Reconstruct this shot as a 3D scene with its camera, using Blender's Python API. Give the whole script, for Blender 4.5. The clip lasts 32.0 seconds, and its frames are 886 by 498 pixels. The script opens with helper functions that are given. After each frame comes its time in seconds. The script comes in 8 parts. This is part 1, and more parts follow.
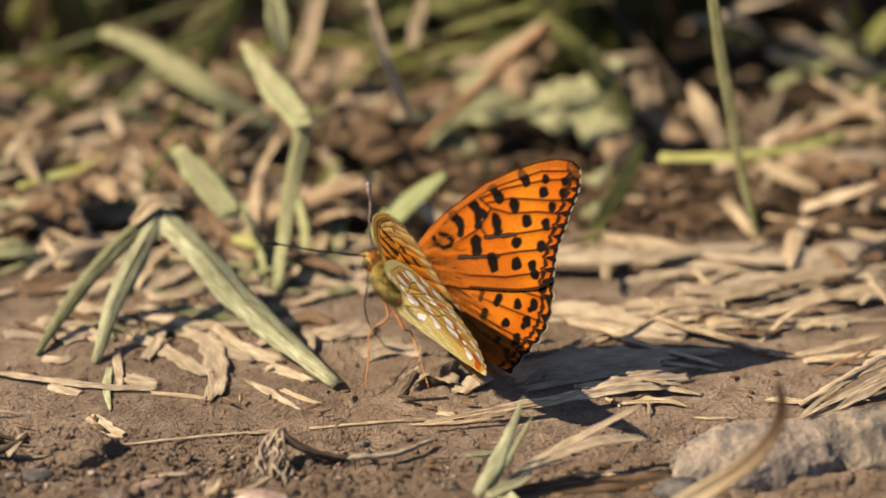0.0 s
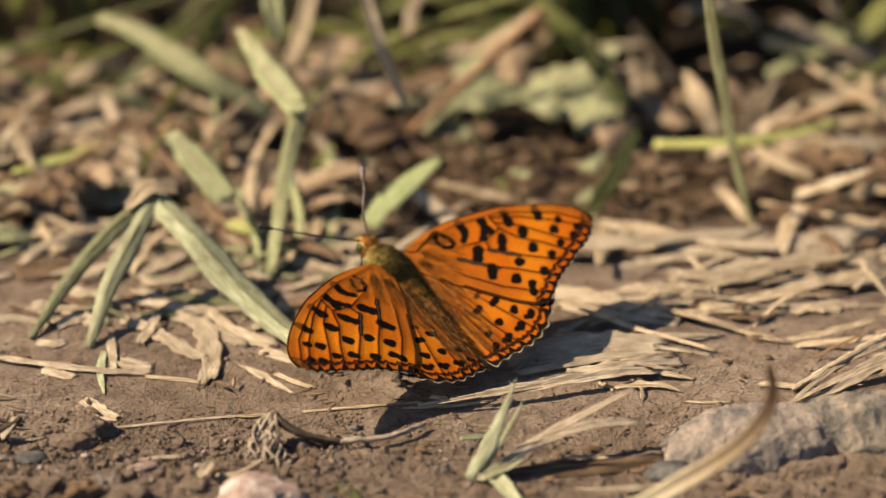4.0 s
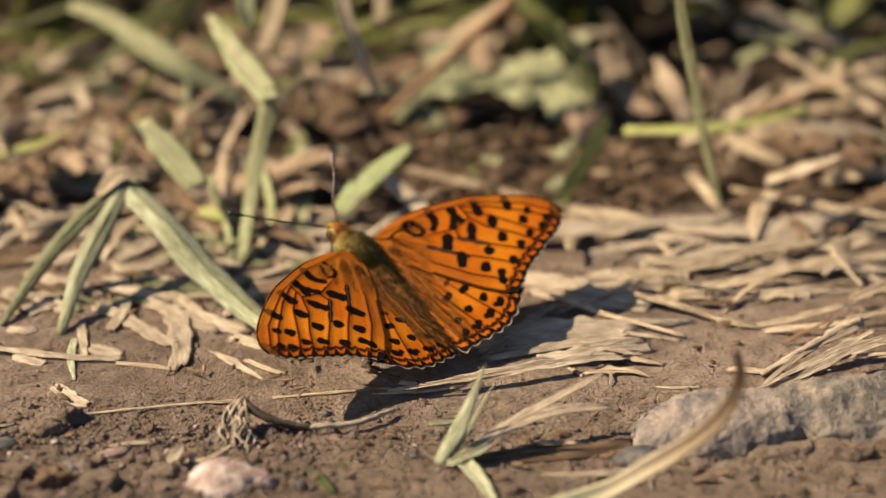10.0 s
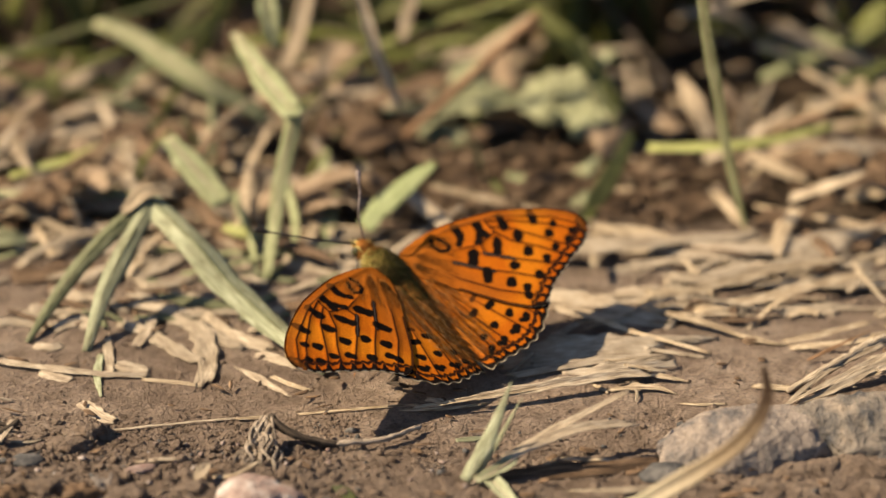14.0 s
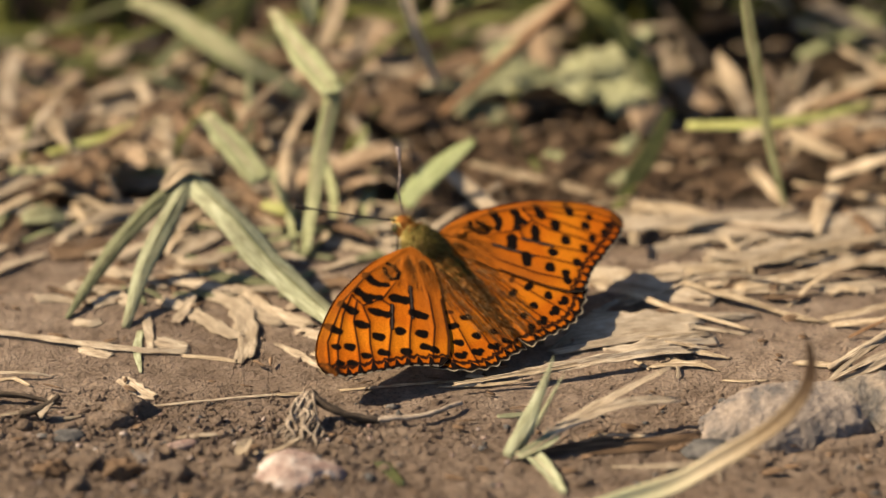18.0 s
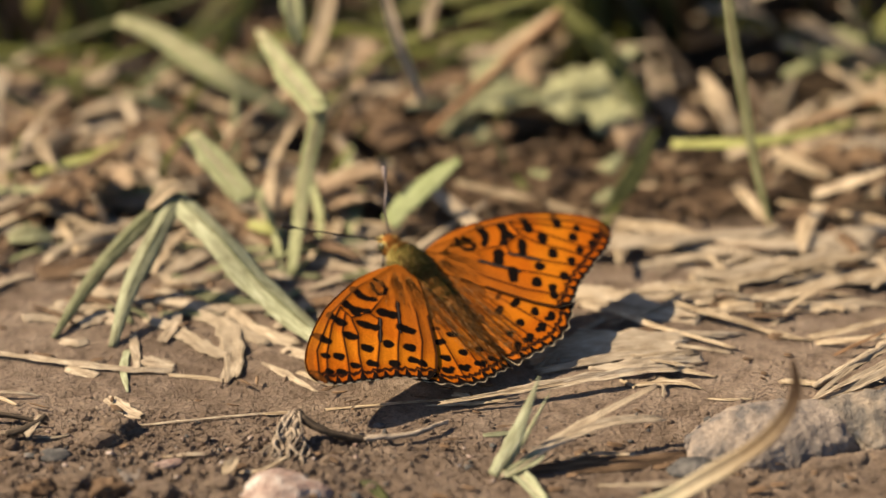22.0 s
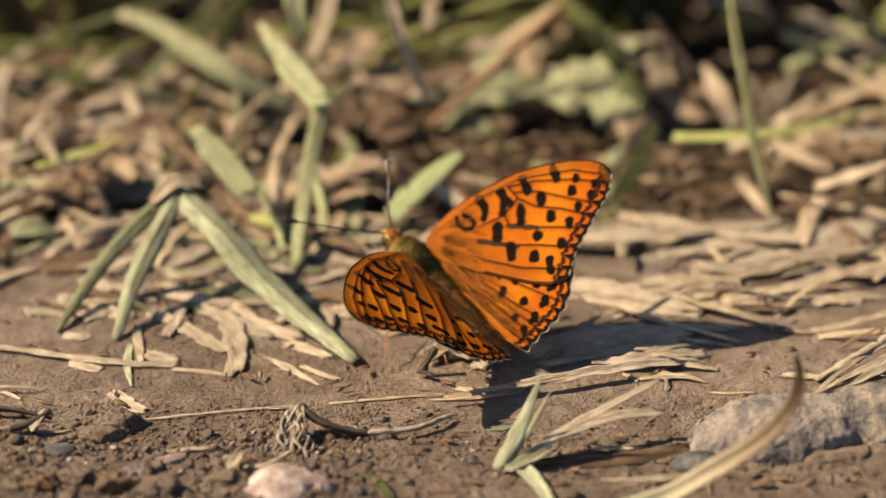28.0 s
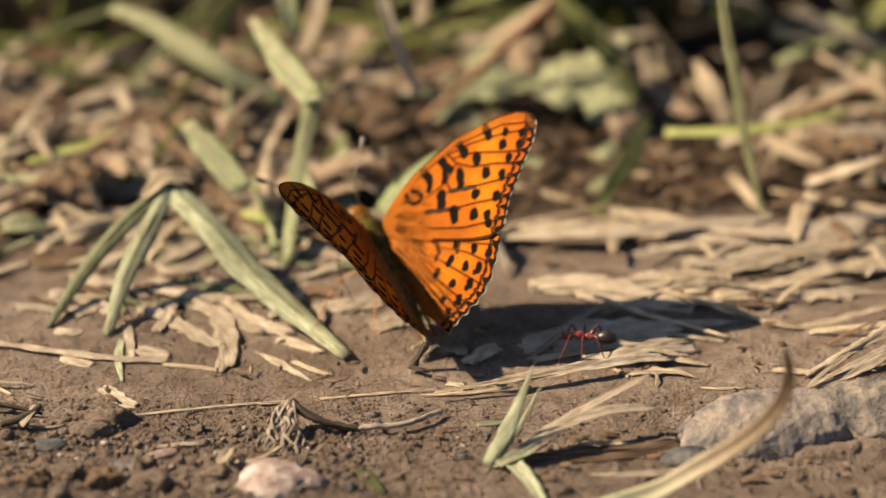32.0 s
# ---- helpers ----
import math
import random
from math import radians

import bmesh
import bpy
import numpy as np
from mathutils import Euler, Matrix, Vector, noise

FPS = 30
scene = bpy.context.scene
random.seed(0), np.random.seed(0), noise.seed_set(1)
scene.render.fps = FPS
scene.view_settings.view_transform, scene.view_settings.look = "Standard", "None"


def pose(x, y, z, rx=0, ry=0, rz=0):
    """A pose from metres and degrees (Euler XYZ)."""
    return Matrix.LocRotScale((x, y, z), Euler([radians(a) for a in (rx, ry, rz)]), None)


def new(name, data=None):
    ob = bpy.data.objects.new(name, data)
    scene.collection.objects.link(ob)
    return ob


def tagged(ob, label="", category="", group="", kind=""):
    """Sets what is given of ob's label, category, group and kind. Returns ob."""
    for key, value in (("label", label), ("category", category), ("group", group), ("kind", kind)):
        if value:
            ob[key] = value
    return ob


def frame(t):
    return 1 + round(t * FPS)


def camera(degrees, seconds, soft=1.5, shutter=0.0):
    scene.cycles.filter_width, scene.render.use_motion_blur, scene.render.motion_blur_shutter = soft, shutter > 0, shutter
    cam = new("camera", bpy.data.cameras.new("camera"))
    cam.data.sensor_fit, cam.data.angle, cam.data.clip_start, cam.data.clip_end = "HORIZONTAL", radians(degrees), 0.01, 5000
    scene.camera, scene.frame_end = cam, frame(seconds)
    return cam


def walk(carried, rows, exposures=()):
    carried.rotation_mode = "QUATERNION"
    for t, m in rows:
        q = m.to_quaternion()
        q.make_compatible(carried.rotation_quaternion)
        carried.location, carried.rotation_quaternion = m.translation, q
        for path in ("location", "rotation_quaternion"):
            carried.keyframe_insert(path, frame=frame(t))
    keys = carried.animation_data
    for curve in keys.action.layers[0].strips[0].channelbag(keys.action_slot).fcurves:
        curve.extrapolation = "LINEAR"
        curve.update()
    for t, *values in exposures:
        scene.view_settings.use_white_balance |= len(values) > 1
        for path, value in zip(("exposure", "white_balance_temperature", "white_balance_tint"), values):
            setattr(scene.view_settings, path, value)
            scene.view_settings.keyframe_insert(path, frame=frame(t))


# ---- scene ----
MM = 0.001
PITCH = radians(24.5)
DIST = 0.480
EYE = Vector((0, -DIST * math.cos(PITCH), 0.0126 + DIST * math.sin(PITCH)))

cam = camera(14, 32.0, soft=1.4)
# the lens is focused on the insect and opened wide enough to melt the litter behind it
cam.data.dof.use_dof = True
cam.data.dof.focus_distance = 0.470
cam.data.dof.aperture_fstop = 10.8


def held(yaw, down, roll, dx, dy, dz):
    """Hand-held camera: small turns in degrees and small shifts in millimetres about its stand."""
    turn = pose(0, 0, 0, 0, 0, -yaw) @ pose(0, 0, 0, 90 - 24.5 - down) @ pose(0, 0, 0, 0, 0, roll)
    return Matrix.Translation(EYE + Vector((dx, dy, dz)) * MM) @ turn


PATH = [
    (0, -0.156, -0.007, -0.036, -3.40, 2.80, 3.04),
    (0.5, -0.124, -0.045, -0.042, -3.42, 2.74, 2.92),
    (1, -0.146, -0.135, -0.030, -2.88, 2.10, 2.42),
    (1.5, -0.089, -0.088, -0.006, -3.09, 2.10, 1.89),
    (2, -0.161, -0.049, -0.016, -3.17, 1.46, 1.33),
    (2.5, -0.215, 0.194, -0.022, -3.23, 2.30, 1.68),
    (3, -0.238, 0.106, -0.030, -3.03, 1.93, 1.03),
    (3.5, -0.249, 0.035, -0.014, -2.33, 1.49, 1.64),
    (5.5, -0.273, -0.071, -0.007, -1.15, 0.70, 0.59),
    (6, -0.184, -0.003, -0.012, -1.18, 1.09, 0.58),
    (6.5, -0.119, -0.007, -0.019, -1.19, 1.32, 1.99),
    (7, -0.116, -0.050, 0.008, -0.83, 0.95, 2.18),
    (7.5, -0.055, -0.162, 0.005, -0.94, 0.52, 0.11),
    (8, -0.024, -0.150, 0.010, -0.42, 0.42, 0.63),
    (8.5, -0.041, -0.066, 0.006, -0.04, 0.12, 0.33),
    (9, -0.000, -0.000, 0.000, 0.00, -0.00, -0.00),
    (9.5, -0.074, 0.060, 0.010, 0.74, 0.07, 0.75),
    (10, -0.035, 0.114, 0.002, 0.58, -0.04, 1.15),
    (10.5, 0.046, -0.094, 0.012, 0.22, -0.04, 0.02),
    (11, 0.092, 0.004, 0.002, 0.15, -0.04, 1.35),
    (11.5, 0.093, -0.048, -0.021, -0.50, 0.08, 1.29),
    (12, 0.000, -0.149, -0.013, -0.32, -0.53, 1.11),
    (12.5, -0.063, -0.035, -0.001, -0.26, -0.00, 1.45),
    (13, -0.126, -0.128, -0.026, -0.59, -0.37, 0.98),
    (13.5, -0.152, -0.107, -0.019, -1.07, -0.50, 2.36),
    (14, -0.163, -0.172, -0.018, -1.87, -0.86, 1.37),
    (14.5, -0.164, -0.119, -0.032, -2.74, -1.07, 1.05),
    (16.5, -0.237, -0.063, -0.051, -4.19, -0.81, 1.17),
    (17, -0.129, -0.075, -0.058, -5.68, -0.79, 0.88),
    (17.5, -0.197, -0.084, -0.078, -6.48, -1.15, -1.35),
    (18, -0.419, -0.004, -0.066, -5.30, -0.74, -0.60),
    (18.5, -0.429, -0.057, -0.069, -4.97, -1.08, -0.16),
    (19, -0.461, -0.139, -0.055, -4.15, -0.89, 0.68),
    (19.5, -0.321, -0.198, -0.056, -4.78, -1.19, 0.80),
    (20, -0.279, -0.244, -0.054, -4.49, -0.90, 0.35),
    (20.5, -0.182, -0.348, -0.063, -5.01, -1.37, -0.63),
    (21, -0.174, -0.166, -0.059, -4.93, -0.88, 0.34),
    (21.5, -0.145, -0.185, -0.067, -5.45, -1.41, -0.33),
    (22, -0.194, -0.247, -0.064, -5.13, -1.49, 0.29),
    (22.5, -0.204, -0.223, -0.063, -4.87, -1.65, 0.12),
    (23, -0.165, -0.191, -0.072, -5.28, -1.30, 0.01),
    (23.5, -0.209, -0.171, -0.080, -4.84, -1.48, 0.25),
    (24, -0.212, -0.195, -0.074, -4.73, -1.56, 0.21),
    (24.5, -0.182, -0.123, -0.083, -5.22, -1.74, 0.55),
    (25, -0.182, -0.178, -0.077, -5.13, -2.00, 0.44),
    (25.5, -0.081, -0.103, -0.082, -5.76, -1.48, 0.95),
    (27.5, -0.127, -0.070, -0.075, -5.82, -1.93, 1.49),
    (28, -0.080, 0.005, -0.066, -6.39, -1.65, 1.80),
    (28.5, -0.173, 0.037, -0.064, -5.94, -1.50, 1.70),
    (29, -0.128, 0.116, -0.068, -6.34, -1.53, 1.76),
    (29.5, -0.179, 0.053, -0.073, -5.89, -1.07, 1.59),
    (30, -0.060, 0.102, -0.070, -6.41, -0.84, 3.15),
    (30.5, -0.085, -0.117, -0.071, -5.82, -1.85, 1.70),
    (31, -0.104, -0.038, -0.074, -5.66, -1.80, 1.96),
    (31.5, -0.075, -0.006, -0.070, -5.70, -1.86, 1.71),
    (32, -0.047, 0.074, -0.061, -5.43, -1.88, 1.86),
]
walk(cam, [(r[0], held(*r[1:])) for r in PATH])

# ---- world and sun ----
LIGHT = Vector((0.740, -0.065, -0.669)).normalized()
world = bpy.data.worlds.new("sky")
scene.world = world
world.use_nodes = True
wn, wl = world.node_tree.nodes, world.node_tree.links
sky = wn.new("ShaderNodeTexSky")
sky.sky_type = "NISHITA"
sky.sun_disc = False
sky.sun_elevation = math.asin(-LIGHT.z)
sky.sun_rotation = math.atan2(-LIGHT.x, -LIGHT.y)
wl.new(sky.outputs[0], wn["Background"].inputs[0])
wn["Background"].inputs[1].default_value = 0.048
sun = new("sun", bpy.data.lights.new("sun", "SUN"))
sun.data.energy = 5.0
sun.data.angle = radians(0.53)
sun.data.color = (1.0, 0.805, 0.537)
sun.matrix_world = Matrix.Translation((-0.6, -0.3, 0.9)) @ LIGHT.to_track_quat("-Z", "Y").to_matrix().to_4x4()
scene.view_settings.exposure = 1.12


# ---- materials ----
def material(name, rough=0.7, spec=0.3):
    m = bpy.data.materials.new(name)
    m.use_nodes = True
    b = m.node_tree.nodes["Principled BSDF"]
    b.inputs["Roughness"].default_value = rough
    b.inputs["Specular IOR Level"].default_value = spec
    return m, m.node_tree.nodes, m.node_tree.links, b


def ramp(nodes, stops):
    r = nodes.new("ShaderNodeValToRGB")
    while len(r.color_ramp.elements) < len(stops):
        r.color_ramp.elements.new(0.5)
    for e, (p, c) in zip(r.color_ramp.elements, stops):
        e.position, e.color = p, (*c, 1)
    return r


def noise_node(nodes, links, vec, scale, detail=4, rough=0.55):
    n = nodes.new("ShaderNodeTexNoise")
    n.inputs["Scale"].default_value = scale
    n.inputs["Detail"].default_value = detail
    n.inputs["Roughness"].default_value = rough
    if vec is not None:
        links.new(vec, n.inputs["Vector"])
    return n


def mix(nodes, links, kind, fac, a, b):
    m = nodes.new("ShaderNodeMix")
    m.data_type, m.blend_type = "RGBA", kind
    for sock, v in ((m.inputs[0], fac), (m.inputs[6], a), (m.inputs[7], b)):
        if isinstance(v, (int, float)):
            sock.default_value = v
        elif isinstance(v, tuple):
            sock.default_value = (*v, 1)
        else:
            links.new(v, sock)
    return m.outputs[2]


def bump(nodes, links, height, strength, distance, bsdf):
    b = nodes.new("ShaderNodeBump")
    b.inputs["Strength"].default_value = strength
    b.inputs["Distance"].default_value = distance
    links.new(height, b.inputs["Height"])
    links.new(b.outputs[0], bsdf.inputs["Normal"])


def soil_material():
    m, n, l, b = material("soil", 0.92, 0.12)
    co = n.new("ShaderNodeTexCoord").outputs["Object"]
    big = noise_node(n, l, co, 38, 4)
    mid = noise_node(n, l, co, 260, 6, 0.65)
    fine = noise_node(n, l, co, 1900, 5, 0.7)
    c1 = ramp(n, [(0.30, (0.198, 0.147, 0.115)), (0.52, (0.315, 0.242, 0.194)), (0.75, (0.42, 0.335, 0.275))])
    l.new(mid.outputs[0], c1.inputs[0])
    damp = ramp(n, [(0.42, (0.55, 0.52, 0.50)), (0.62, (1, 1, 1))])
    l.new(big.outputs[0], damp.inputs[0])
    c2 = mix(n, l, "MULTIPLY", 0.6, c1.outputs[0], damp.outputs[0])
    grit = ramp(n, [(0.30, (0.34, 0.32, 0.31)), (0.48, (1, 1, 1)), (0.70, (1.38, 1.34, 1.28))])
    l.new(fine.outputs[0], grit.inputs[0])
    c3 = mix(n, l, "MULTIPLY", 0.7, c2, grit.outputs[0])
    # dark leaf mould, deepened for shade in the litter, replaces bare mud under grass
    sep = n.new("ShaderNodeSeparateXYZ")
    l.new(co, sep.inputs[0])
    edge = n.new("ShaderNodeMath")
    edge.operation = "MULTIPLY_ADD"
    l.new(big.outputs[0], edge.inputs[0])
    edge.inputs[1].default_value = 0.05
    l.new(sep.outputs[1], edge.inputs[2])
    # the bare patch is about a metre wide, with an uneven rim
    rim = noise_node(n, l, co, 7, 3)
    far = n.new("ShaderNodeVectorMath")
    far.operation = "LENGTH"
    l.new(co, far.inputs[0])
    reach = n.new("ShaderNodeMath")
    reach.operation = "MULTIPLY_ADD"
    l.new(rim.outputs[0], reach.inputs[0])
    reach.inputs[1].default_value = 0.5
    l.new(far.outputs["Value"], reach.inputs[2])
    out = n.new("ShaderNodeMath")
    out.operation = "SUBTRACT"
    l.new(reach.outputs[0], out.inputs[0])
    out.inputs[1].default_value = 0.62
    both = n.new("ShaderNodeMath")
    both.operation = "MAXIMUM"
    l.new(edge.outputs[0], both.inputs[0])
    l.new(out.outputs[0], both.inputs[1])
    mould_shade = ramp(n, [(0.048, (0, 0, 0)), (0.078, (1, 1, 1))])
    l.new(both.outputs[0], mould_shade.inputs[0])
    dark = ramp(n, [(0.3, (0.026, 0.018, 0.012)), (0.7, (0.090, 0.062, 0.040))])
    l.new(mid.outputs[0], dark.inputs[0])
    c4 = mix(n, l, "MIX", mould_shade.outputs[0], c3, dark.outputs[0])
    l.new(c4, b.inputs["Base Color"])
    add = n.new("ShaderNodeMath")
    add.operation = "MULTIPLY_ADD"
    l.new(mid.outputs[0], add.inputs[0])
    add.inputs[1].default_value = 2.0
    crumb = noise_node(n, l, co, 800, 4, 0.6)
    add2 = n.new("ShaderNodeMath")
    add2.operation = "ADD"
    dust = noise_node(n, l, co, 5200, 3, 0.7)
    add3 = n.new("ShaderNodeMath")
    add3.operation = "MULTIPLY_ADD"
    l.new(dust.outputs[0], add3.inputs[0])
    add3.inputs[1].default_value = 0.5
    l.new(fine.outputs[0], add3.inputs[2])
    l.new(add3.outputs[0], add2.inputs[0])
    l.new(crumb.outputs[0], add2.inputs[1])
    l.new(add2.outputs[0], add.inputs[2])
    bump(n, l, add.outputs[0], 1.0, 0.0012, b)
    return m


def fibre_material(name, dark, light, pale, rough=0.65, streak=5.0, through_light=0.0, blotch=0.5):
    """Plant fibre: fine streaks along the length, blotches, a tone of its own for each piece."""
    m, n, l, b = material(name, rough, 0.3)
    uv = n.new("ShaderNodeUVMap").outputs[0]
    mp = n.new("ShaderNodeMapping")
    mp.inputs["Scale"].default_value = (streak, streak * 0.05, 1)
    l.new(uv, mp.inputs[0])
    st = noise_node(n, l, mp.outputs[0], 1.0, 4, 0.6)
    mp2 = n.new("ShaderNodeMapping")
    mp2.inputs["Scale"].default_value = (0.5, 0.22, 1)
    l.new(uv, mp2.inputs[0])
    bl = noise_node(n, l, mp2.outputs[0], 1.0, 5, 0.6)
    c = ramp(n, [(0.36, dark), (0.52, light), (0.64, pale)])
    l.new(st.outputs[0], c.inputs[0])
    sp = ramp(n, [(0.33, (0.55, 0.50, 0.44)), (0.55, (1, 1, 1))])
    l.new(bl.outputs[0], sp.inputs[0])
    c2 = mix(n, l, "MULTIPLY", blotch, c.outputs[0], sp.outputs[0])
    info = n.new("ShaderNodeObjectInfo")
    tone = ramp(n, [(0.0, (0.72, 0.70, 0.66)), (1.0, (1.12, 1.10, 1.06))])
    l.new(info.outputs["Random"], tone.inputs[0])
    c3 = mix(n, l, "MULTIPLY", 1.0, c2, tone.outputs[0])
    l.new(c3, b.inputs["Base Color"])
    bump(n, l, st.outputs[0], 0.9, 0.00022, b)
    if through_light:
        t = n.new("ShaderNodeBsdfTranslucent")
        l.new(c3, t.inputs[0])
        s = n.new("ShaderNodeMixShader")
        s.inputs[0].default_value = through_light
        l.new(b.outputs[0], s.inputs[1])
        l.new(t.outputs[0], s.inputs[2])
        l.new(s.outputs[0], n["Material Output"].inputs[0])
    return m


def tip_material():
    """A blade that withers from its tip: pale green and straw below, brown above."""
    m, n, l, b = material("withering_blade", 0.6, 0.3)
    uv = n.new("ShaderNodeUVMap").outputs[0]
    sep = n.new("ShaderNodeSeparateXYZ")
    l.new(uv, sep.inputs[0])
    st = noise_node(n, l, uv, 1.1, 4, 0.6)
    wob = n.new("ShaderNodeMath")
    wob.operation = "MULTIPLY_ADD"
    l.new(st.outputs[0], wob.inputs[0])
    wob.inputs[1].default_value = 8.0
    l.new(sep.outputs[1], wob.inputs[2])
    part_way = n.new("ShaderNodeMath")
    part_way.operation = "DIVIDE"
    l.new(wob.outputs[0], part_way.inputs[0])
    part_way.inputs[1].default_value = 46.0
    c = ramp(n, [(0.22, (0.36, 0.365, 0.23)), (0.45, (0.39, 0.325, 0.225)), (0.64, (0.21, 0.15, 0.088)), (0.84, (0.060, 0.036, 0.021))])
    l.new(part_way.outputs[0], c.inputs[0])
    l.new(c.outputs[0], b.inputs["Base Color"])
    bump(n, l, st.outputs[0], 0.4, 0.0002, b)
    return m


def stone_material(name, dark, light, pale, scale=300, stretch=(1, 1, 1), relief=0.0004):
    m, n, l, b = material(name, 0.75, 0.3)
    co = n.new("ShaderNodeTexCoord").outputs["Object"]
    mp = n.new("ShaderNodeMapping")
    mp.inputs["Scale"].default_value = stretch
    l.new(co, mp.inputs[0])
    a = noise_node(n, l, mp.outputs[0], scale, 6, 0.62)
    f = noise_node(n, l, co, scale * 6, 4, 0.65)
    c = ramp(n, [(0.34, dark), (0.50, light), (0.66, pale)])
    l.new(a.outputs[0], c.inputs[0])
    g = ramp(n, [(0.3, (0.6, 0.58, 0.55)), (0.6, (1.1, 1.1, 1.1))])
    l.new(f.outputs[0], g.inputs[0])
    l.new(mix(n, l, "MULTIPLY", 0.7, c.outputs[0], g.outputs[0]), b.inputs["Base Color"])
    h = n.new("ShaderNodeMath")
    h.operation = "MULTIPLY_ADD"
    l.new(a.outputs[0], h.inputs[0])
    h.inputs[1].default_value = 1.2
    l.new(f.outputs[0], h.inputs[2])
    bump(n, l, h.outputs[0], 0.8, relief, b)
    return m


def scale_material(name, rough=0.6, through_light=0.18):
    """Butterfly wing: the scales' colours come with the mesh, in fine rows."""
    m, n, l, b = material(name, rough, 0.02)
    at = n.new("ShaderNodeAttribute")
    at.attribute_name = "scales"
    co = n.new("ShaderNodeTexCoord").outputs["Object"]
    f = noise_node(n, l, co, 4000, 3, 0.7)
    g = ramp(n, [(0.32, (0.75, 0.72, 0.69)), (0.68, (1.17, 1.18, 1.2))])
    l.new(f.outputs[0], g.inputs[0])
    c = mix(n, l, "MULTIPLY", 0.9, at.outputs[0], g.outputs[0])
    l.new(c, b.inputs["Base Color"])
    bump(n, l, f.outputs[0], 0.4, 0.00012, b)
    t = n.new("ShaderNodeBsdfTranslucent")
    l.new(c, t.inputs[0])
    s = n.new("ShaderNodeMixShader")
    s.inputs[0].default_value = through_light
    l.new(b.outputs[0], s.inputs[1])
    l.new(t.outputs[0], s.inputs[2])
    l.new(s.outputs[0], n["Material Output"].inputs[0])
    return m


def plain_material(name, dark, light, rough=0.5, scale=1500, spec=None):
    # fur scatters light and has no gloss of its own
    m, n, l, b = material(name, rough, (0.04 if rough > 0.65 else 0.4) if spec is None else spec)
    co = n.new("ShaderNodeTexCoord").outputs["Object"]
    a = noise_node(n, l, co, scale, 4, 0.6)
    c = ramp(n, [(0.35, dark), (0.65, light)])
    l.new(a.outputs[0], c.inputs[0])
    l.new(c.outputs[0], b.inputs["Base Color"])
    bump(n, l, a.outputs[0], 0.3, 0.0001, b)
    return m


SOIL = soil_material()
STRAW = fibre_material("straw", (0.20, 0.142, 0.09), (0.48, 0.388, 0.28), (0.66, 0.565, 0.44), 0.65, 6.5, 0.06, 0.7)
STRAW_GREY = fibre_material("weathered_straw", (0.20, 0.155, 0.116), (0.41, 0.345, 0.272), (0.57, 0.49, 0.395), 0.8, 7.5, 0.0, 0.7)
STRAW_RED = fibre_material("red_brown_straw", (0.14, 0.075, 0.04), (0.29, 0.165, 0.09), (0.40, 0.26, 0.155), 0.6, 5.0)
SHEET = fibre_material("withered_blade", (0.25, 0.205, 0.16), (0.395, 0.335, 0.268), (0.515, 0.445, 0.37), 0.8, 5.5, 0.0, 0.9)
HUSK = fibre_material("brown_litter", (0.040, 0.024, 0.014), (0.122, 0.077, 0.047), (0.255, 0.172, 0.112), 0.8, 3.0, 0.0, 0.8)
GREEN_PALE = fibre_material("dusty_green_blade", (0.20, 0.22, 0.105), (0.35, 0.382, 0.215), (0.485, 0.52, 0.33), 0.6, 6.0, 0.15, 0.5)
GREEN_DRY = fibre_material("dry_pale_green_blade", (0.205, 0.215, 0.13), (0.385, 0.415, 0.28), (0.53, 0.56, 0.42), 0.6, 6.0, 0.15, 0.7)
GREEN_SAGE = fibre_material("sage_green_blade", (0.15, 0.185, 0.075), (0.255, 0.305, 0.145), (0.34, 0.39, 0.215), 0.5, 5.0, 0.2, 0.3)
GREEN = fibre_material("green_blade", (0.07, 0.080, 0.017), (0.14, 0.155, 0.038), (0.23, 0.24, 0.085), 0.5, 5.0, 0.2, 0.3)
GREEN_GREY = fibre_material("grey_green_blade", (0.085, 0.095, 0.045), (0.18, 0.195, 0.11), (0.30, 0.315, 0.20), 0.6, 5.0, 0.12, 0.6)
GREEN_YELLOW = fibre_material("yellow_green_blade", (0.22, 0.235, 0.06), (0.37, 0.39, 0.14), (0.48, 0.49, 0.25), 0.5, 5.0, 0.2, 0.3)
# dark green, deep enough to carry the shade on blades among the litter
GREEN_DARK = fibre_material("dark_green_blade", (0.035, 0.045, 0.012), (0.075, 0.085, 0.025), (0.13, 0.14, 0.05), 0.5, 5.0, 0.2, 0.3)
LEAF_GREY = fibre_material("grey_green_leaf", (0.145, 0.155, 0.085), (0.275, 0.292, 0.178), (0.41, 0.425, 0.29), 0.7, 1.6, 0.1, 0.7)
LEAF_TAN = fibre_material("pinkish_tan_leaf", (0.14, 0.095, 0.065), (0.30, 0.222, 0.158), (0.44, 0.345, 0.258), 0.8, 1.6, 0.06, 0.9)
BLADE_TIP = tip_material()
TWIG = fibre_material("dark_twig", (0.025, 0.018, 0.013), (0.065, 0.048, 0.036), (0.15, 0.115, 0.09), 0.8, 4.0)
ROOT = fibre_material("grey_rootlet", (0.14, 0.115, 0.092), (0.32, 0.265, 0.22), (0.44, 0.38, 0.32), 0.8, 4.0)
ROCK = stone_material("blue_grey_rock", (0.042, 0.043, 0.050), (0.142, 0.123, 0.108), (0.262, 0.215, 0.174), 230, (1.6, 0.8, 0.6), 0.0006)
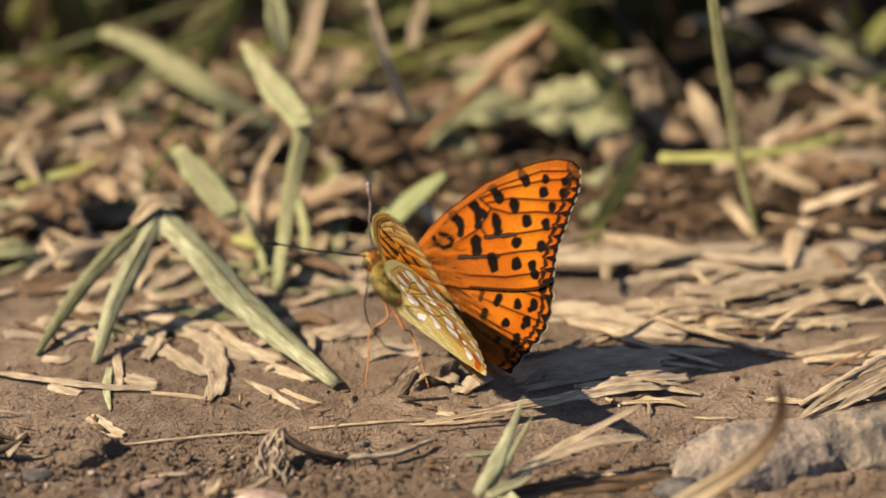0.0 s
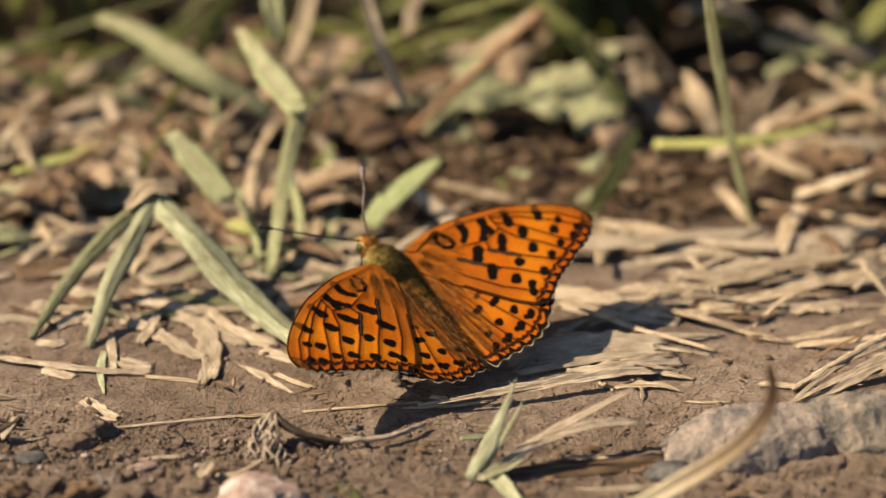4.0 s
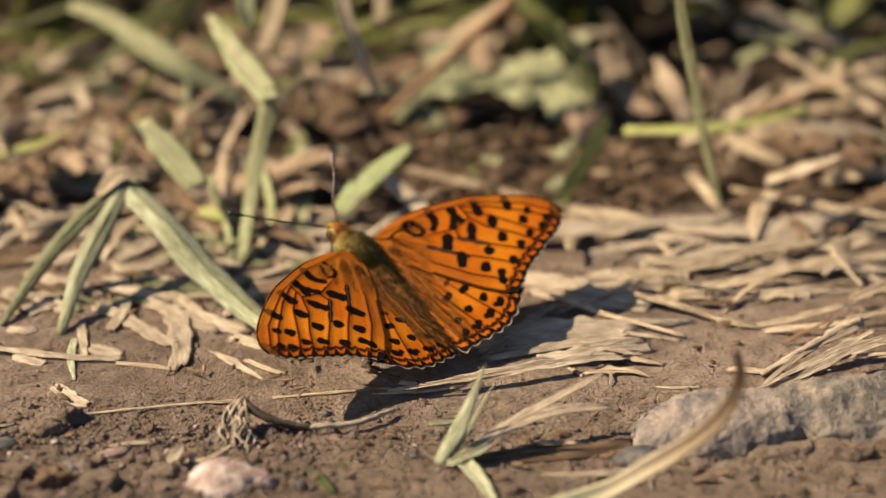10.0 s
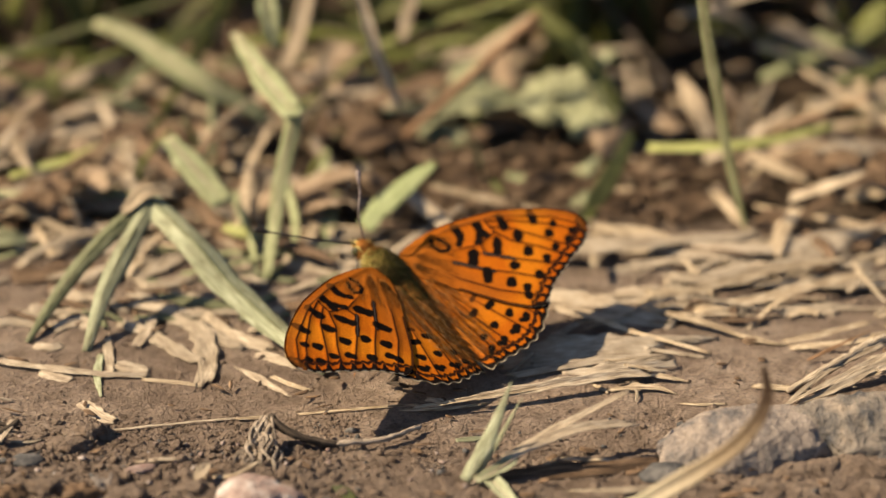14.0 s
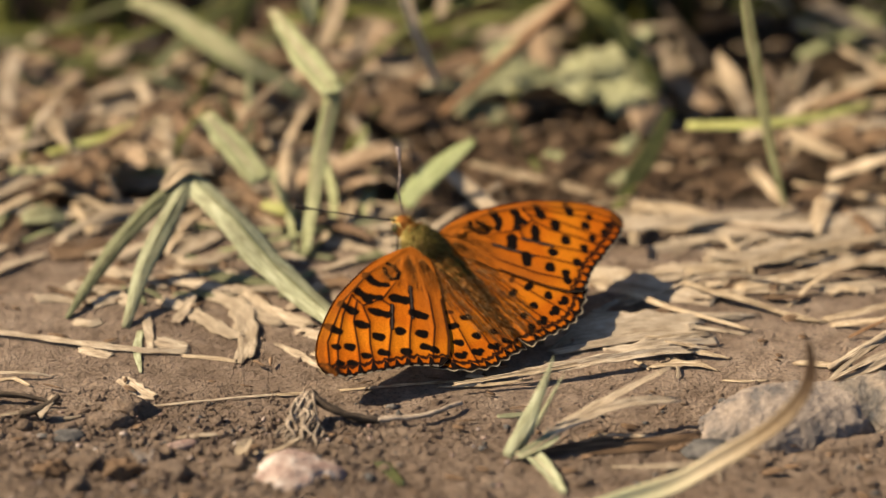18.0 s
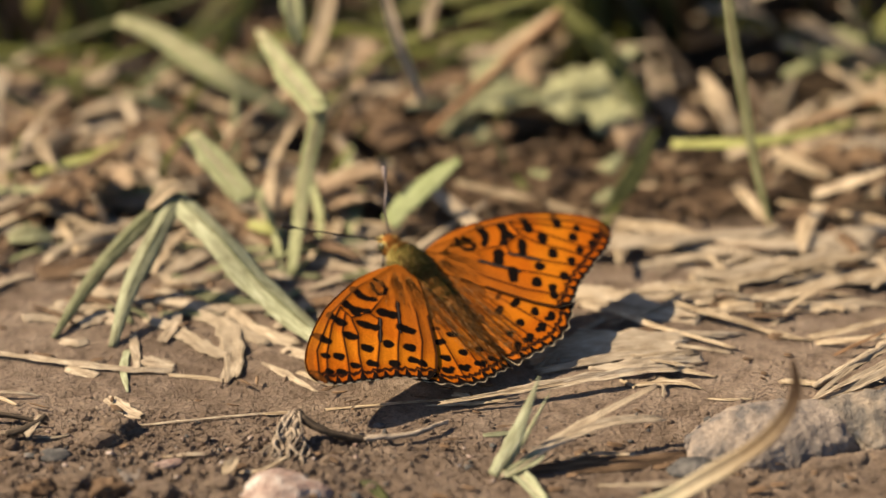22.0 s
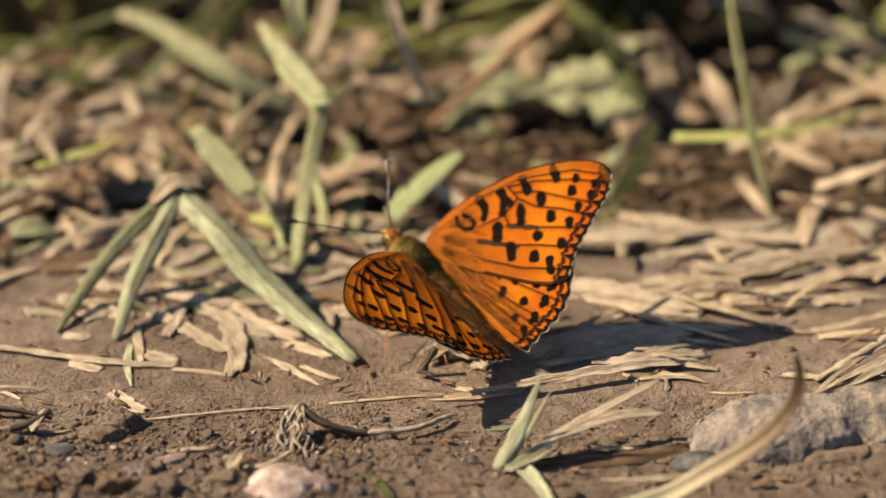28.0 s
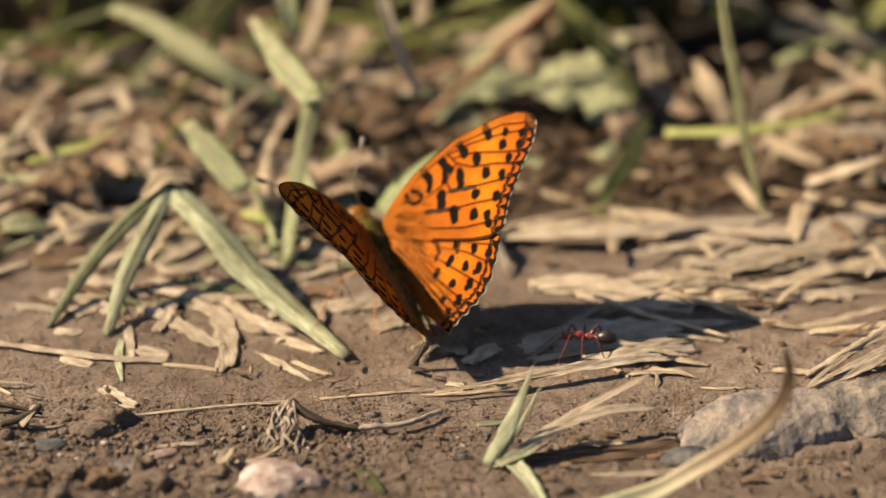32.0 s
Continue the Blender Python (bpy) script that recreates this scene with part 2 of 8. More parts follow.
ROCK_TAN = stone_material("tan_grey_stone", (0.098, 0.090, 0.092), (0.210, 0.174, 0.152), (0.305, 0.256, 0.22), 250, (1.5, 0.8, 0.5), 0.0004)
SLATE = stone_material("blue_grey_stone", (0.028, 0.028, 0.030), (0.070, 0.068, 0.070), (0.14, 0.13, 0.125), 300)
PINK = stone_material("pink_stone", (0.19, 0.115, 0.098), (0.31, 0.235, 0.212), (0.50, 0.46, 0.435), 330)
WING = scale_material("upper_wing_scales")
WING_UNDER = scale_material("under_wing_scales", 0.45, 0.14)
FUR_OLIVE = plain_material("olive_fur", (0.085, 0.068, 0.018), (0.25, 0.19, 0.052), 0.7)
FUR_DARK = plain_material("dark_green_fur", (0.050, 0.042, 0.012), (0.160, 0.125, 0.036), 0.7)
FUR_BROWN = plain_material("brown_fur", (0.12, 0.046, 0.011), (0.34, 0.14, 0.032), 0.7)
FUR_RUST = plain_material("rust_fur", (0.17, 0.060, 0.012), (0.40, 0.17, 0.040), 0.7)
FUR_TAN = plain_material("tan_fur", (0.30, 0.155, 0.05), (0.52, 0.32, 0.14), 0.7)
FUR_PALE = plain_material("pale_yellow_fur", (0.25, 0.19, 0.055), (0.46, 0.37, 0.14), 0.7)
LEG = plain_material("orange_leg", (0.24, 0.085, 0.022), (0.42, 0.18, 0.05), 0.45)
BLACK = plain_material("black_cuticle", (0.012, 0.009, 0.007), (0.035, 0.025, 0.018), 0.35)
# pale scales of one antenna, lightened further for the sun on it
ANTENNA_PALE_LIT = plain_material("pale_lit_antenna", (0.12, 0.09, 0.085), (0.26, 0.21, 0.20), 0.5)
ANTENNA = plain_material("dark_antenna", (0.014, 0.009, 0.006), (0.04, 0.026, 0.018), 0.5)
ANT_LEG = plain_material("dark_brown_cuticle", (0.055, 0.016, 0.011), (0.17, 0.05, 0.034), 0.3)
EYE_DARK = plain_material("olive_eye", (0.03, 0.028, 0.012), (0.08, 0.075, 0.03), 0.15)
ANT_RED = plain_material("red_cuticle", (0.125, 0.025, 0.018), (0.31, 0.065, 0.044), 0.22)


# ---- builders ----
def mesh_object(name, bm, mat, parent=None, label=""):
    me = bpy.data.meshes.new(name)
    bm.to_mesh(me)
    bm.free()
    for p in me.polygons:
        p.use_smooth = True
    me.materials.append(mat)
    ob = new(name, me)
    if parent is not None:
        ob.parent = parent
    if label:
        ob["label"] = label
    return ob


def part(name, bm, mat, parent, label=""):
    return mesh_object(name, bm, mat, parent, label)


def spline(pts, n):
    """n points on a smooth line through pts."""
    p = [Vector(q) for q in pts]
    if len(p) == 2:
        p = [p[0], (p[0] + p[1]) / 2, p[1]]
    e = [2 * p[0] - p[1], *p, 2 * p[-1] - p[-2]]
    out = []
    for i in range(n):
        s = i / (n - 1) * (len(p) - 1)
        k = min(int(s), len(p) - 2)
        t = s - k
        a, b, c, d = e[k:k + 4]
        out.append(0.5 * (2 * b + (c - a) * t + (2 * a - 5 * b + 4 * c - d) * t * t + (3 * b - a - 3 * c + d) * t ** 3))
    return out


def add_ribbon(bm, pts, width, thick=0.10, fold=0.12, taper=(0.7, 1.0, 0.25), n=16, face=(0, -0.45, 1), ragged=0.06,
               crumple=0.0, seed=0, across=3, twist=0.0, flute=1.0, torn=0.0):
    """A leaf, blade or straw along pts (mm): folded along its middle, worn at its edges, with two skins."""
    uvl = bm.loops.layers.uv.verify()
    line = spline(pts, n)
    rnd = random.Random(seed * 7 + 3)
    off = rnd.uniform(0, 500)
    cols = 2 * across + 1
    reach = sum((q - r).length for q, r in zip(line, line[1:]))
    rows, along = [], 0.0
    for i, c in enumerate(line):
        s = i / (n - 1)
        tan = (line[min(i + 1, n - 1)] - line[max(i - 1, 0)]).normalized()
        f = Vector(face)
        if twist:
            f = Matrix.Rotation(radians(twist) * s, 3, tan) @ f
        side = tan.cross(f)
        side = side.normalized() if side.length > 1e-6 else Vector((1, 0, 0))
        nor = side.cross(tan).normalized()
        k = taper[0] + (taper[1] - taper[0]) * min(1, s / 0.4) if s < 0.4 else taper[1] + (taper[2] - taper[1]) * ((s - 0.4) / 0.6) ** 1.5
        if i:
            along += (c - line[i - 1]).length
        top, low = [], []
        for j in range(cols):
            x = (j - across) / across
            wob = 1 + ragged * noise.noise((off + s * 9, x * 2, 1.3)) * 3
            w = width * 0.5 * k * wob * x
            z = fold * abs(w) + crumple * noise.noise((off + along * 0.28, w * 0.3, 5.0)) + 0.012 * flute * width * k * (1 if j % 2 else -1)
            q = c + side * w + nor * z
            if torn and i in (0, n - 1):
                q += tan * (min(width * torn, 0.07 * reach) * rnd.uniform(-1, 1))
            th = thick * (1 - 0.75 * abs(x) ** 2) * 0.5
            top.append((bm.verts.new((q + nor * th) * MM), (w + off, along)))
            low.append((bm.verts.new((q - nor * th) * MM), (w + off, along)))
        rows.append((top, low))

    def quad(vs):
        f = bm.faces.new([v for v, _ in vs])
        for lp, (_, uv) in zip(f.loops, vs):
            lp[uvl].uv = uv

    for (t0, l0), (t1, l1) in zip(rows, rows[1:]):
        for j in range(cols - 1):
            quad((t0[j], t0[j + 1], t1[j + 1], t1[j]))
            quad((l0[j + 1], l0[j], l1[j], l1[j + 1]))
        quad((l0[0], t0[0], t1[0], l1[0]))
        quad((t0[-1], l0[-1], l1[-1], t1[-1]))
    for (t, lo), flip in ((rows[0], False), (rows[-1], True)):
        for j in range(cols - 1):
            vs = (t[j + 1], t[j], lo[j], lo[j + 1])
            quad(vs[::-1] if flip else vs)


def add_tube(bm, pts, radii, sides=7, n=14, rough=0.0, seed=0):
    """A round stalk, twig or limb along pts (mm) with radii (mm) from end to end."""
    uvl = bm.loops.layers.uv.verify()
    line = spline(pts, n)
    rings, along, ref = [], 0.0, None
    for i, c in enumerate(line):
        s = i / (n - 1) * (len(radii) - 1)
        k = min(int(s), len(radii) - 2)
        r = radii[k] + (radii[k + 1] - radii[k]) * (s - k)
        tan = (line[min(i + 1, n - 1)] - line[max(i - 1, 0)]).normalized()
        if ref is None:
            ref = tan.orthogonal()
        a = (ref - ref.dot(tan) * tan).normalized()
        ref = a
        b = tan.cross(a)
        if i:
            along += (c - line[i - 1]).length
        ring = []
        for j in range(sides):
            g = 2 * math.pi * j / sides
            rr = r * (1 + rough * noise.noise((seed + along * 1.5, math.cos(g), math.sin(g))) * 2)
            ring.append((bm.verts.new((c + (a * math.cos(g) + b * math.sin(g)) * rr) * MM), (g * max(r, 0.1) + seed, along)))
        rings.append(ring)
    for r0, r1 in zip(rings, rings[1:]):
        for j in range(sides):
            k = (j + 1) % sides
            f = bm.faces.new((r0[j][0], r0[k][0], r1[k][0], r1[j][0]))
            for lp, q in zip(f.loops, (r0[j], r0[k], r1[k], r1[j])):
                lp[uvl].uv = q[1]
    bm.faces.new([v for v, _ in rings[0]][::-1])
    bm.faces.new([v for v, _ in rings[-1]])


def add_lump(bm, centre, size, subdiv=3, amp=0.25, freq=0.25, seed=0, turn=0.0, flat=0.0, ridge=0.0):
    """A stone, clod or body segment: a ball pushed about by noise (mm)."""
    res = bmesh.ops.create_icosphere(bm, subdivisions=subdiv, radius=1.0)
    rot = Matrix.Rotation(turn, 3, "Z")
    c, s = Vector(centre), Vector(size)
    for v in res["verts"]:
        d = v.co.copy()
        p = Vector((d.x * s.x, d.y * s.y, d.z * s.z))
        q = p * freq + Vector((seed * 3.1, seed * 1.7, 0))
        k = 1 + amp * (noise.noise(q) + 0.5 * noise.noise(q * 2.3) + 0.25 * noise.noise(q * 5.1) + 0.16 * noise.noise(q * 11.0) + 0.10 * noise.noise(q * 23.0))
        if ridge:
            k += ridge * abs(noise.noise(Vector((q.x * 5, q.y * 1.2, q.z * 1.2))))
        p *= k
        if flat and p.z > s.z * flat:
            p.z = s.z * flat + (p.z - s.z * flat) * 0.3
        v.co = (c + rot @ p) * MM
    return res["verts"]


COUNT = [0]
SIGHT = Vector((0, math.cos(PITCH), -math.sin(PITCH)))


def settled(pts):
    """Pieces that lie on the mud follow its humps and hollows, a little pressed in."""
    if max(q[2] for q in pts) > 1.3:
        return pts
    out = []
    for q in pts:
        a = Vector(q)
        for _ in range(4):
            a += SIGHT * (a.z - q[2] * 0.8 + 0.12 - ground_height(a.x, a.y)) / math.sin(PITCH) * 0.7
        out.append(tuple(a))
    return out



def blade(name, label, category, pts, width, mat, group="", parent=None, rib=None, **kw):
    COUNT[0] += 1
    bm = bmesh.new()
    pts = settled(pts)
    kw.setdefault("seed", COUNT[0])
    if category == "straw":
        kw.setdefault("torn", 0.55)
        kw.setdefault("across", 4)
    add_ribbon(bm, pts, width, **kw)
    ob = mesh_object(name, bm, mat, parent)
    if rib is not None:
        bm = bmesh.new()
        add_tube(bm, pts, (0.05 * width, 0.065 * width, 0.05 * width, 0.012 * width), 6, kw.get("n", 16), 0.15, COUNT[0])
        part("midrib", bm, rib, ob, "raised midrib")
    return ob if parent is not None else tagged(ob, label, category, group)


def stick(name, label, category, pts, radii, mat, group="", parent=None, **kw):
    COUNT[0] += 1
    bm = bmesh.new()
    kw.setdefault("seed", COUNT[0])
    add_tube(bm, pts, radii, **kw)
    ob = mesh_object(name, bm, mat, parent)
    return ob if parent is not None else tagged(ob, label, category, group)


def stone(name, label, centre, size, mat, group="", **kw):
    COUNT[0] += 1
    bm = bmesh.new()
    kw.setdefault("seed", COUNT[0])
    add_lump(bm, centre, size, **kw)
    return tagged(mesh_object(name, bm, mat), label, "stone", group)


# ---- ground ----
# dark dips between the tussocks: centre and half axes (mm)
DIPS = [(14, 60, 24, 17), (33, 52, 16, 11), (36, 108, 20, 22), (-8, 64, 15, 11)]


def ground_height(x, y):
    """Height of the ground in mm at x, y in mm: smooth damp mud, crumbly in front, hummocky under the litter behind."""
    z = 1.1 * noise.noise((x * 0.018, y * 0.022, 0.0))
    near = min(1, max(0, (-22 - y + 9 * noise.noise((x * 0.05, y * 0.05, 3.0))) / 10))
    back = min(1, max(0, (y - 26) / 30))
    near *= 0.42 + 0.58 * min(1, max(0, (2 - x) / 34))
    z += (0.35 + 0.40 * near + 0.9 * back) * noise.noise((x * 0.11, y * 0.13, 4.0))
    z += (0.14 + 0.40 * near + 0.2 * back) * noise.noise((x * 0.42, y * 0.5, 8.0))
    z += (0.07 + 0.32 * near) * noise.noise((x * 1.0, y * 1.1, 2.0)) + 0.2 * near * noise.noise((x * 2.1, y * 2.2, 6.0))
    for a, b, c, d in DIPS:
        q = ((x - a) / c) ** 2 + ((y - b) / d) ** 2
        if q < 1:
            z -= 3.2 * (1 - q) ** 2 * (3 - 2 * (1 - q))
    far = max(0.0, math.hypot(x, y - 20) - 160)
    return z + 0.02 * far * noise.noise((x * 0.004, y * 0.004, 1.0)) if far else z


def make_ground():
    def axis(lo, hi, step):
        core = list(np.arange(lo, hi + step / 2, step))
        out, d, v = [], step, hi
        while v < 60000:
            d *= 1.45
            v += d
            out.append(v)
        left, d, v = [], step, lo
        while v > -60000:
            d *= 1.45
            v -= d
            left.append(v)
        return left[::-1] + core + out
    xs, ys = axis(-82, 88, 0.5), axis(-62, 150, 0.55)
    verts = [(x * MM, y * MM, ground_height(x, y) * MM) for y in ys for x in xs]
    w = len(xs)
    faces = [(j * w + i, j * w + i + 1, (j + 1) * w + i + 1, (j + 1) * w + i) for j in range(len(ys) - 1) for i in range(w - 1)]
    me = bpy.data.meshes.new("ground")
    me.from_pydata(verts, [], faces)
    me.polygons.foreach_set("use_smooth", [True] * len(faces))
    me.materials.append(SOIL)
    return tagged(new("ground", me), "brown damp mud, crumbly in front, with leaf humus darkened for shade behind", "ground", kind="structure")


make_ground()
def sprig(label, base):
    """A plant of several blades: an empty at its base (mm)."""
    root = new("grass_sprig")
    root.location = Vector(base) * MM
    return tagged(root, label, "grass")


def sprig_part(root, name, category, pts, width, mat, **kw):
    ob = blade(name, "", category, pts, width, mat, parent=root, **kw)
    ob.location = -root.location
    return ob


# ---- grass, straw and leaves, each in its place (mm) ----
blade("grass_sprig", "dusty pale green grass blade", "grass", [(-56.9, 82.2, 16.0), (-50.1, 78.1, 15.0), (-41.0, 70.0, 12.0), (-35.0, 68.3, 9.0), (-29.5, 67.8, 6.0)], 4.32, GREEN_PALE, taper=(0.5, 1.0, 0.5), fold=0.15, rib=STRAW_GREY)
KINKED = sprig("dusty pale green grass stem with a kinked broad blade", (-28.0, 22.5, 0.0))
sprig_part(KINKED, "blade", "grass", [(-33.9, 57.0, 24.0), (-29.5, 46.9, 22.0), (-26.1, 41.0, 20.0), (-24.2, 37.1, 19.0)], 4.27, GREEN_PALE, taper=(0.3, 1.0, 0.75), fold=0.15, rib=STRAW_GREY)
sprig_part(KINKED, "stem", "grass", [(-25.1, 39.4, 20.2), (-24.6, 37.8, 17.6), (-26.0, 36.1, 12.0), (-27.1, 31.7, 6.0), (-28.0, 22.5, 0.5)], 2.9, GREEN_PALE, taper=(1.0, 0.9, 0.55), face=(-0.4, -1, 0.2), fold=-0.1, rib=STRAW_GREY)
blade("grass_sprig", "dusty pale green grass blade", "grass", [(-42.8, 41.3, 14.0), (-38.5, 36.3, 11.0), (-34.3, 31.1, 8.0)], 4.27, GREEN_PALE, taper=(0.5, 1.0, 0.85), fold=0.1, rib=STRAW_GREY)
blade("grass_sprig", "yellow-green grass blade lying across litter", "grass", [(-66.4, 45.8, 6.0), (-58.1, 49.9, 7.0), (-51.2, 55.5, 8.0)], 1.72, GREEN_YELLOW, taper=(0.6, 1, 0.4))
blade("straw", "dry pale straw lying on the mud", "straw", [(-76.3, 54.7, 4.0), (-68.0, 47.6, 3.0), (-63.2, 42.3, 2.0)], 1.99, STRAW, ragged=0.12, taper=(0.85, 1, 0.7))
blade("straw", "dry pale straw lying on the mud", "straw", [(-59.2, 41.4, 1.5), (-55.2, 37.9, 1.0), (-51.0, 33.4, 0.8)], 1.79, STRAW, taper=(0.85, 1, 0.7))
BENT = sprig("pale green grass sprig of three blades bent down to the mud", (-44.0, 21.8, 0.0))
sprig_part(BENT, "blade", "grass", [(-44.1, 21.9, 13.0), (-37.9, 14.1, 10.5), (-31.9, 8.3, 6.0), (-25.2, 1.8, 2.5), (-18.5, -6.5, 0.4)], 4.60, GREEN_DRY, taper=(0.75, 1.0, 0.36), fold=-0.42, thick=0.25, n=24, rib=GREEN_GREY)
# this blade is greyer, and darkened in colour for the shade on it
sprig_part(BENT, "blade", "grass", [(-43.5, 22.3, 13.0), (-49.2, 17.6, 9.9), (-54.9, 11.6, 5.0), (-59.4, 2.3, 0.3)], 2.85, GREEN_GREY, taper=(0.8, 1.0, 0.3), fold=-0.35, thick=0.25, rib=GREEN_DARK)
sprig_part(BENT, "blade", "grass", [(-43.6, 21.2, 13.0), (-46.9, 14.0, 8.8), (-49.5, 7.8, 4.8), (-51.2, -0.5, 0.3)], 3.01, GREEN_DRY, taper=(0.8, 1.0, 0.35), fold=-0.35, thick=0.25, rib=GREEN_DARK)
sprig_part(BENT, "dry_sheath", "straw", [(-47.6, 19.8, 11.6), (-44.2, 21.8, 13.9), (-40.6, 22.6, 13.2)], 2.5, STRAW, taper=(0.6, 1, 0.6), fold=0.3)
blade("grass_sprig", "dusty pale green grass blade", "grass", [(-49.1, -1.9, 0.4), (-49.1, -7.9, 0.4), (-48.1, -14.4, 0.3)], 1.21, GREEN_DRY)
blade("straw_chip", "flat torn chip of dry straw", "straw", [(-48.7, 3.4, 0.4), (-47.3, -7.9, 0.4)], 1.21, STRAW_GREY, "straw chips on the mud", taper=(0.85, 1, 0.7), ragged=0.15, crumple=0.14)
blade("grass_sprig", "smooth yellow-green grass blade leaning over litter", "grass", [(-14.6, 33.0, 3.7), (-11.6, 34.5, 6.7), (-8.0, 36.0, 9.3), (-4.3, 37.0, 11.9)], 4.1, GREEN_SAGE, taper=(0.8, 1.0, 0.3), face=(-0.5, -0.6, 0.7), fold=-0.06, n=22)
blade("straw", "weathered grey-brown straw on the mud", "straw", [(-22.7, 62.5, 5.0), (-20.2, 55.3, 3.0), (-18.8, 49.2, 1.5)], 1.17, STRAW_GREY, taper=(0.85, 1, 0.7))
blade("grass_sprig", "dusty pale green grass blade", "grass", [(-18.6, 44.5, 4.0), (-19.7, 36.8, 2.0), (-19.1, 29.3, 0.5)], 1.87, GREEN_PALE)
blade("straw", "dry pale straw lying on the mud", "straw", [(-26.5, 45.5, 4.0), (-23.0, 38.8, 2.0), (-21.2, 32.2, 0.5)], 1.22, STRAW, taper=(0.85, 1, 0.7))
blade("straw", "dry pale straw lying on the mud", "straw", [(-20.7, 44.7, 3.0), (-21.9, 34.8, 2.0), (-22.7, 28.3, 0.5)], 1.46, STRAW, taper=(0.85, 1, 0.7))
blade("straw", "dry pale straw lying on the mud", "straw", [(11.4, 86.3, 16.0), (1.8, 84.8, 10.0), (-9.1, 80.9, 4.0)], 1.58, STRAW, ragged=0.1, fold=0.4, taper=(0.85, 1, 0.7))
blade("straw", "dry pale straw lying on the mud", "straw", [(-15.7, 59.4, 30.0), (-13.0, 54.9, 22.0), (-9.7, 53.1, 14.0)], 1.82, STRAW, fold=0.4, taper=(0.85, 1, 0.7))
blade("straw", "dry pale straw lying on the mud", "straw", [(-23.5, 75.7, 24.0), (-25.2, 72.3, 18.0), (-27.1, 68.5, 14.0)], 2.56, STRAW, fold=0.3, taper=(0.85, 1, 0.7))
blade("grass_sprig", "dusty pale green grass blade", "grass", [(-29.4, 61.7, 30.0), (-28.7, 58.2, 26.0), (-27.9, 56.0, 22.0)], 3.24, GREEN_PALE, fold=0.3, rib=STRAW_GREY)
blade("straw", "dry pale straw lying on the mud", "straw", [(-7.7, 75.8, 24.0), (-8.7, 74.3, 20.0), (-9.6, 72.6, 17.0)], 2.05, STRAW, taper=(0.85, 1, 0.7))
blade("grass_sprig", "green grass blade among litter", "grass", [(-25.1, 66.3, 8.0), (-16.3, 72.0, 14.0), (-6.9, 74.3, 18.0), (4.2, 73.9, 22.0), (11.0, 73.2, 25.0)], 1.38, GREEN, fold=0.4)
blade("grass_sprig", "green grass blade among litter", "grass", [(1.8, 80.5, 14.0), (-5.2, 84.5, 12.0), (-15.6, 78.9, 9.0)], 1.31, GREEN)
blade("grass_sprig", "green grass blade among litter", "grass", [(10.3, 79.3, 20.0), (15.4, 73.9, 17.0), (19.7, 71.5, 12.0), (23.9, 67.9, 7.0)], 3.94, GREEN, taper=(0.4, 1, 0.4))
blade("grass_sprig", "dark green grass blade with shade put into its colour", "grass", [(24.4, 52.8, 10.0), (21.3, 46.3, 6.0), (18.3, 41.9, 3.0), (16.1, 37.4, 0.5)], 3.01, GREEN_DARK, taper=(0.5, 1, 0.3), face=(0, -1, 0.4))
blade("withered_leaf", "crumpled grey-green withered leaf", "leaf", [(-6.9, 74.3, 2.0), (-3.4, 70.9, 2.0), (0.9, 70.0, 1.0)], 3.96, LEAF_GREY, taper=(0.4, 1.0, 0.4), crumple=1.4, ragged=0.2, n=20, across=5, rib=LEAF_GREY)
blade("grass_sprig", "yellow-green grass blade lying across litter", "grass", [(26.9, 51.8, 8.0), (37.1, 49.9, 9.0), (46.4, 53.0, 9.0), (54.8, 58.3, 9.0)], 1.91, GREEN_YELLOW, taper=(0.8, 1, 0.5), fold=0.2)
blade("straw", "dry pale straw lying on the mud", "straw", [(47.3, 60.8, 4.0), (53.5, 64.2, 4.0), (61.3, 65.3, 4.0)], 1.70, STRAW, taper=(0.85, 1, 0.7))
blade("grass_sprig", "dusty pale green grass blade", "grass", [(31.7, 28.2, 44.0), (33.7, 33.7, 32.0), (35.7, 36.4, 22.0), (37.6, 38.5, 12.0), (40.5, 38.5, 0.5)], 3.12, GREEN_PALE, taper=(1.0, 0.9, 0.3), face=(-0.9, -0.7, 0.3), fold=-0.1, n=26, rib=STRAW_GREY)
blade("straw", "dry pale straw lying on the mud", "straw", [(32.6, 70.4, 12.0), (34.8, 65.3, 9.0), (37.1, 62.8, 5.0)], 3.05, STRAW, taper=(0.3, 1.0, 0.8), face=(0, -1, 0.4), ragged=0.15)
blade("straw", "dry pale straw lying on the mud", "straw", [(-5.1, 49.4, 3.0), (4.0, 46.5, 2.0), (15.3, 41.7, 1.0)], 1.41, STRAW, taper=(0.85, 1, 0.7))
blade("straw", "dry pale straw lying on the mud", "straw", [(60.8, 64.8, 12.0), (54.3, 65.4, 9.0), (46.7, 64.9, 6.0)], 1.10, STRAW, taper=(0.85, 1, 0.7))
blade("straw", "weathered grey-brown straw on the mud", "straw", [(45.9, 92.1, 9.0), (50.0, 88.6, 8.0), (54.4, 87.6, 6.0)], 1.94, STRAW_GREY, taper=(0.85, 1, 0.7))
blade("straw", "weathered grey-brown straw on the mud", "straw", [(49.7, 87.6, 14.0), (57.6, 85.8, 10.0), (70.6, 82.7, 7.0)], 1.75, STRAW_GREY, fold=0.3, taper=(0.85, 1, 0.7))
blade("straw", "dry pale straw lying on the mud", "straw", [(55.7, 91.2, 6.0), (63.6, 81.8, 5.0), (71.9, 77.5, 3.0)], 2.10, STRAW, taper=(0.85, 1, 0.7))
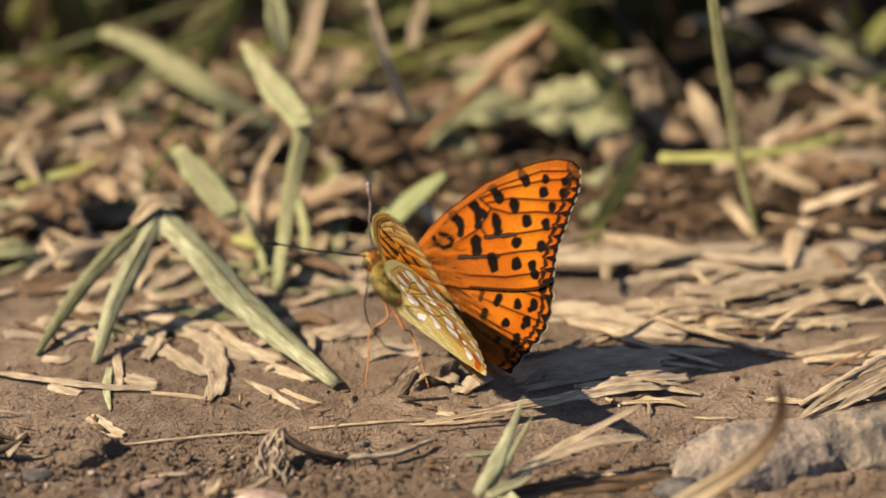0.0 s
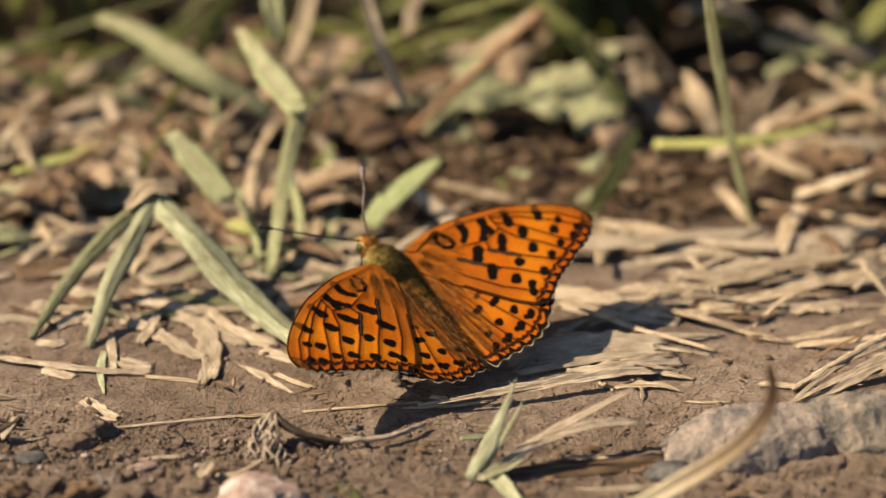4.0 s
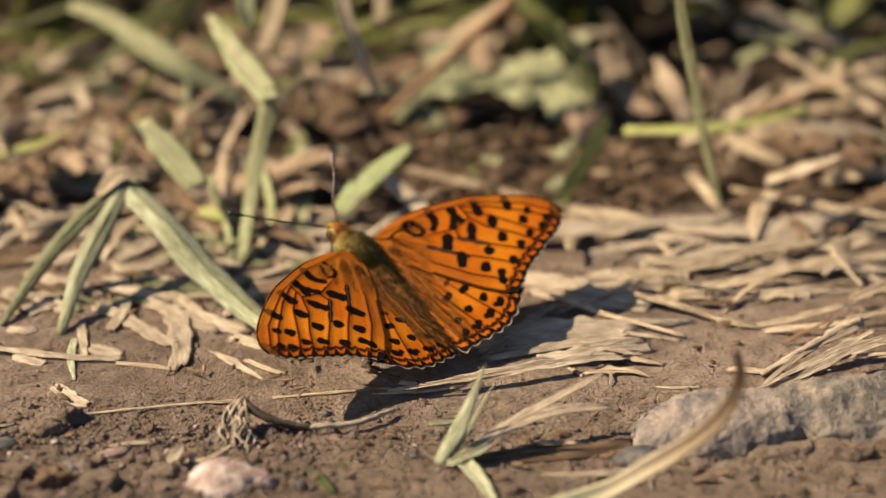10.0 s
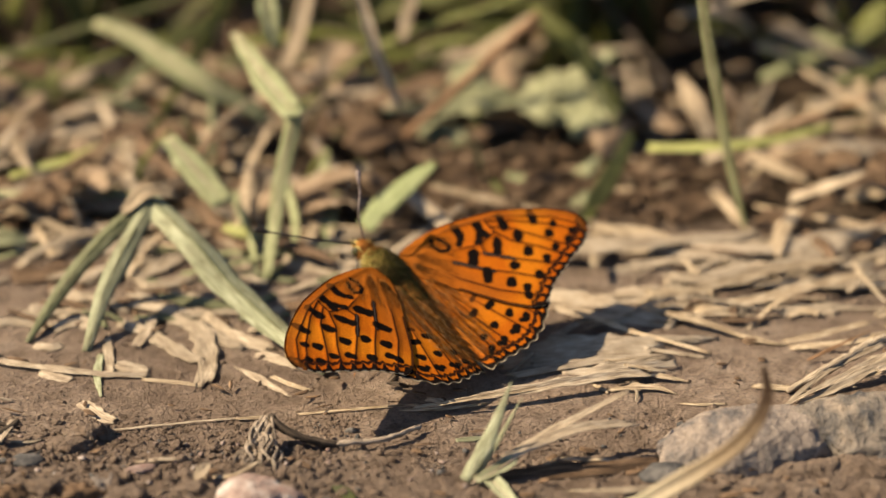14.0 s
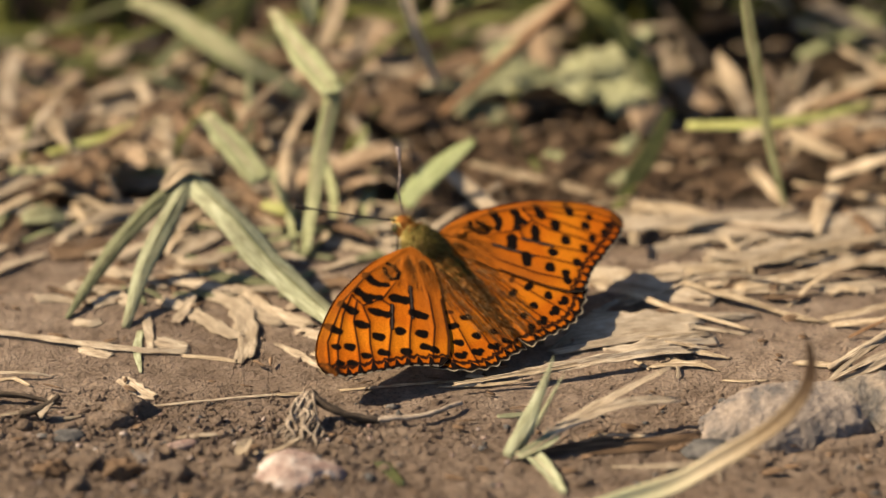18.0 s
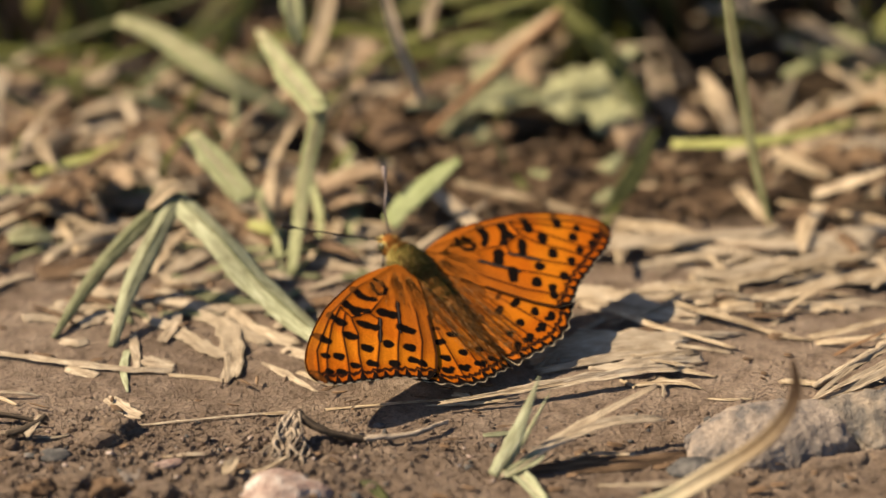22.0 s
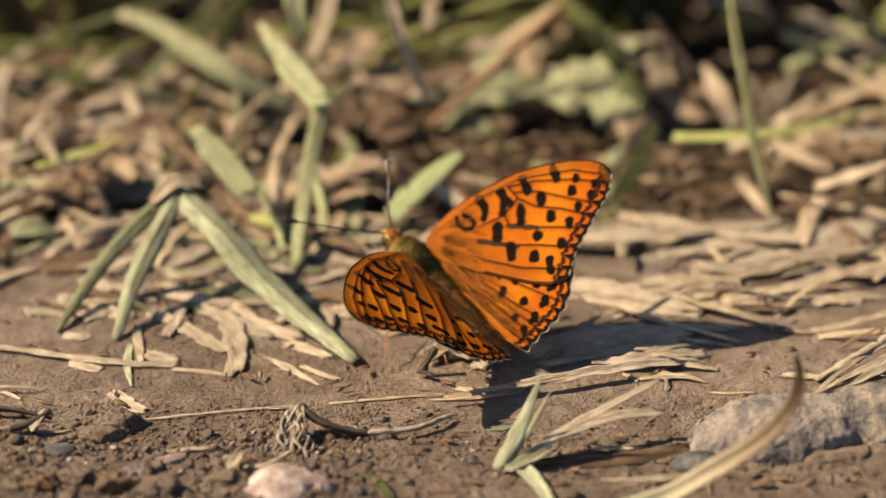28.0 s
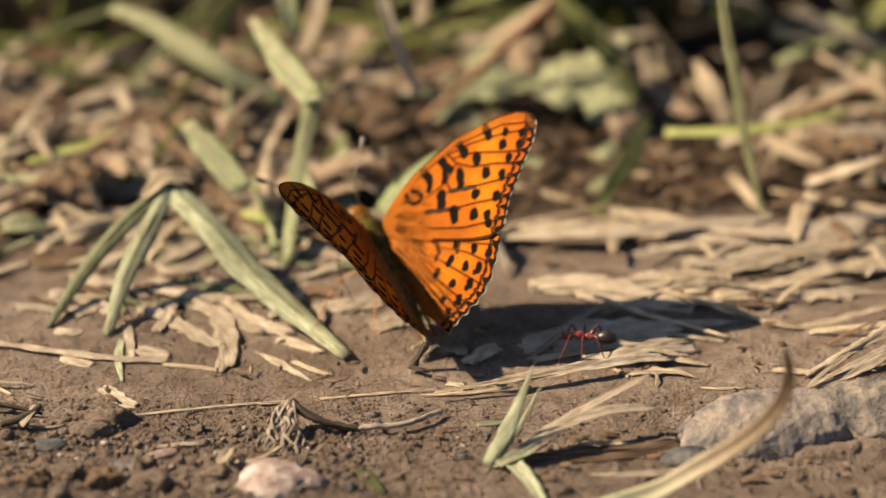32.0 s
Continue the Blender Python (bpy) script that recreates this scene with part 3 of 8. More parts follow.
blade("grass_sprig", "green grass blade among litter", "grass", [(58.3, 84.3, 12.0), (63.4, 84.8, 16.0), (68.0, 81.5, 20.0)], 2.41, GREEN)
blade("grass_sprig", "green grass blade among litter", "grass", [(56.8, 86.7, 12.0), (58.1, 80.7, 18.0), (56.8, 74.4, 24.0)], 1.99, GREEN)
blade("straw", "dry pale straw lying on the mud", "straw", [(52.1, 69.4, 4.0), (57.3, 70.5, 4.0), (66.8, 71.4, 5.0)], 1.55, STRAW, taper=(0.85, 1, 0.7))
blade("dead_leaf", "brown dead leaf fragment", "leaf", [(60.1, 64.0, 3.0), (62.5, 62.0, 2.0), (64.9, 60.0, 1.0)], 4.39, HUSK, ragged=0.2, crumple=1)
blade("straw", "dry pale straw lying on the mud", "straw", [(43.0, 61.8, 3.0), (46.2, 58.8, 2.0), (51.1, 56.8, 1.0)], 2.53, STRAW, ragged=0.15, taper=(0.85, 1, 0.7))
blade("straw", "dry pale straw lying on the mud", "straw", [(52.1, 50.3, 2.0), (56.3, 50.3, 2.0), (61.5, 52.3, 2.0)], 2.66, STRAW, ragged=0.15, crumple=0.8, taper=(0.85, 1, 0.7))
blade("dead_leaf", "brown dead leaf fragment", "leaf", [(48.9, 60.9, 2.0), (54.6, 59.6, 3.0), (59.9, 61.8, 3.0)], 5.82, HUSK, crumple=1.4, ragged=0.25)
blade("straw", "dry pale straw lying on the mud", "straw", [(66.4, 51.3, 2.0), (61.2, 49.2, 2.0), (54.6, 49.4, 1.0)], 1.66, STRAW, taper=(0.85, 1, 0.7))
blade("straw", "dry pale straw lying on the mud", "straw", [(36.6, 51.5, 2.0), (38.1, 44.3, 2.0), (41.3, 37.4, 1.0)], 1.98, STRAW, ragged=0.2, taper=(0.85, 1, 0.7))
blade("dead_leaf", "brown dead leaf fragment", "leaf", [(42.2, 38.4, 1.0), (46.3, 39.2, 2.0), (50.3, 37.5, 1.0)], 3.75, HUSK, ragged=0.25, crumple=1)
blade("straw", "weathered grey-brown straw on the mud", "straw", [(41.5, 29.5, 1.0), (48.2, 32.4, 1.5), (58.3, 36.4, 1.5)], 2.74, STRAW_GREY, ragged=0.15, taper=(0.85, 1, 0.7))
blade("straw", "dry pale straw lying on the mud", "straw", [(24.7, 14.0, 2.0), (32.5, 15.4, 2.2), (42.3, 20.5, 2.5), (54.6, 25.3, 2.5)], 1.58, STRAW, fold=0.2, taper=(0.85, 1, 0.7))
blade("straw", "dry pale straw lying on the mud", "straw", [(31.5, 10.7, 1.0), (40.2, 13.5, 1.4), (48.4, 17.3, 1.8), (56.7, 21.6, 2.0)], 1.73, STRAW, fold=0.2, taper=(0.85, 1, 0.7))
blade("straw", "dry pale straw lying on the mud", "straw", [(11.1, 33.3, 1.0), (20.1, 35.8, 1.2), (28.0, 32.4, 1.0), (38.1, 27.0, 0.8)], 2.26, STRAW, ragged=0.1, taper=(0.85, 1, 0.7))
blade("straw", "dry pale straw lying on the mud", "straw", [(18.6, 38.2, 1.5), (25.8, 36.2, 1.5), (33.6, 31.0, 1.2), (41.5, 29.5, 1.0)], 1.61, STRAW, ragged=0.1, taper=(0.85, 1, 0.7))
blade("straw", "weathered grey-brown straw on the mud", "straw", [(28.1, 19.6, 2.0), (35.9, 19.3, 2.0), (47.4, 24.5, 2.0), (56.9, 23.6, 2.0)], 1.91, STRAW_GREY, fold=0.2, taper=(0.85, 1, 0.7))
blade("straw", "dry pale straw lying on the mud", "straw", [(30.6, 23.1, 3.0), (32.8, 19.6, 2.0), (34.2, 16.1, 0.6)], 0.95, STRAW, taper=(0.85, 1, 0.7))
blade("straw", "weathered grey-brown straw on the mud", "straw", [(39.8, 27.6, 1.0), (43.5, 24.8, 1.2), (54.6, 32.2, 1.6)], 2.07, STRAW_GREY, taper=(0.85, 1, 0.7))
blade("straw_chip", "flat torn chip of dry straw", "straw", [(43.2, 11.1, 0.4), (47.9, 11.6, 0.6), (50.9, 11.1, 0.4)], 1.97, STRAW_GREY, "straw chips on the mud", taper=(0.85, 1, 0.7), ragged=0.15, crumple=0.14)
blade("straw", "dry pale straw lying on the mud", "straw", [(26.3, 8.9, 1.8), (32.7, 6.2, 1.4), (38.5, 1.8, 0.8)], 0.69, STRAW, fold=0.4, taper=(0.85, 1, 0.7))
blade("straw", "dry pale straw lying on the mud", "straw", [(39.0, 2.9, 0.8), (41.2, 1.7, 0.6), (43.1, 1.3, 0.4)], 0.53, STRAW, taper=(0.85, 1, 0.7))
blade("straw", "weathered grey-brown straw on the mud", "straw", [(21.0, 1.1, 0.6), (26.2, -0.8, 0.5), (32.2, -2.4, 0.3)], 0.68, STRAW_GREY, taper=(0.85, 1, 0.7))
blade("straw", "dry pale straw lying on the mud", "straw", [(-7.1, -19.1, 1.0), (-0.5, -17.5, 1.4), (8.4, -14.7, 1.6), (15.9, -11.9, 1.5), (23.5, -9.0, 1.3)], 0.81, STRAW, taper=(0.7, 1, 0.9), fold=0.5, n=26)
blade("straw", "dry pale straw lying on the mud", "straw", [(-8.6, -18.7, 0.5), (-2.7, -18.3, 0.6), (3.2, -16.9, 0.7)], 0.59, STRAW, taper=(0.5, 1, 0.5))
blade("straw", "dry pale straw lying on the mud", "straw", [(-21.8, -19.7, 0.4), (-13.7, -18.2, 0.5), (-6.4, -17.2, 0.6)], 0.44, STRAW, taper=(0.85, 1, 0.7))
blade("straw_chip", "flat weathered chip of dry leaf", "straw", [(-5.3, -16.8, 1.2), (-3.4, -17.6, 1.2), (-3.8, -17.7, 0.3)], 0.85, STRAW_GREY, "straw chips on the mud", taper=(0.85, 1, 0.7), ragged=0.15, crumple=0.14)
blade("straw", "dry pale straw lying on the mud", "straw", [(43.1, 1.3, 0.8), (47.8, 2.6, 1.2), (54.9, 5.5, 1.8)], 1.07, STRAW, fold=0.35, taper=(0.85, 1, 0.7))
blade("straw", "dry pale straw lying on the mud", "straw", [(43.7, -0.0, 0.6), (48.3, 0.1, 1.0), (55.9, 0.8, 1.5)], 1.06, STRAW, taper=(0.85, 1, 0.7))
blade("straw", "thin red-brown dry stem", "straw", [(45.7, -3.8, 0.6), (48.9, -1.7, 1.2), (54.6, 2.4, 2.0)], 0.53, STRAW_RED)
blade("straw", "dry pale straw lying on the mud", "straw", [(37.9, -11.1, 0.4), (41.9, -12.1, 0.6), (45.6, -12.8, 0.6)], 0.97, STRAW, ragged=0.1, taper=(0.85, 1, 0.7))
blade("straw", "weathered grey-brown straw on the mud", "straw", [(41.8, -16.7, 0.5), (46.5, -12.4, 2.5), (50.5, -9.4, 3.5), (55.1, -7.2, 4.5)], 1.0, SHEET, fold=0.2, n=26, across=5, flute=0.6, ragged=0.16, crumple=0.25, taper=(0.5, 1, 0.8))
blade("straw", "dry pale straw lying on the mud", "straw", [(41.0, -17.5, 0.5), (47.9, -14.1, 2.5), (52.5, -11.1, 3.5), (57.2, -8.7, 4.8)], 0.9, STRAW_GREY, fold=0.2, n=26, across=5, flute=0.6, ragged=0.16, crumple=0.25, taper=(0.5, 1, 0.8))
blade("straw", "weathered grey-brown straw on the mud", "straw", [(43.3, -16.7, 0.5), (48.6, -14.8, 2.0), (54.0, -11.8, 3.4), (59.3, -9.8, 4.5)], 1.3, SHEET, fold=0.3, n=26, across=5, flute=0.6, ragged=0.2, crumple=0.2, taper=(0.5, 1, 0.8))
blade("straw", "weathered grey-brown straw on the mud", "straw", [(53.9, -12.8, 3.5), (57.0, -11.3, 4.0), (61.7, -8.8, 4.0)], 1.19, STRAW_GREY, ragged=0.2, fold=0.4, taper=(0.85, 1, 0.7))
blade("straw", "dry pale straw lying on the mud", "straw", [(49.4, -13.1, 2.0), (53.9, -12.6, 3.0), (59.0, -12.8, 3.5)], 0.67, STRAW, taper=(0.85, 1, 0.7))
stick("straw", "thick frayed pale grey stalk resting on a stone", "straw", [(42.1, -13.1, 0.6), (46.5, -11.4, 2.4), (51.7, -7.9, 3.8), (55.9, -5.0, 4.6)], (0.35, 0.6, 0.7, 0.65), STRAW_GREY, sides=9, n=26, rough=0.35)
# dark strip laid here for the shadow under the seedling's blades
blade("withered_leaf", "dark brown leaf strip standing in for a shadow on mud", "leaf", [(3.6, -36.6, 0.4), (11.5, -36.0, 0.8), (18.5, -35.0, 0.7), (24.6, -32.2, 0.4)], 2.6, HUSK, taper=(0.5, 1.0, 0.5), fold=0.05, crumple=0.2, n=22, across=5)
blade("straw", "dry pale straw lying on the mud", "straw", [(56.1, 7.8, 1.5), (61.1, 11.2, 2.0), (66.1, 14.7, 2.5)], 1.55, STRAW, fold=0.4, taper=(0.85, 1, 0.7))
blade("straw", "dry pale straw lying on the mud", "straw", [(54.8, 2.6, 1.0), (58.7, 3.5, 1.4), (63.4, 4.9, 2.0)], 0.92, STRAW, fold=0.4, taper=(0.85, 1, 0.7))
blade("straw", "dry pale straw lying on the mud", "straw", [(54.1, 19.9, 4.0), (56.1, 15.7, 2.5), (58.2, 13.4, 1.0)], 0.78, STRAW, taper=(0.85, 1, 0.7))
blade("straw", "weathered grey-brown straw on the mud", "straw", [(53.1, 17.0, 1.0), (54.7, 17.5, 2.5), (56.5, 20.2, 3.0)], 0.94, STRAW_GREY, taper=(0.85, 1, 0.7))
blade("straw", "dry pale straw lying on the mud", "straw", [(48.6, 10.2, 0.8), (46.4, 11.1, 0.8), (44.3, 9.9, 0.5)], 1.09, STRAW, ragged=0.2, taper=(0.85, 1, 0.7))
SEEDLING = sprig("small half-dry grass sprig with green and straw blades on mud", (0.6, -38.0, 0.0))
sprig_part(SEEDLING, "blade", "grass", [(-0.3, -38.1, 0.6), (1.7, -36.3, 3.5), (3.6, -34.6, 7.0), (5.6, -33.0, 12.0)], 2.03, GREEN_DRY, taper=(0.7, 1.0, 0.05), face=(-0.4, -1, 0.5), fold=-0.15)
sprig_part(SEEDLING, "blade", "grass", [(1.2, -37.2, 0.8), (4.0, -34.4, 4.5), (7.0, -32.4, 9.5)], 0.73, GREEN_DRY, taper=(0.7, 1.0, 0.05), face=(-0.4, -1, 0.5), fold=-0.1)
sprig_part(SEEDLING, "dry_blade", "straw", [(1.2, -38.4, 0.6), (7.2, -34.5, 3.0), (14.0, -31.6, 4.5), (21.2, -29.1, 4.0)], 2.00, STRAW_GREY, taper=(0.5, 1.0, 0.55), fold=0.3, face=(-0.6, -0.5, 0.9))
sprig_part(SEEDLING, "dry_blade", "straw", [(4.8, -33.2, 1.5), (12.3, -30.4, 4.5), (20.4, -26.2, 7.0)], 1.29, STRAW_GREY, taper=(0.3, 1.0, 0.6), fold=0.3, face=(-0.6, -0.5, 0.9))
sprig_part(SEEDLING, "blade", "grass", [(0.1, -37.5, 0.8), (2.6, -38.7, 1.2), (5.0, -43.0, 0.7), (6.6, -47.4, 0.3)], 2.17, GREEN_DRY, taper=(0.5, 1.0, 0.5), fold=0.4, rib=STRAW_GREY)
sprig_part(SEEDLING, "blade", "grass", [(1.2, -38.7, 0.8), (5.1, -36.4, 2.0), (6.1, -35.1, 2.5)], 1.95, GREEN_DRY, taper=(0.5, 1.0, 0.3), fold=0.4, rib=STRAW_GREY)
blade("straw", "dry pale straw lying on the mud", "straw", [(9.6, -33.5, 0.3), (12.3, -32.3, 0.6), (18.7, -32.4, 0.4)], 0.57, STRAW, ragged=0.15, taper=(0.85, 1, 0.7))
blade("straw", "weathered grey-brown straw on the mud", "straw", [(12.7, -40.4, 0.3), (19.1, -40.6, 0.5), (24.1, -39.3, 0.4), (28.4, -36.9, 0.3)], 0.99, STRAW_GREY, taper=(0.4, 1, 0.5))
blade("grass_sprig", "dusty pale green grass blade", "grass", [(-1.4, -26.7, 0.3), (0.9, -26.8, 0.5), (2.7, -25.7, 0.3)], 0.83, GREEN_DRY)
blade("grass_sprig", "dark green grass blade with shade put into its colour", "grass", [(-16.8, -39.3, 0.4), (-15.2, -41.7, 0.6), (-13.2, -45.3, 0.3)], 1.61, GREEN_DARK, taper=(0.2, 1, 0.6))
blade("grass_sprig", "withered grass blade, pale green below and brown at its curled tip", "grass", [(8.0, -51.5, -0.4), (18.8, -50.0, 2.5), (23.7, -50.0, 5.3), (28.5, -50.0, 8.5), (32.5, -50.0, 11.7), (35.2, -50.0, 15.4), (36.1, -50.0, 19.0), (35.4, -50.0, 22.6)], 2.5, BLADE_TIP, taper=(1.0, 0.95, 0.30), fold=0.35, face=(-0.5, -1, 0.5), n=40, thick=0.3)
blade("straw", "weathered grey-brown straw on the mud", "straw", [(-69.4, -2.7, 0.8), (-59.2, -5.9, 0.8), (-49.1, -8.5, 0.7), (-42.3, -8.4, 0.5)], 0.97, STRAW_GREY, ragged=0.25, fold=0.3, n=30, crumple=0.25, taper=(0.85, 1, 0.7))
blade("straw", "weathered grey-brown straw on the mud", "straw", [(-66.9, -16.3, 1.2), (-62.5, -16.3, 1.2), (-59.5, -15.8, 0.4)], 0.52, STRAW_GREY, taper=(0.85, 1, 0.7))
blade("straw", "weathered grey-brown straw on the mud", "straw", [(-47.4, -24.6, 0.4), (-40.6, -23.2, 0.5), (-32.7, -21.5, 0.5), (-25.0, -20.5, 0.5)], 0.37, STRAW_GREY, taper=(0.85, 1, 0.7))
blade("straw", "dry pale straw lying on the mud", "straw", [(-29.8, -21.2, 0.5), (-25.0, -20.7, 0.6)], 0.51, STRAW, taper=(0.85, 1, 0.7))
blade("straw", "dry pale straw lying on the mud", "straw", [(-43.1, -9.3, 0.3), (-38.5, -10.2, 0.3), (-35.1, -11.3, 0.3)], 0.67, STRAW, taper=(0.85, 1, 0.7))
blade("straw_chip", "flat torn chip of dry straw", "straw", [(-41.5, 16.4, 0.5), (-38.2, 14.8, 0.6), (-34.7, 14.8, 0.4)], 2.34, STRAW_GREY, "straw chips on the mud", taper=(0.85, 1, 0.7), ragged=0.15, crumple=0.14)
blade("straw_chip", "flat torn chip of dry straw", "straw", [(-41.4, 10.2, 0.6), (-35.7, 4.4, 0.8), (-30.8, -0.0, 0.4)], 2.12, STRAW_GREY, "straw chips on the mud", taper=(0.85, 1, 0.7), ragged=0.15, crumple=0.14)
blade("straw_chip", "flat torn chip of dry straw", "straw", [(-37.0, 7.1, 0.8), (-34.9, -1.3, 0.6), (-34.8, -10.8, 0.4)], 3.32, STRAW_GREY, "straw chips on the mud", taper=(0.85, 1, 0.7), ragged=0.15, crumple=0.14)
blade("straw_chip", "flat torn chip of dry straw", "straw", [(-42.4, 2.6, 0.8), (-39.5, -0.9, 0.8), (-35.9, -4.3, 0.5)], 2.27, STRAW_GREY, "straw chips on the mud", taper=(0.85, 1, 0.7), ragged=0.15, crumple=0.14)
blade("straw_chip", "flat torn chip of dry straw", "straw", [(-47.4, 7.4, 0.6), (-45.0, 5.4, 0.7), (-41.4, 3.4, 0.4)], 1.77, STRAW_GREY, "straw chips on the mud", taper=(0.85, 1, 0.7), ragged=0.15, crumple=0.14)
blade("straw_chip", "flat weathered chip of dry leaf", "straw", [(-56.1, 5.6, 0.6), (-54.0, 7.0, 0.8), (-51.8, 8.5, 0.5)], 1.95, STRAW_GREY, "straw chips on the mud", taper=(0.85, 1, 0.7), ragged=0.15, crumple=0.14)
blade("straw_chip", "flat torn chip of dry straw", "straw", [(-58.3, 0.7, 0.4), (-56.0, -0.2, 0.6), (-54.6, 1.0, 0.4)], 1.40, STRAW_GREY, "straw chips on the mud", taper=(0.85, 1, 0.7), ragged=0.15, crumple=0.14)
blade("straw_chip", "flat weathered chip of dry leaf", "straw", [(-64.1, 7.9, 0.5), (-61.8, 7.7, 0.6), (-58.2, 6.9, 0.4)], 1.42, STRAW_GREY, "straw chips on the mud", taper=(0.85, 1, 0.7), ragged=0.15, crumple=0.14)
blade("straw_chip", "flat torn chip of dry straw", "straw", [(-47.1, -5.5, 0.5), (-44.8, -6.6, 0.6), (-42.5, -7.0, 0.4)], 1.90, STRAW_GREY, "straw chips on the mud", taper=(0.85, 1, 0.7), ragged=0.15, crumple=0.14)
blade("straw_chip", "flat weathered chip of dry leaf", "straw", [(-44.6, 0.3, 0.6), (-43.5, 3.9, 1.0), (-42.8, 8.0, 1.2)], 1.59, STRAW_GREY, "straw chips on the mud", taper=(0.85, 1, 0.7), ragged=0.15, crumple=0.14)
blade("straw_chip", "flat torn chip of dry straw", "straw", [(-56.8, -7.4, 0.3), (-54.4, -8.8, 0.4), (-52.5, -9.4, 0.3)], 1.55, STRAW_GREY, "straw chips on the mud", taper=(0.85, 1, 0.7), ragged=0.15, crumple=0.14)
blade("straw_chip", "flat weathered chip of dry leaf", "straw", [(-50.4, -16.1, 0.3), (-48.2, -19.5, 0.4), (-45.7, -21.7, 0.3)], 2.03, STRAW_GREY, "straw chips on the mud", taper=(0.85, 1, 0.7), ragged=0.15, crumple=0.14)
blade("straw_chip", "flat torn chip of dry straw", "straw", [(-44.4, 18.0, 0.8), (-42.1, 19.5, 1.0), (-38.3, 21.8, 0.8)], 1.82, STRAW_GREY, "straw chips on the mud", taper=(0.85, 1, 0.7), ragged=0.15, crumple=0.14)
blade("straw_chip", "flat weathered chip of dry leaf", "straw", [(-52.3, 28.7, 2.0), (-47.6, 29.7, 2.0), (-44.5, 31.8, 1.5)], 2.59, STRAW_GREY, "straw chips on the mud", taper=(0.85, 1, 0.7), ragged=0.15, crumple=0.14)
blade("straw_chip", "flat torn chip of dry straw", "straw", [(-46.3, 22.2, 0.6), (-42.5, 26.1, 1.0), (-40.3, 28.6, 1.2)], 2.39, STRAW_GREY, "straw chips on the mud", taper=(0.85, 1, 0.7), ragged=0.15, crumple=0.14)
blade("straw_chip", "flat torn chip of dry straw", "straw", [(-34.2, 35.0, 1.0), (-30.0, 31.1, 1.0), (-26.0, 32.1, 1.0)], 2.78, STRAW_GREY, "straw chips on the mud", taper=(0.85, 1, 0.7), ragged=0.15, crumple=0.14)
blade("straw_chip", "flat torn chip of dry straw", "straw", [(-25.9, 28.1, 0.6), (-22.6, 25.9, 0.7), (-17.7, 24.5, 0.5)], 2.39, STRAW_GREY, "straw chips on the mud", taper=(0.85, 1, 0.7), ragged=0.15, crumple=0.14)
blade("straw_chip", "flat torn chip of dry straw", "straw", [(-33.1, 29.5, 0.8), (-30.5, 24.2, 0.6), (-27.2, 22.8, 0.4)], 2.01, STRAW_GREY, "straw chips on the mud", taper=(0.85, 1, 0.7), ragged=0.15, crumple=0.14)
blade("straw_chip", "flat torn chip of dry straw", "straw", [(-19.6, 35.1, 1.0), (-16.4, 36.6, 1.2), (-11.5, 36.1, 1.0)], 2.62, STRAW_GREY, "straw chips on the mud", taper=(0.85, 1, 0.7), ragged=0.15, crumple=0.14)
blade("straw_chip", "flat torn chip of dry straw", "straw", [(-23.5, 8.2, 0.3), (-20.4, 8.0, 0.4), (-15.8, 9.1, 0.3)], 1.78, STRAW_GREY, "straw chips on the mud", taper=(0.85, 1, 0.7), ragged=0.15, crumple=0.14)
blade("straw_chip", "flat weathered chip of dry leaf", "straw", [(-14.9, 0.5, 0.6), (-11.8, 2.3, 1.0), (-7.2, 1.9, 0.8)], 1.93, STRAW_GREY, "straw chips on the mud", crumple=0.5, taper=(0.85, 1, 0.7), ragged=0.15)
blade("straw_chip", "flat weathered chip of dry leaf", "straw", [(-9.4, -6.8, 0.8), (-6.4, -4.6, 1.4), (-2.7, -6.7, 0.8)], 2.60, STRAW_GREY, "straw chips on the mud", crumple=0.8, taper=(0.85, 1, 0.7), ragged=0.15)
blade("straw_chip", "flat weathered chip of dry leaf", "straw", [(-2.7, -9.7, 0.6), (-0.4, -7.5, 1.2), (1.8, -5.4, 1.0)], 2.24, STRAW_GREY, "straw chips on the mud", crumple=0.8, taper=(0.85, 1, 0.7), ragged=0.15)
blade("straw_chip", "flat torn chip of dry straw", "straw", [(-30.5, -5.9, 0.3), (-27.4, -9.5, 0.4), (-23.4, -14.2, 0.3)], 1.38, STRAW_GREY, "straw chips on the mud", taper=(0.3,1,0.2), ragged=0.15, crumple=0.14)
blade("straw", "dry pale straw lying on the mud", "straw", [(-25.9, -8.4, 0.3), (-22.8, -11.4, 0.4), (-20.5, -12.6, 0.3)], 0.75, STRAW, taper=(0.85, 1, 0.7))
blade("straw_chip", "flat weathered chip of dry leaf", "straw", [(-59.8, -27.6, 0.8), (-58.7, -26.7, 2.0), (-58.1, -25.3, 2.5)], 1.00, STRAW_GREY, "straw chips on the mud", taper=(0.85, 1, 0.7), ragged=0.15, crumple=0.14)
blade("straw", "weathered grey-brown straw on the mud", "straw", [(-64.9, -27.2, 0.6), (-61.3, -26.7, 1.0), (-59.2, -25.6, 1.2)], 0.51, STRAW_GREY, taper=(0.85, 1, 0.7))
blade("straw", "weathered grey-brown straw on the mud", "straw", [(-59.8, -27.4, 0.5), (-56.1, -28.3, 0.8), (-54.4, -26.9, 0.5)], 0.36, STRAW_GREY, taper=(0.85, 1, 0.7))
blade("straw", "dry pale straw lying on the mud", "straw", [(-66.9, -17.0, 0.3), (-64.7, -16.3, 0.4), (-62.3, -18.1, 0.3)], 0.66, STRAW, taper=(0.85, 1, 0.7))
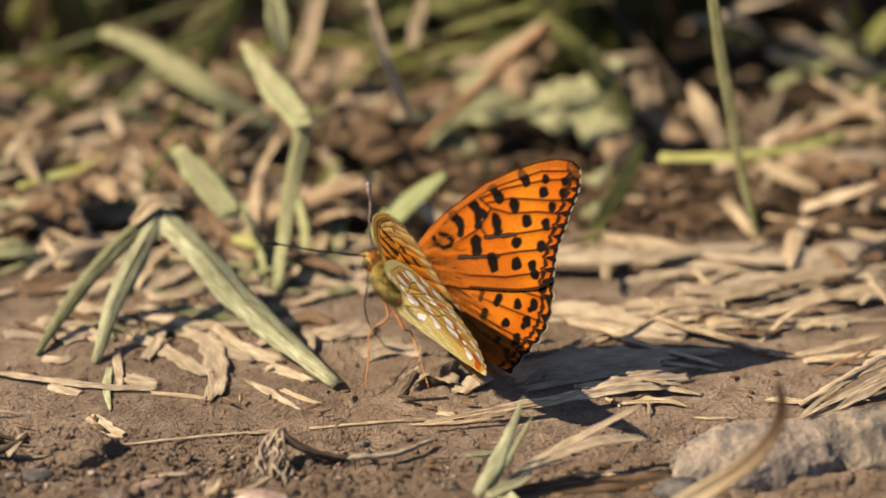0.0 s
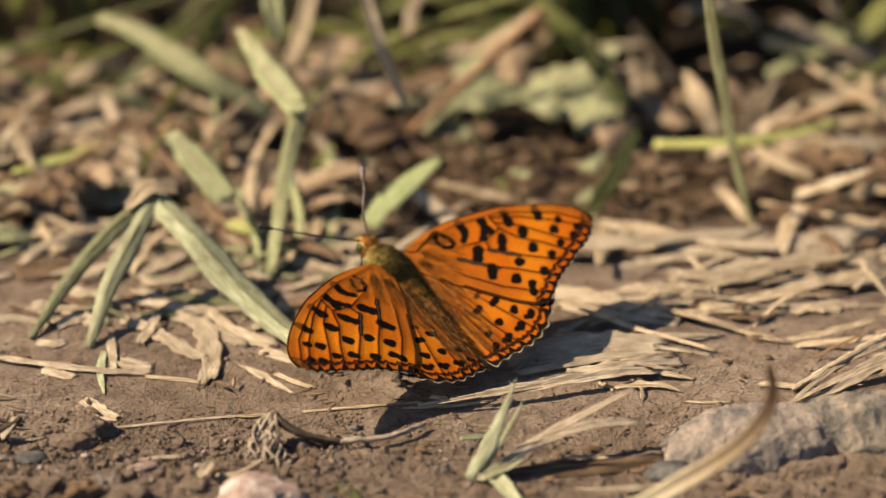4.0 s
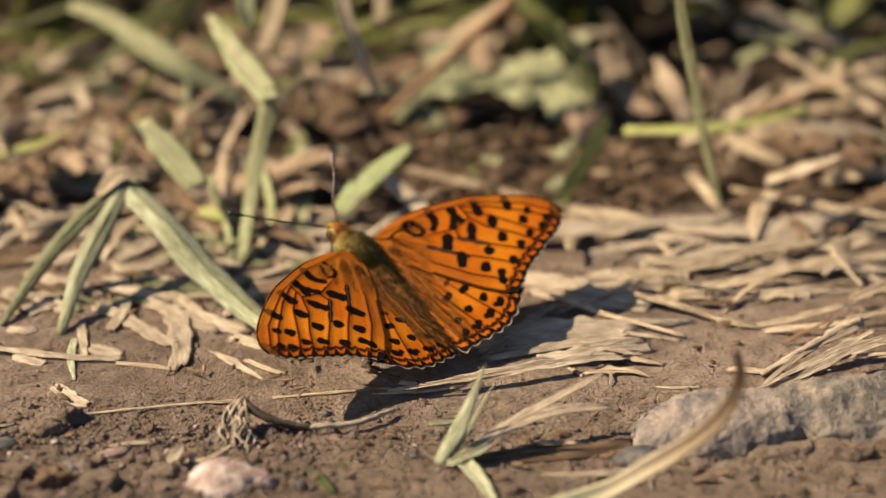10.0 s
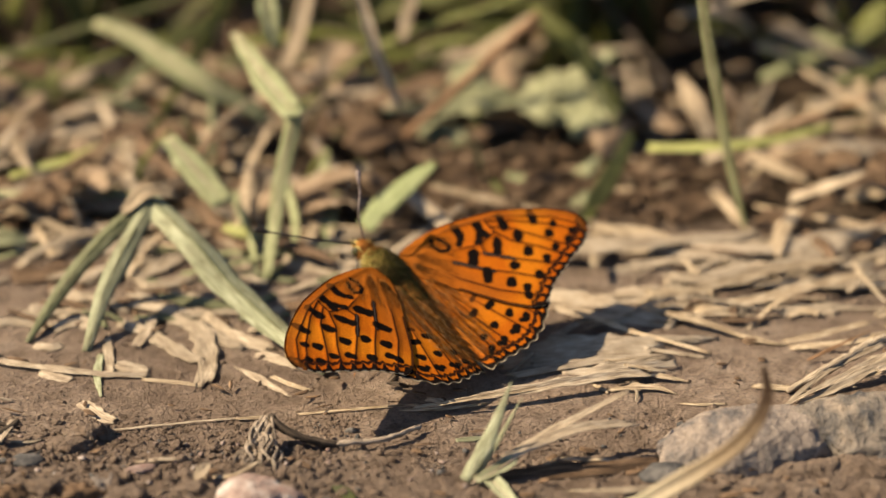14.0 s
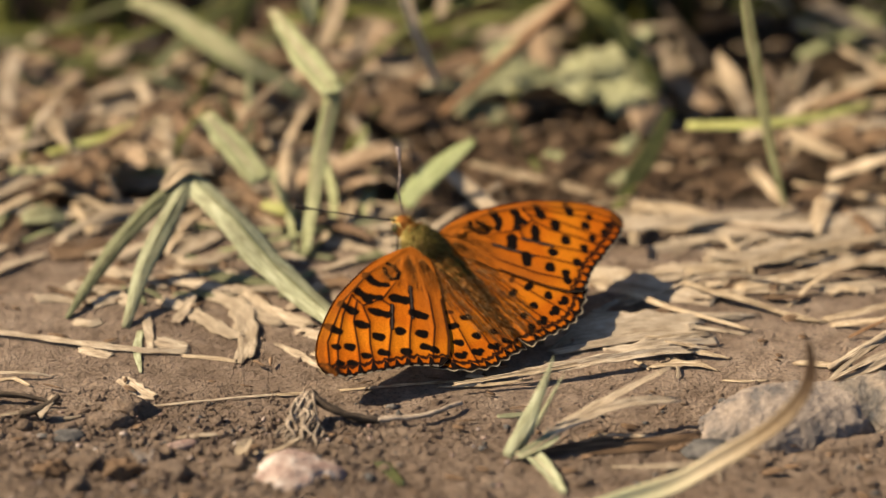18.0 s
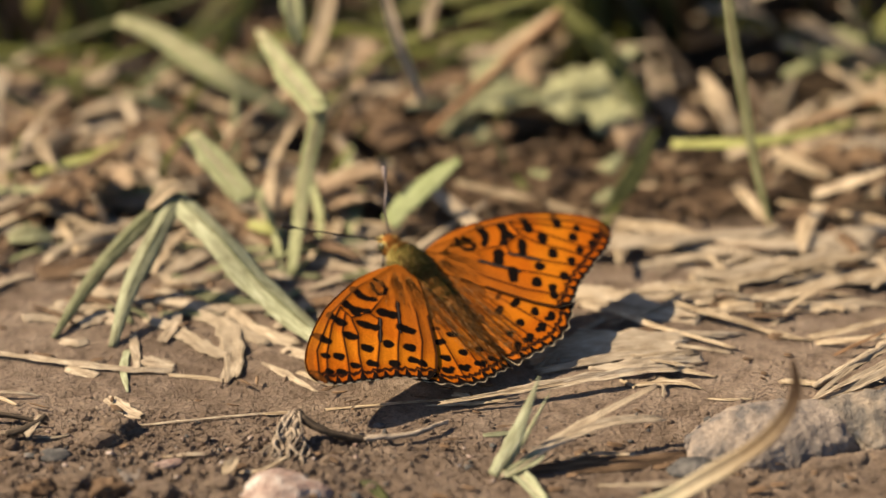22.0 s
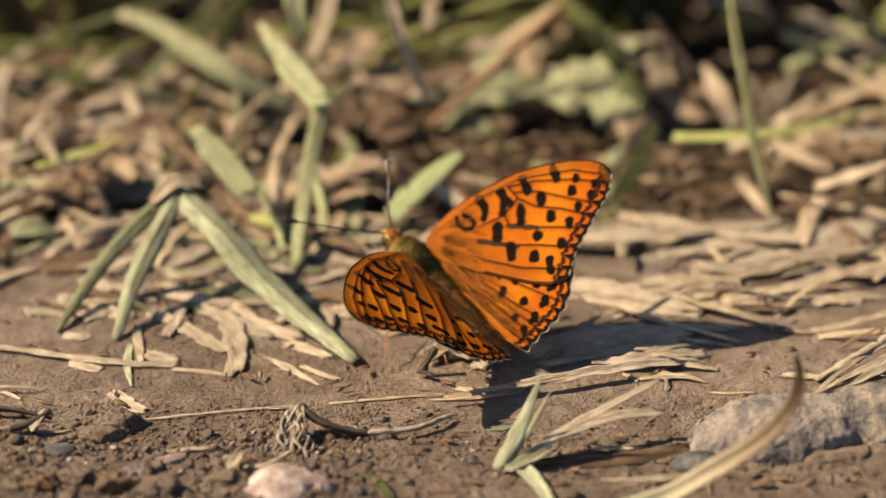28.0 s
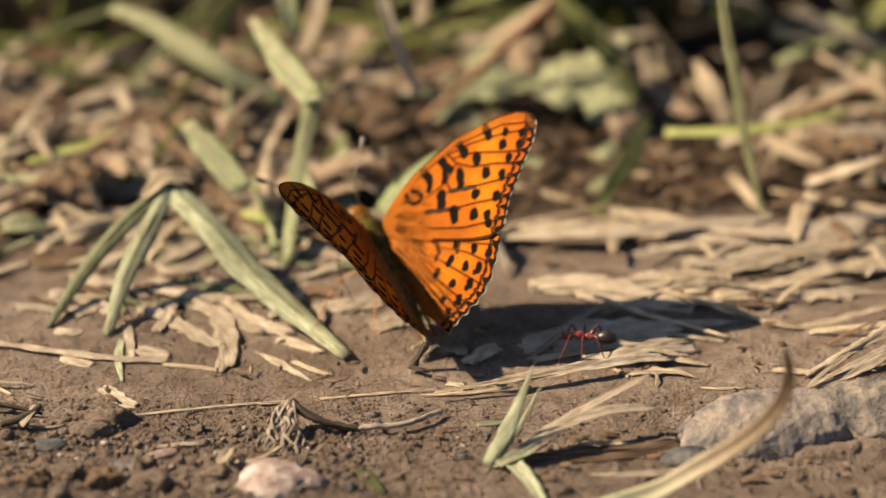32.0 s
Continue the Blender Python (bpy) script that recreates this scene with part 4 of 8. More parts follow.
blade("straw_chip", "flat torn chip of dry straw", "straw", [(-34.2, -37.6, 0.5), (-33.1, -37.5, 1.5), (-32.4, -36.4, 2.0)], 1.79, STRAW_GREY, "straw chips on the mud", taper=(0.5,1,0.4), fold=0.5, ragged=0.15, crumple=0.14)
blade("straw", "dry pale straw lying on the mud", "straw", [(-33.2, -36.9, 0.5), (-29.6, -37.4, 0.8), (-26.2, -34.3, 1.2)], 0.57, STRAW, taper=(0.85, 1, 0.7))
blade("straw_chip", "flat weathered chip of dry leaf", "straw", [(-42.0, -32.7, 0.3), (-38.5, -32.3, 0.5), (-34.9, -31.9, 0.3)], 0.58, STRAW_GREY, "straw chips on the mud", taper=(0.85, 1, 0.7), ragged=0.15, crumple=0.14)
blade("dead_leaf", "brown dead leaf fragment", "leaf", [(-73.3, 63.9, 2.0), (-68.3, 65.7, 4.0), (-62.0, 71.4, 4.0)], 5.89, HUSK, crumple=1.6, ragged=0.2, n=22, across=5)
blade("dead_leaf", "brown dead leaf fragment", "leaf", [(-74.7, 91.4, 3.0), (-68.8, 95.1, 3.0), (-61.0, 97.6, 3.0)], 4.12, HUSK, crumple=0.8, ragged=0.2, n=22, across=5)
blade("straw", "dry pale straw lying on the mud", "straw", [(-59.4, 71.4, 4.0), (-56.3, 74.9, 4.0), (-53.8, 78.4, 4.0)], 1.39, STRAW, taper=(0.85, 1, 0.7))
blade("straw", "weathered grey-brown straw on the mud", "straw", [(-55.3, 63.8, 3.0), (-48.9, 58.3, 3.0), (-42.2, 58.6, 2.0)], 1.86, STRAW_GREY, ragged=0.15, taper=(0.85, 1, 0.7))
blade("straw", "dry pale straw lying on the mud", "straw", [(-40.9, 63.9, 3.0), (-35.5, 59.7, 2.0), (-30.3, 55.4, 2.0)], 1.69, STRAW, taper=(0.85, 1, 0.7))
blade("straw", "dry pale straw lying on the mud", "straw", [(-58.2, 48.9, 2.0), (-51.8, 51.0, 2.0), (-43.3, 49.0, 2.0)], 1.50, STRAW, taper=(0.85, 1, 0.7))
blade("straw", "weathered grey-brown straw on the mud", "straw", [(-57.8, 43.9, 1.0), (-52.0, 44.4, 2.0), (-47.1, 44.8, 2.0)], 2.80, STRAW_GREY, ragged=0.2, taper=(0.85, 1, 0.7))
blade("dead_leaf", "brown dead leaf fragment", "leaf", [(-49.8, 69.2, 4.0), (-42.7, 67.0, 4.0), (-37.9, 71.7, 3.0)], 4.33, HUSK, crumple=1.2, ragged=0.2)
blade("straw", "dry pale straw lying on the mud", "straw", [(-72.9, 32.8, 1.0), (-68.4, 35.7, 1.5), (-62.2, 30.9, 1.0)], 2.11, STRAW, ragged=0.2, taper=(0.85, 1, 0.7))
blade("straw", "dry pale straw lying on the mud", "straw", [(-62.2, 38.7, 1.5), (-60.0, 32.9, 1.0), (-58.3, 27.9, 0.6)], 1.13, STRAW, taper=(0.85, 1, 0.7))
blade("withered_leaf", "crumpled grey-green withered leaf", "leaf", [(-68.7, 31.6, 2.0), (-65.4, 31.5, 2.5), (-62.3, 31.6, 2.0)], 3.15, LEAF_GREY, crumple=0.8, rib=LEAF_GREY)
blade("dead_leaf", "brown dead leaf fragment", "leaf", [(-63.7, 22.1, 0.6), (-57.4, 23.2, 1.0), (-51.3, 25.2, 0.8)], 3.66, HUSK, crumple=0.8, ragged=0.25)
blade("straw", "weathered grey-brown straw on the mud", "straw", [(-40.0, 49.0, 2.0), (-36.3, 43.8, 2.0), (-33.0, 43.1, 1.0)], 1.81, STRAW_GREY, taper=(0.85, 1, 0.7))
blade("grass_sprig", "yellow-green grass blade lying across litter", "grass", [(-34.6, 35.6, 2.5), (-31.7, 33.6, 2.5), (-29.2, 32.8, 2.0)], 2.23, GREEN_YELLOW)
blade("straw", "dry pale straw lying on the mud", "straw", [(-51.7, 84.0, 6.0), (-44.3, 78.2, 5.0), (-37.1, 72.7, 4.0)], 1.39, STRAW, taper=(0.85, 1, 0.7))
blade("straw", "weathered grey-brown straw on the mud", "straw", [(-26.9, 79.0, 8.0), (-23.4, 80.2, 8.0), (-20.1, 83.8, 8.0)], 1.39, STRAW_GREY, taper=(0.85, 1, 0.7))
blade("dead_leaf", "brown dead leaf fragment", "leaf", [(-20.9, 79.7, 4.0), (-15.4, 70.5, 4.0), (-10.3, 68.5, 3.0)], 4.94, HUSK, crumple=1.4, ragged=0.25, n=20, across=5)
blade("straw", "dry pale straw lying on the mud", "straw", [(-12.1, 74.9, 5.0), (-7.8, 79.5, 6.0), (-5.2, 84.2, 6.0)], 1.74, STRAW, taper=(0.85, 1, 0.7))
blade("dead_leaf", "brown dead leaf fragment", "leaf", [(-18.0, 68.4, 3.0), (-13.7, 66.2, 3.0), (-9.4, 71.9, 3.0)], 4.32, HUSK, crumple=1.2, ragged=0.25)
blade("dead_leaf", "brown dead leaf fragment", "leaf", [(0.0, 69.7, 3.0), (3.5, 69.5, 4.0), (7.0, 73.1, 3.0)], 3.55, HUSK, crumple=1.2, ragged=0.25)
blade("dead_leaf", "brown dead leaf fragment", "leaf", [(7.4, 49.3, 2.0), (10.7, 51.2, 3.0), (14.2, 55.7, 2.0)], 3.45, HUSK, crumple=1.2, ragged=0.25)
blade("dead_leaf", "brown dead leaf fragment", "leaf", [(23.3, 73.0, 4.0), (27.8, 75.3, 4.0), (33.1, 76.7, 3.0)], 3.98, HUSK, crumple=1.2, ragged=0.25)
blade("straw", "dry pale straw lying on the mud", "straw", [(19.2, 80.3, 9.0), (22.8, 82.1, 8.0), (26.4, 84.2, 7.0)], 0.8, STRAW, taper=(0.85, 1, 0.7))
blade("straw", "dry pale straw lying on the mud", "straw", [(27.2, 81.4, 10.0), (27.9, 79.5, 7.0), (28.0, 76.3, 5.0)], 0.95, STRAW, face=(0, -1, 0.3), taper=(0.85, 1, 0.7))
blade("straw", "weathered grey-brown straw on the mud", "straw", [(20.5, 91.3, 8.0), (24.1, 91.8, 8.0), (27.7, 92.6, 8.0)], 1.24, STRAW_GREY, taper=(0.85, 1, 0.7))
blade("grass_sprig", "dusty pale green grass blade", "grass", [(-20.8, 55.7, 6.0), (-20.9, 44.7, 3.0), (-19.5, 29.3, 0.5)], 2.08, GREEN_PALE, face=(-0.4, -1, 0.3), fold=-0.1)
blade("grass_sprig", "dusty pale green grass blade", "grass", [(-33.7, 42.1, 5.0), (-31.1, 33.6, 2.5), (-29.3, 23.5, 0.5)], 1.67, GREEN_PALE, face=(-0.4, -1, 0.3), fold=-0.1)
blade("grass_sprig", "dusty pale green grass blade", "grass", [(-26.5, 46.1, 6.0), (-24.5, 36.5, 3.0), (-24.7, 28.3, 0.5)], 1.49, GREEN_PALE, face=(-0.4, -1, 0.3), fold=-0.1)
blade("straw", "dry pale straw lying on the mud", "straw", [(-23.2, 44.5, 4.0), (-19.7, 36.8, 2.0), (-18.2, 27.4, 0.5)], 0.98, STRAW, taper=(0.85, 1, 0.7))
blade("grass_sprig", "green grass blade among litter", "grass", [(-15.9, 53.8, 5.0), (-15.1, 52.9, 4.0), (-13.8, 51.0, 3.0)], 1.73, GREEN)
blade("grass_sprig", "dusty pale green grass blade", "grass", [(6.2, 53.3, 3.0), (8.7, 52.2, 3.0), (10.8, 53.3, 3.0)], 1.53, GREEN_PALE)
blade("grass_sprig", "green grass blade among litter", "grass", [(4.1, 51.1, 3.0), (5.3, 49.3, 2.0), (6.5, 47.4, 1.0)], 1.34, GREEN)
blade("straw", "dry pale straw lying on the mud", "straw", [(-30.0, 50.7, 4.0), (-31.4, 44.9, 2.0), (-33.6, 39.0, 1.0)], 1.32, STRAW, taper=(0.85, 1, 0.7))
blade("straw", "dry pale straw lying on the mud", "straw", [(-61.5, 57.9, 5.0), (-57.7, 62.3, 5.0), (-53.9, 66.9, 4.0)], 1.02, STRAW, taper=(0.85, 1, 0.7))
blade("straw", "dry pale straw lying on the mud", "straw", [(-72.2, 48.4, 4.0), (-65.8, 42.4, 3.0), (-58.7, 36.6, 2.0), (-51.0, 31.9, 1.0)], 1.30, STRAW, taper=(0.85, 1, 0.7))
blade("straw", "dry pale straw lying on the mud", "straw", [(-21.2, 33.1, 1.0), (-15.5, 31.2, 1.0), (-9.9, 33.2, 1.0)], 0.97, STRAW, taper=(0.85, 1, 0.7))
blade("grass_sprig", "dusty pale green grass blade", "grass", [(-12.0, 71.3, 6.0), (-8.6, 72.5, 6.0), (-4.3, 72.7, 5.0)], 1.39, GREEN_PALE)
blade("grass_sprig", "dark green grass blade with shade put into its colour", "grass", [(17.8, 70.1, 18.0), (19.5, 66.6, 13.0), (22.7, 59.9, 8.0)], 1.95, GREEN_DARK, face=(0, -1, 0.3))
blade("grass_sprig", "green grass blade among litter", "grass", [(16.1, 37.3, 1.0), (18.7, 42.9, 3.0), (20.6, 48.7, 5.0)], 1.89, GREEN, face=(-0.4, -1, 0.4))
blade("straw", "thin red-brown dry stem", "straw", [(61.2, 67.5, 10.0), (52.5, 64.5, 8.0), (43.9, 61.5, 6.0)], 0.85, STRAW_RED)
blade("straw", "long weathered grey-brown straw in the litter", "straw", [(48.2, 92.0, 11.6), (58.9, 90.0, 6.6), (70.1, 86.0, 3.0)], 2.3, STRAW_GREY, fold=0.2, taper=(0.85, 1, 0.7))
blade("grass_sprig", "yellow-green grass blade lying across litter", "grass", [(46.1, 84.0, 6.2), (52.0, 86.2, 8.2), (57.7, 88.0, 9.3)], 2.0, GREEN_PALE, fold=0.2)
blade("grass_sprig", "bright yellow-green grass blade in the litter", "grass", [(57.9, 90.0, 7.6), (61.9, 91.0, 10.8), (66.9, 92.0, 13.0)], 2.2, GREEN_YELLOW, fold=0.2, face=(0.2, -0.8, 0.6))
blade("straw", "dry pale straw lying on the mud", "straw", [(53.3, 76.0, 4.7), (61.2, 78.0, 6.7), (69.1, 80.0, 7.9)], 1.3, STRAW, fold=0.2, taper=(0.85, 1, 0.7))
blade("withered_leaf", "broad smooth grey-tan withered leaf pressed flat on mud", "leaf", [(4.5, -5.6, 0.3), (11.0, -3.6, 0.55), (18.0, -1.6, 0.6), (25.5, -0.6, 0.3)], 7.6, SHEET, taper=(0.55, 1.0, 0.42), fold=0.02, crumple=0.16, ragged=0.12, n=34, across=9, flute=0.25, torn=0.8)
for k, (dy, x0, x1, w) in enumerate(((-3.4, 6.0, 27.0, 1.5), (2.9, 5.5, 32.0, 1.9), (4.2, 12.0, 34.0, 1.2))):
    line = [(x0 + (x1 - x0) * q, -5.4 + 5.2 * q + 0.9 * math.sin(q * 2.4 + k) + dy, 0.6 + 0.5 * math.sin(q * math.pi)) for q in (0, 0.25, 0.5, 0.75, 1)]
    blade("withered_leaf", "pale fibrous strip of a withered grass blade pressed on mud", "leaf", line, w, SHEET, "pressed leaf strips", taper=(0.6, 1.0, 0.45), fold=0.05, crumple=0.2, ragged=0.14, n=30, across=5, flute=0.4, torn=0.9)
blade("withered_leaf", "broad pale creased withered grass blade on mud", "leaf", [(6.1, 13.5, 0.3), (13.5, 13.3, 0.8), (20.4, 10.4, 0.9), (28.4, 7.4, 0.4)], 5.55, SHEET, taper=(0.7, 1.0, 0.4), fold=0.03, crumple=0.5, ragged=0.1, n=26, across=6, flute=0.4, rib=STRAW_GREY)
blade("withered_leaf", "broad pale creased withered grass blade on mud", "leaf", [(18.4, 16.0, 0.4), (24.6, 15.7, 0.8), (31.0, 16.7, 0.5)], 3.61, SHEET, taper=(0.4, 1.0, 0.5), fold=0.05, crumple=0.5, ragged=0.1, n=22, across=5, rib=STRAW_GREY)
blade("straw", "weathered grey-brown straw on the mud", "straw", [(5.6, -8.6, 0.6), (8.7, -3.8, 1.0), (12.2, 2.0, 1.1), (15.3, 6.4, 1.1)], 0.99, STRAW_GREY, fold=0.6, taper=(0.6, 1, 0.8), n=22)
blade("straw", "dry pale straw lying on the mud", "straw", [(15.3, 6.4, 1.1), (18.1, 6.9, 1.2), (22.3, 3.7, 1.2), (27.5, 0.8, 1.0), (32.8, -1.8, 0.6)], 0.69, STRAW, fold=0.5, n=24, taper=(0.85, 1, 0.7))
blade("straw", "dry pale straw lying on the mud", "straw", [(15.0, 8.3, 1.9), (18.6, 5.6, 1.8), (22.4, 3.2, 1.4), (25.8, 2.5, 0.8)], 1.00, STRAW, fold=0.4, taper=(0.6, 1, 0.3))
blade("straw", "dry pale straw lying on the mud", "straw", [(24.3, 10.2, 2.0), (29.1, 7.2, 1.7), (33.3, 5.1, 1.5), (37.1, 3.0, 0.8)], 0.92, STRAW, fold=0.4, taper=(0.85, 1, 0.7))
blade("straw", "dry pale straw lying on the mud", "straw", [(37.1, 3.4, 0.8), (39.9, 1.8, 0.7), (42.2, 1.4, 0.4)], 0.77, STRAW, fold=0.3, taper=(0.85, 1, 0.7))
blade("withered_leaf", "broad pale creased withered grass blade on mud", "leaf", [(12.7, -9.2, 1.2), (18.0, -9.3, 1.9), (23.3, -7.9, 1.9), (28.0, -5.7, 1.0)], 1.90, SHEET, taper=(0.3, 1, 0.6), crumple=0.4, ragged=0.25, n=26, across=5)
blade("straw", "dry pale straw lying on the mud", "straw", [(18.4, -7.8, 2.5), (22.6, -7.0, 2.3), (27.0, -3.4, 1.2)], 0.75, STRAW, taper=(0.5, 1, 0.3), ragged=0.2)
blade("straw", "dry pale straw lying on the mud", "straw", [(21.8, -7.8, 1.2), (25.5, -9.1, 1.0), (29.6, -10.1, 0.4)], 0.98, STRAW, taper=(0.7, 1, 0.1), ragged=0.2)
blade("straw", "dry pale straw lying on the mud", "straw", [(21.0, -8.9, 2.4), (24.7, -9.1, 1.8), (27.8, -8.1, 0.8)], 0.60, STRAW, taper=(0.5, 1, 0.2), ragged=0.2)
blade("straw", "dry pale straw lying on the mud", "straw", [(18.6, -12.8, 0.5), (21.9, -12.6, 0.9), (24.9, -12.4, 0.8), (27.6, -13.4, 0.3)], 1.19, STRAW, taper=(0.3, 1, 0.15), ragged=0.3)
blade("straw", "dry pale straw lying on the mud", "straw", [(16.8, -10.9, 0.4), (18.2, -12.5, 0.5), (18.6, -13.1, 0.3)], 0.67, STRAW, taper=(0.6, 1, 0.4), ragged=0.3)
blade("straw", "dry pale straw lying on the mud", "straw", [(1.0, -16.1, 1.0), (6.6, -15.1, 1.5), (13.3, -13.1, 1.8), (19.4, -10.7, 1.6), (24.0, -9.4, 1.4)], 1.6, STRAW_GREY, fold=0.35, n=34, across=5, flute=0.5, ragged=0.12, crumple=0.15, taper=(0.7, 1, 0.8))
blade("straw", "dry pale straw lying on the mud", "straw", [(28.1, -16.1, 0.3), (31.0, -16.6, 0.4), (34.0, -16.1, 0.3)], 0.44, STRAW, taper=(0.85, 1, 0.7))
blade("withered_leaf", "crumpled grey-green withered leaf", "leaf", [(16.3, 57.3, 2.0), (18.4, 56.0, 3.0), (20.1, 58.0, 4.0)], 2.52, LEAF_GREY, crumple=1.0, ragged=0.25, n=18, across=5, rib=LEAF_GREY)
blade("withered_leaf", "crumpled grey-green withered leaf", "leaf", [(16.2, 43.3, 0.8), (17.1, 45.7, 2.0), (18.0, 47.6, 3.0)], 2.86, LEAF_GREY, crumple=0.8, ragged=0.25, n=18, across=5, rib=LEAF_GREY)
blade("straw_chip", "flat torn chip of dry straw", "straw", [(-21.9, 7.8, 0.4), (-18.4, 7.9, 0.8), (-13.8, 9.6, 0.6)], 2.67, STRAW_GREY, "straw chips on the mud", taper=(0.85, 1, 0.7), ragged=0.15, crumple=0.14)
blade("straw_chip", "flat torn chip of dry straw", "straw", [(-16.0, 2.5, 0.4), (-12.9, 4.3, 0.8), (-9.9, 5.3, 0.6)], 1.95, STRAW_GREY, "straw chips on the mud", taper=(0.85, 1, 0.7), ragged=0.15, crumple=0.14)
blade("straw_chip", "flat torn chip of dry straw", "straw", [(-45.6, 8.3, 0.6), (-43.0, 4.6, 0.7), (-41.2, 0.8, 0.4)], 2.30, STRAW_GREY, "straw chips on the mud", taper=(0.85, 1, 0.7), ragged=0.15, crumple=0.14)
blade("straw_chip", "flat torn chip of dry straw", "straw", [(-36.3, 9.2, 0.6), (-31.4, 3.0, 0.6), (-26.6, -0.1, 0.4)], 2.47, STRAW_GREY, "straw chips on the mud", taper=(0.85, 1, 0.7), ragged=0.15, crumple=0.14)
blade("straw_chip", "flat torn chip of dry straw", "straw", [(-28.1, -1.9, 0.4), (-25.0, -3.8, 0.5), (-22.2, -6.0, 0.3)], 1.57, STRAW_GREY, "straw chips on the mud", taper=(0.85, 1, 0.7), ragged=0.15, crumple=0.14)
blade("straw_chip", "flat torn chip of dry straw", "straw", [(-54.7, 6.6, 0.6), (-52.9, 7.9, 0.8), (-51.6, 6.1, 0.4)], 1.78, STRAW_GREY, "straw chips on the mud", taper=(0.85, 1, 0.7), ragged=0.15, crumple=0.14)
blade("withered_leaf", "broad pale creased withered grass blade on mud", "leaf", [(28.8, 20.3, 0.4), (36.9, 22.3, 0.7), (46.8, 25.7, 0.5)], 4.21, SHEET, taper=(0.5, 1.0, 0.5), fold=0.03, crumple=0.4, ragged=0.12, n=26, across=6, flute=0.4, rib=STRAW_GREY)
blade("withered_leaf", "broad pale creased withered grass blade on mud", "leaf", [(20.3, 24.7, 0.3), (26.8, 26.3, 0.6), (35.0, 28.7, 0.4)], 3.13, SHEET, taper=(0.4, 1.0, 0.5), fold=0.03, crumple=0.4, ragged=0.12, n=26, across=6, flute=0.4, rib=STRAW_GREY)
blade("withered_leaf", "broad pale creased withered grass blade on mud", "leaf", [(31.5, 12.3, 0.4), (37.8, 12.9, 0.7), (45.1, 16.3, 0.5)], 3.06, SHEET, taper=(0.4, 1.0, 0.5), fold=0.03, crumple=0.4, ragged=0.12, n=26, across=6, flute=0.4, rib=STRAW_GREY)
blade("withered_leaf", "broad pale creased withered grass blade on mud", "leaf", [(17.5, 33.2, 0.4), (25.6, 33.5, 0.7), (35.3, 33.2, 0.4)], 3.73, SHEET, taper=(0.4, 1.0, 0.5), fold=0.03, crumple=0.4, ragged=0.12, n=26, across=6, flute=0.4, rib=STRAW_GREY)
blade("withered_leaf", "broad pale creased withered grass blade on mud", "leaf", [(43.3, 32.2, 0.4), (50.1, 35.0, 0.7), (58.4, 37.1, 0.4)], 3.18, SHEET, taper=(0.4, 1.0, 0.5), fold=0.03, crumple=0.4, ragged=0.12, n=26, across=6, flute=0.4, rib=STRAW_GREY)
blade("grass_sprig", "dusty pale green grass blade", "grass", [(46.5, 92.6, 9.0), (51.1, 89.1, 8.0), (54.6, 88.0, 7.0)], 2.03, GREEN_PALE)
blade("grass_sprig", "dusty pale green grass blade", "grass", [(55.0, 93.8, 10.0), (59.1, 90.2, 9.0), (64.9, 85.6, 7.0)], 2.65, GREEN_PALE)
blade("grass_sprig", "yellow-green grass blade lying across litter", "grass", [(54.9, 87.5, 18.0), (57.0, 89.3, 15.0), (58.9, 89.8, 12.0)], 1.42, GREEN_YELLOW)
blade("grass_sprig", "green grass blade among litter", "grass", [(59.1, 83.3, 14.0), (62.1, 81.3, 18.0), (64.6, 82.1, 20.0)], 2.19, GREEN)
blade("straw", "dry pale straw lying on the mud", "straw", [(49.1, 65.0, 6.0), (55.1, 66.8, 8.0), (62.1, 72.4, 9.0)], 1.02, STRAW, taper=(0.85, 1, 0.7))
blade("straw", "weathered grey-brown straw on the mud", "straw", [(37.6, 89.1, 16.0), (44.6, 90.0, 18.0), (50.7, 89.6, 20.0)], 1.58, STRAW_GREY, taper=(0.85, 1, 0.7))
blade("straw", "weathered grey-brown straw on the mud", "straw", [(33.5, 93.1, 14.0), (42.4, 93.3, 13.0), (45.2, 93.7, 10.0)], 1.24, STRAW_GREY, taper=(0.85, 1, 0.7))
# ---- the butterfly ----
def smooth(a, b, x):
    t = np.clip((x - a) / (b - a), 0, 1)
    return t * t * (3 - 2 * t)


def seg_dist(u, v, a, b):
    ax, ay = a
    dx, dy = b[0] - ax, b[1] - ay
    t = np.clip(((u - ax) * dx + (v - ay) * dy) / (dx * dx + dy * dy + 1e-9), 0, 1)
    return np.hypot(u - ax - t * dx, v - ay - t * dy)


def line_dist(u, v, pts):
    d = None
    for a, b in zip(pts, pts[1:]):
        e = seg_dist(u, v, a, b)
        d = e if d is None else np.minimum(d, e)
    return d


def spots(u, v, marks, soft=0.16):
    """marks: (u, v, u, v, radius) short strokes. Returns how much each place is covered."""
    k = np.zeros_like(u)
    for a, b, c, d, r in marks:
        e = seg_dist(u, v, (a, b), (c, d)) + 0.07 * np.sin(u * 2.9 + v * 2.3) + 0.04 * np.sin(v * 5.1 - u * 3.7)
        k = np.maximum(k, 1 - smooth(r - soft + 0.15, r + soft * 0.6 + 0.15, e))
    return k


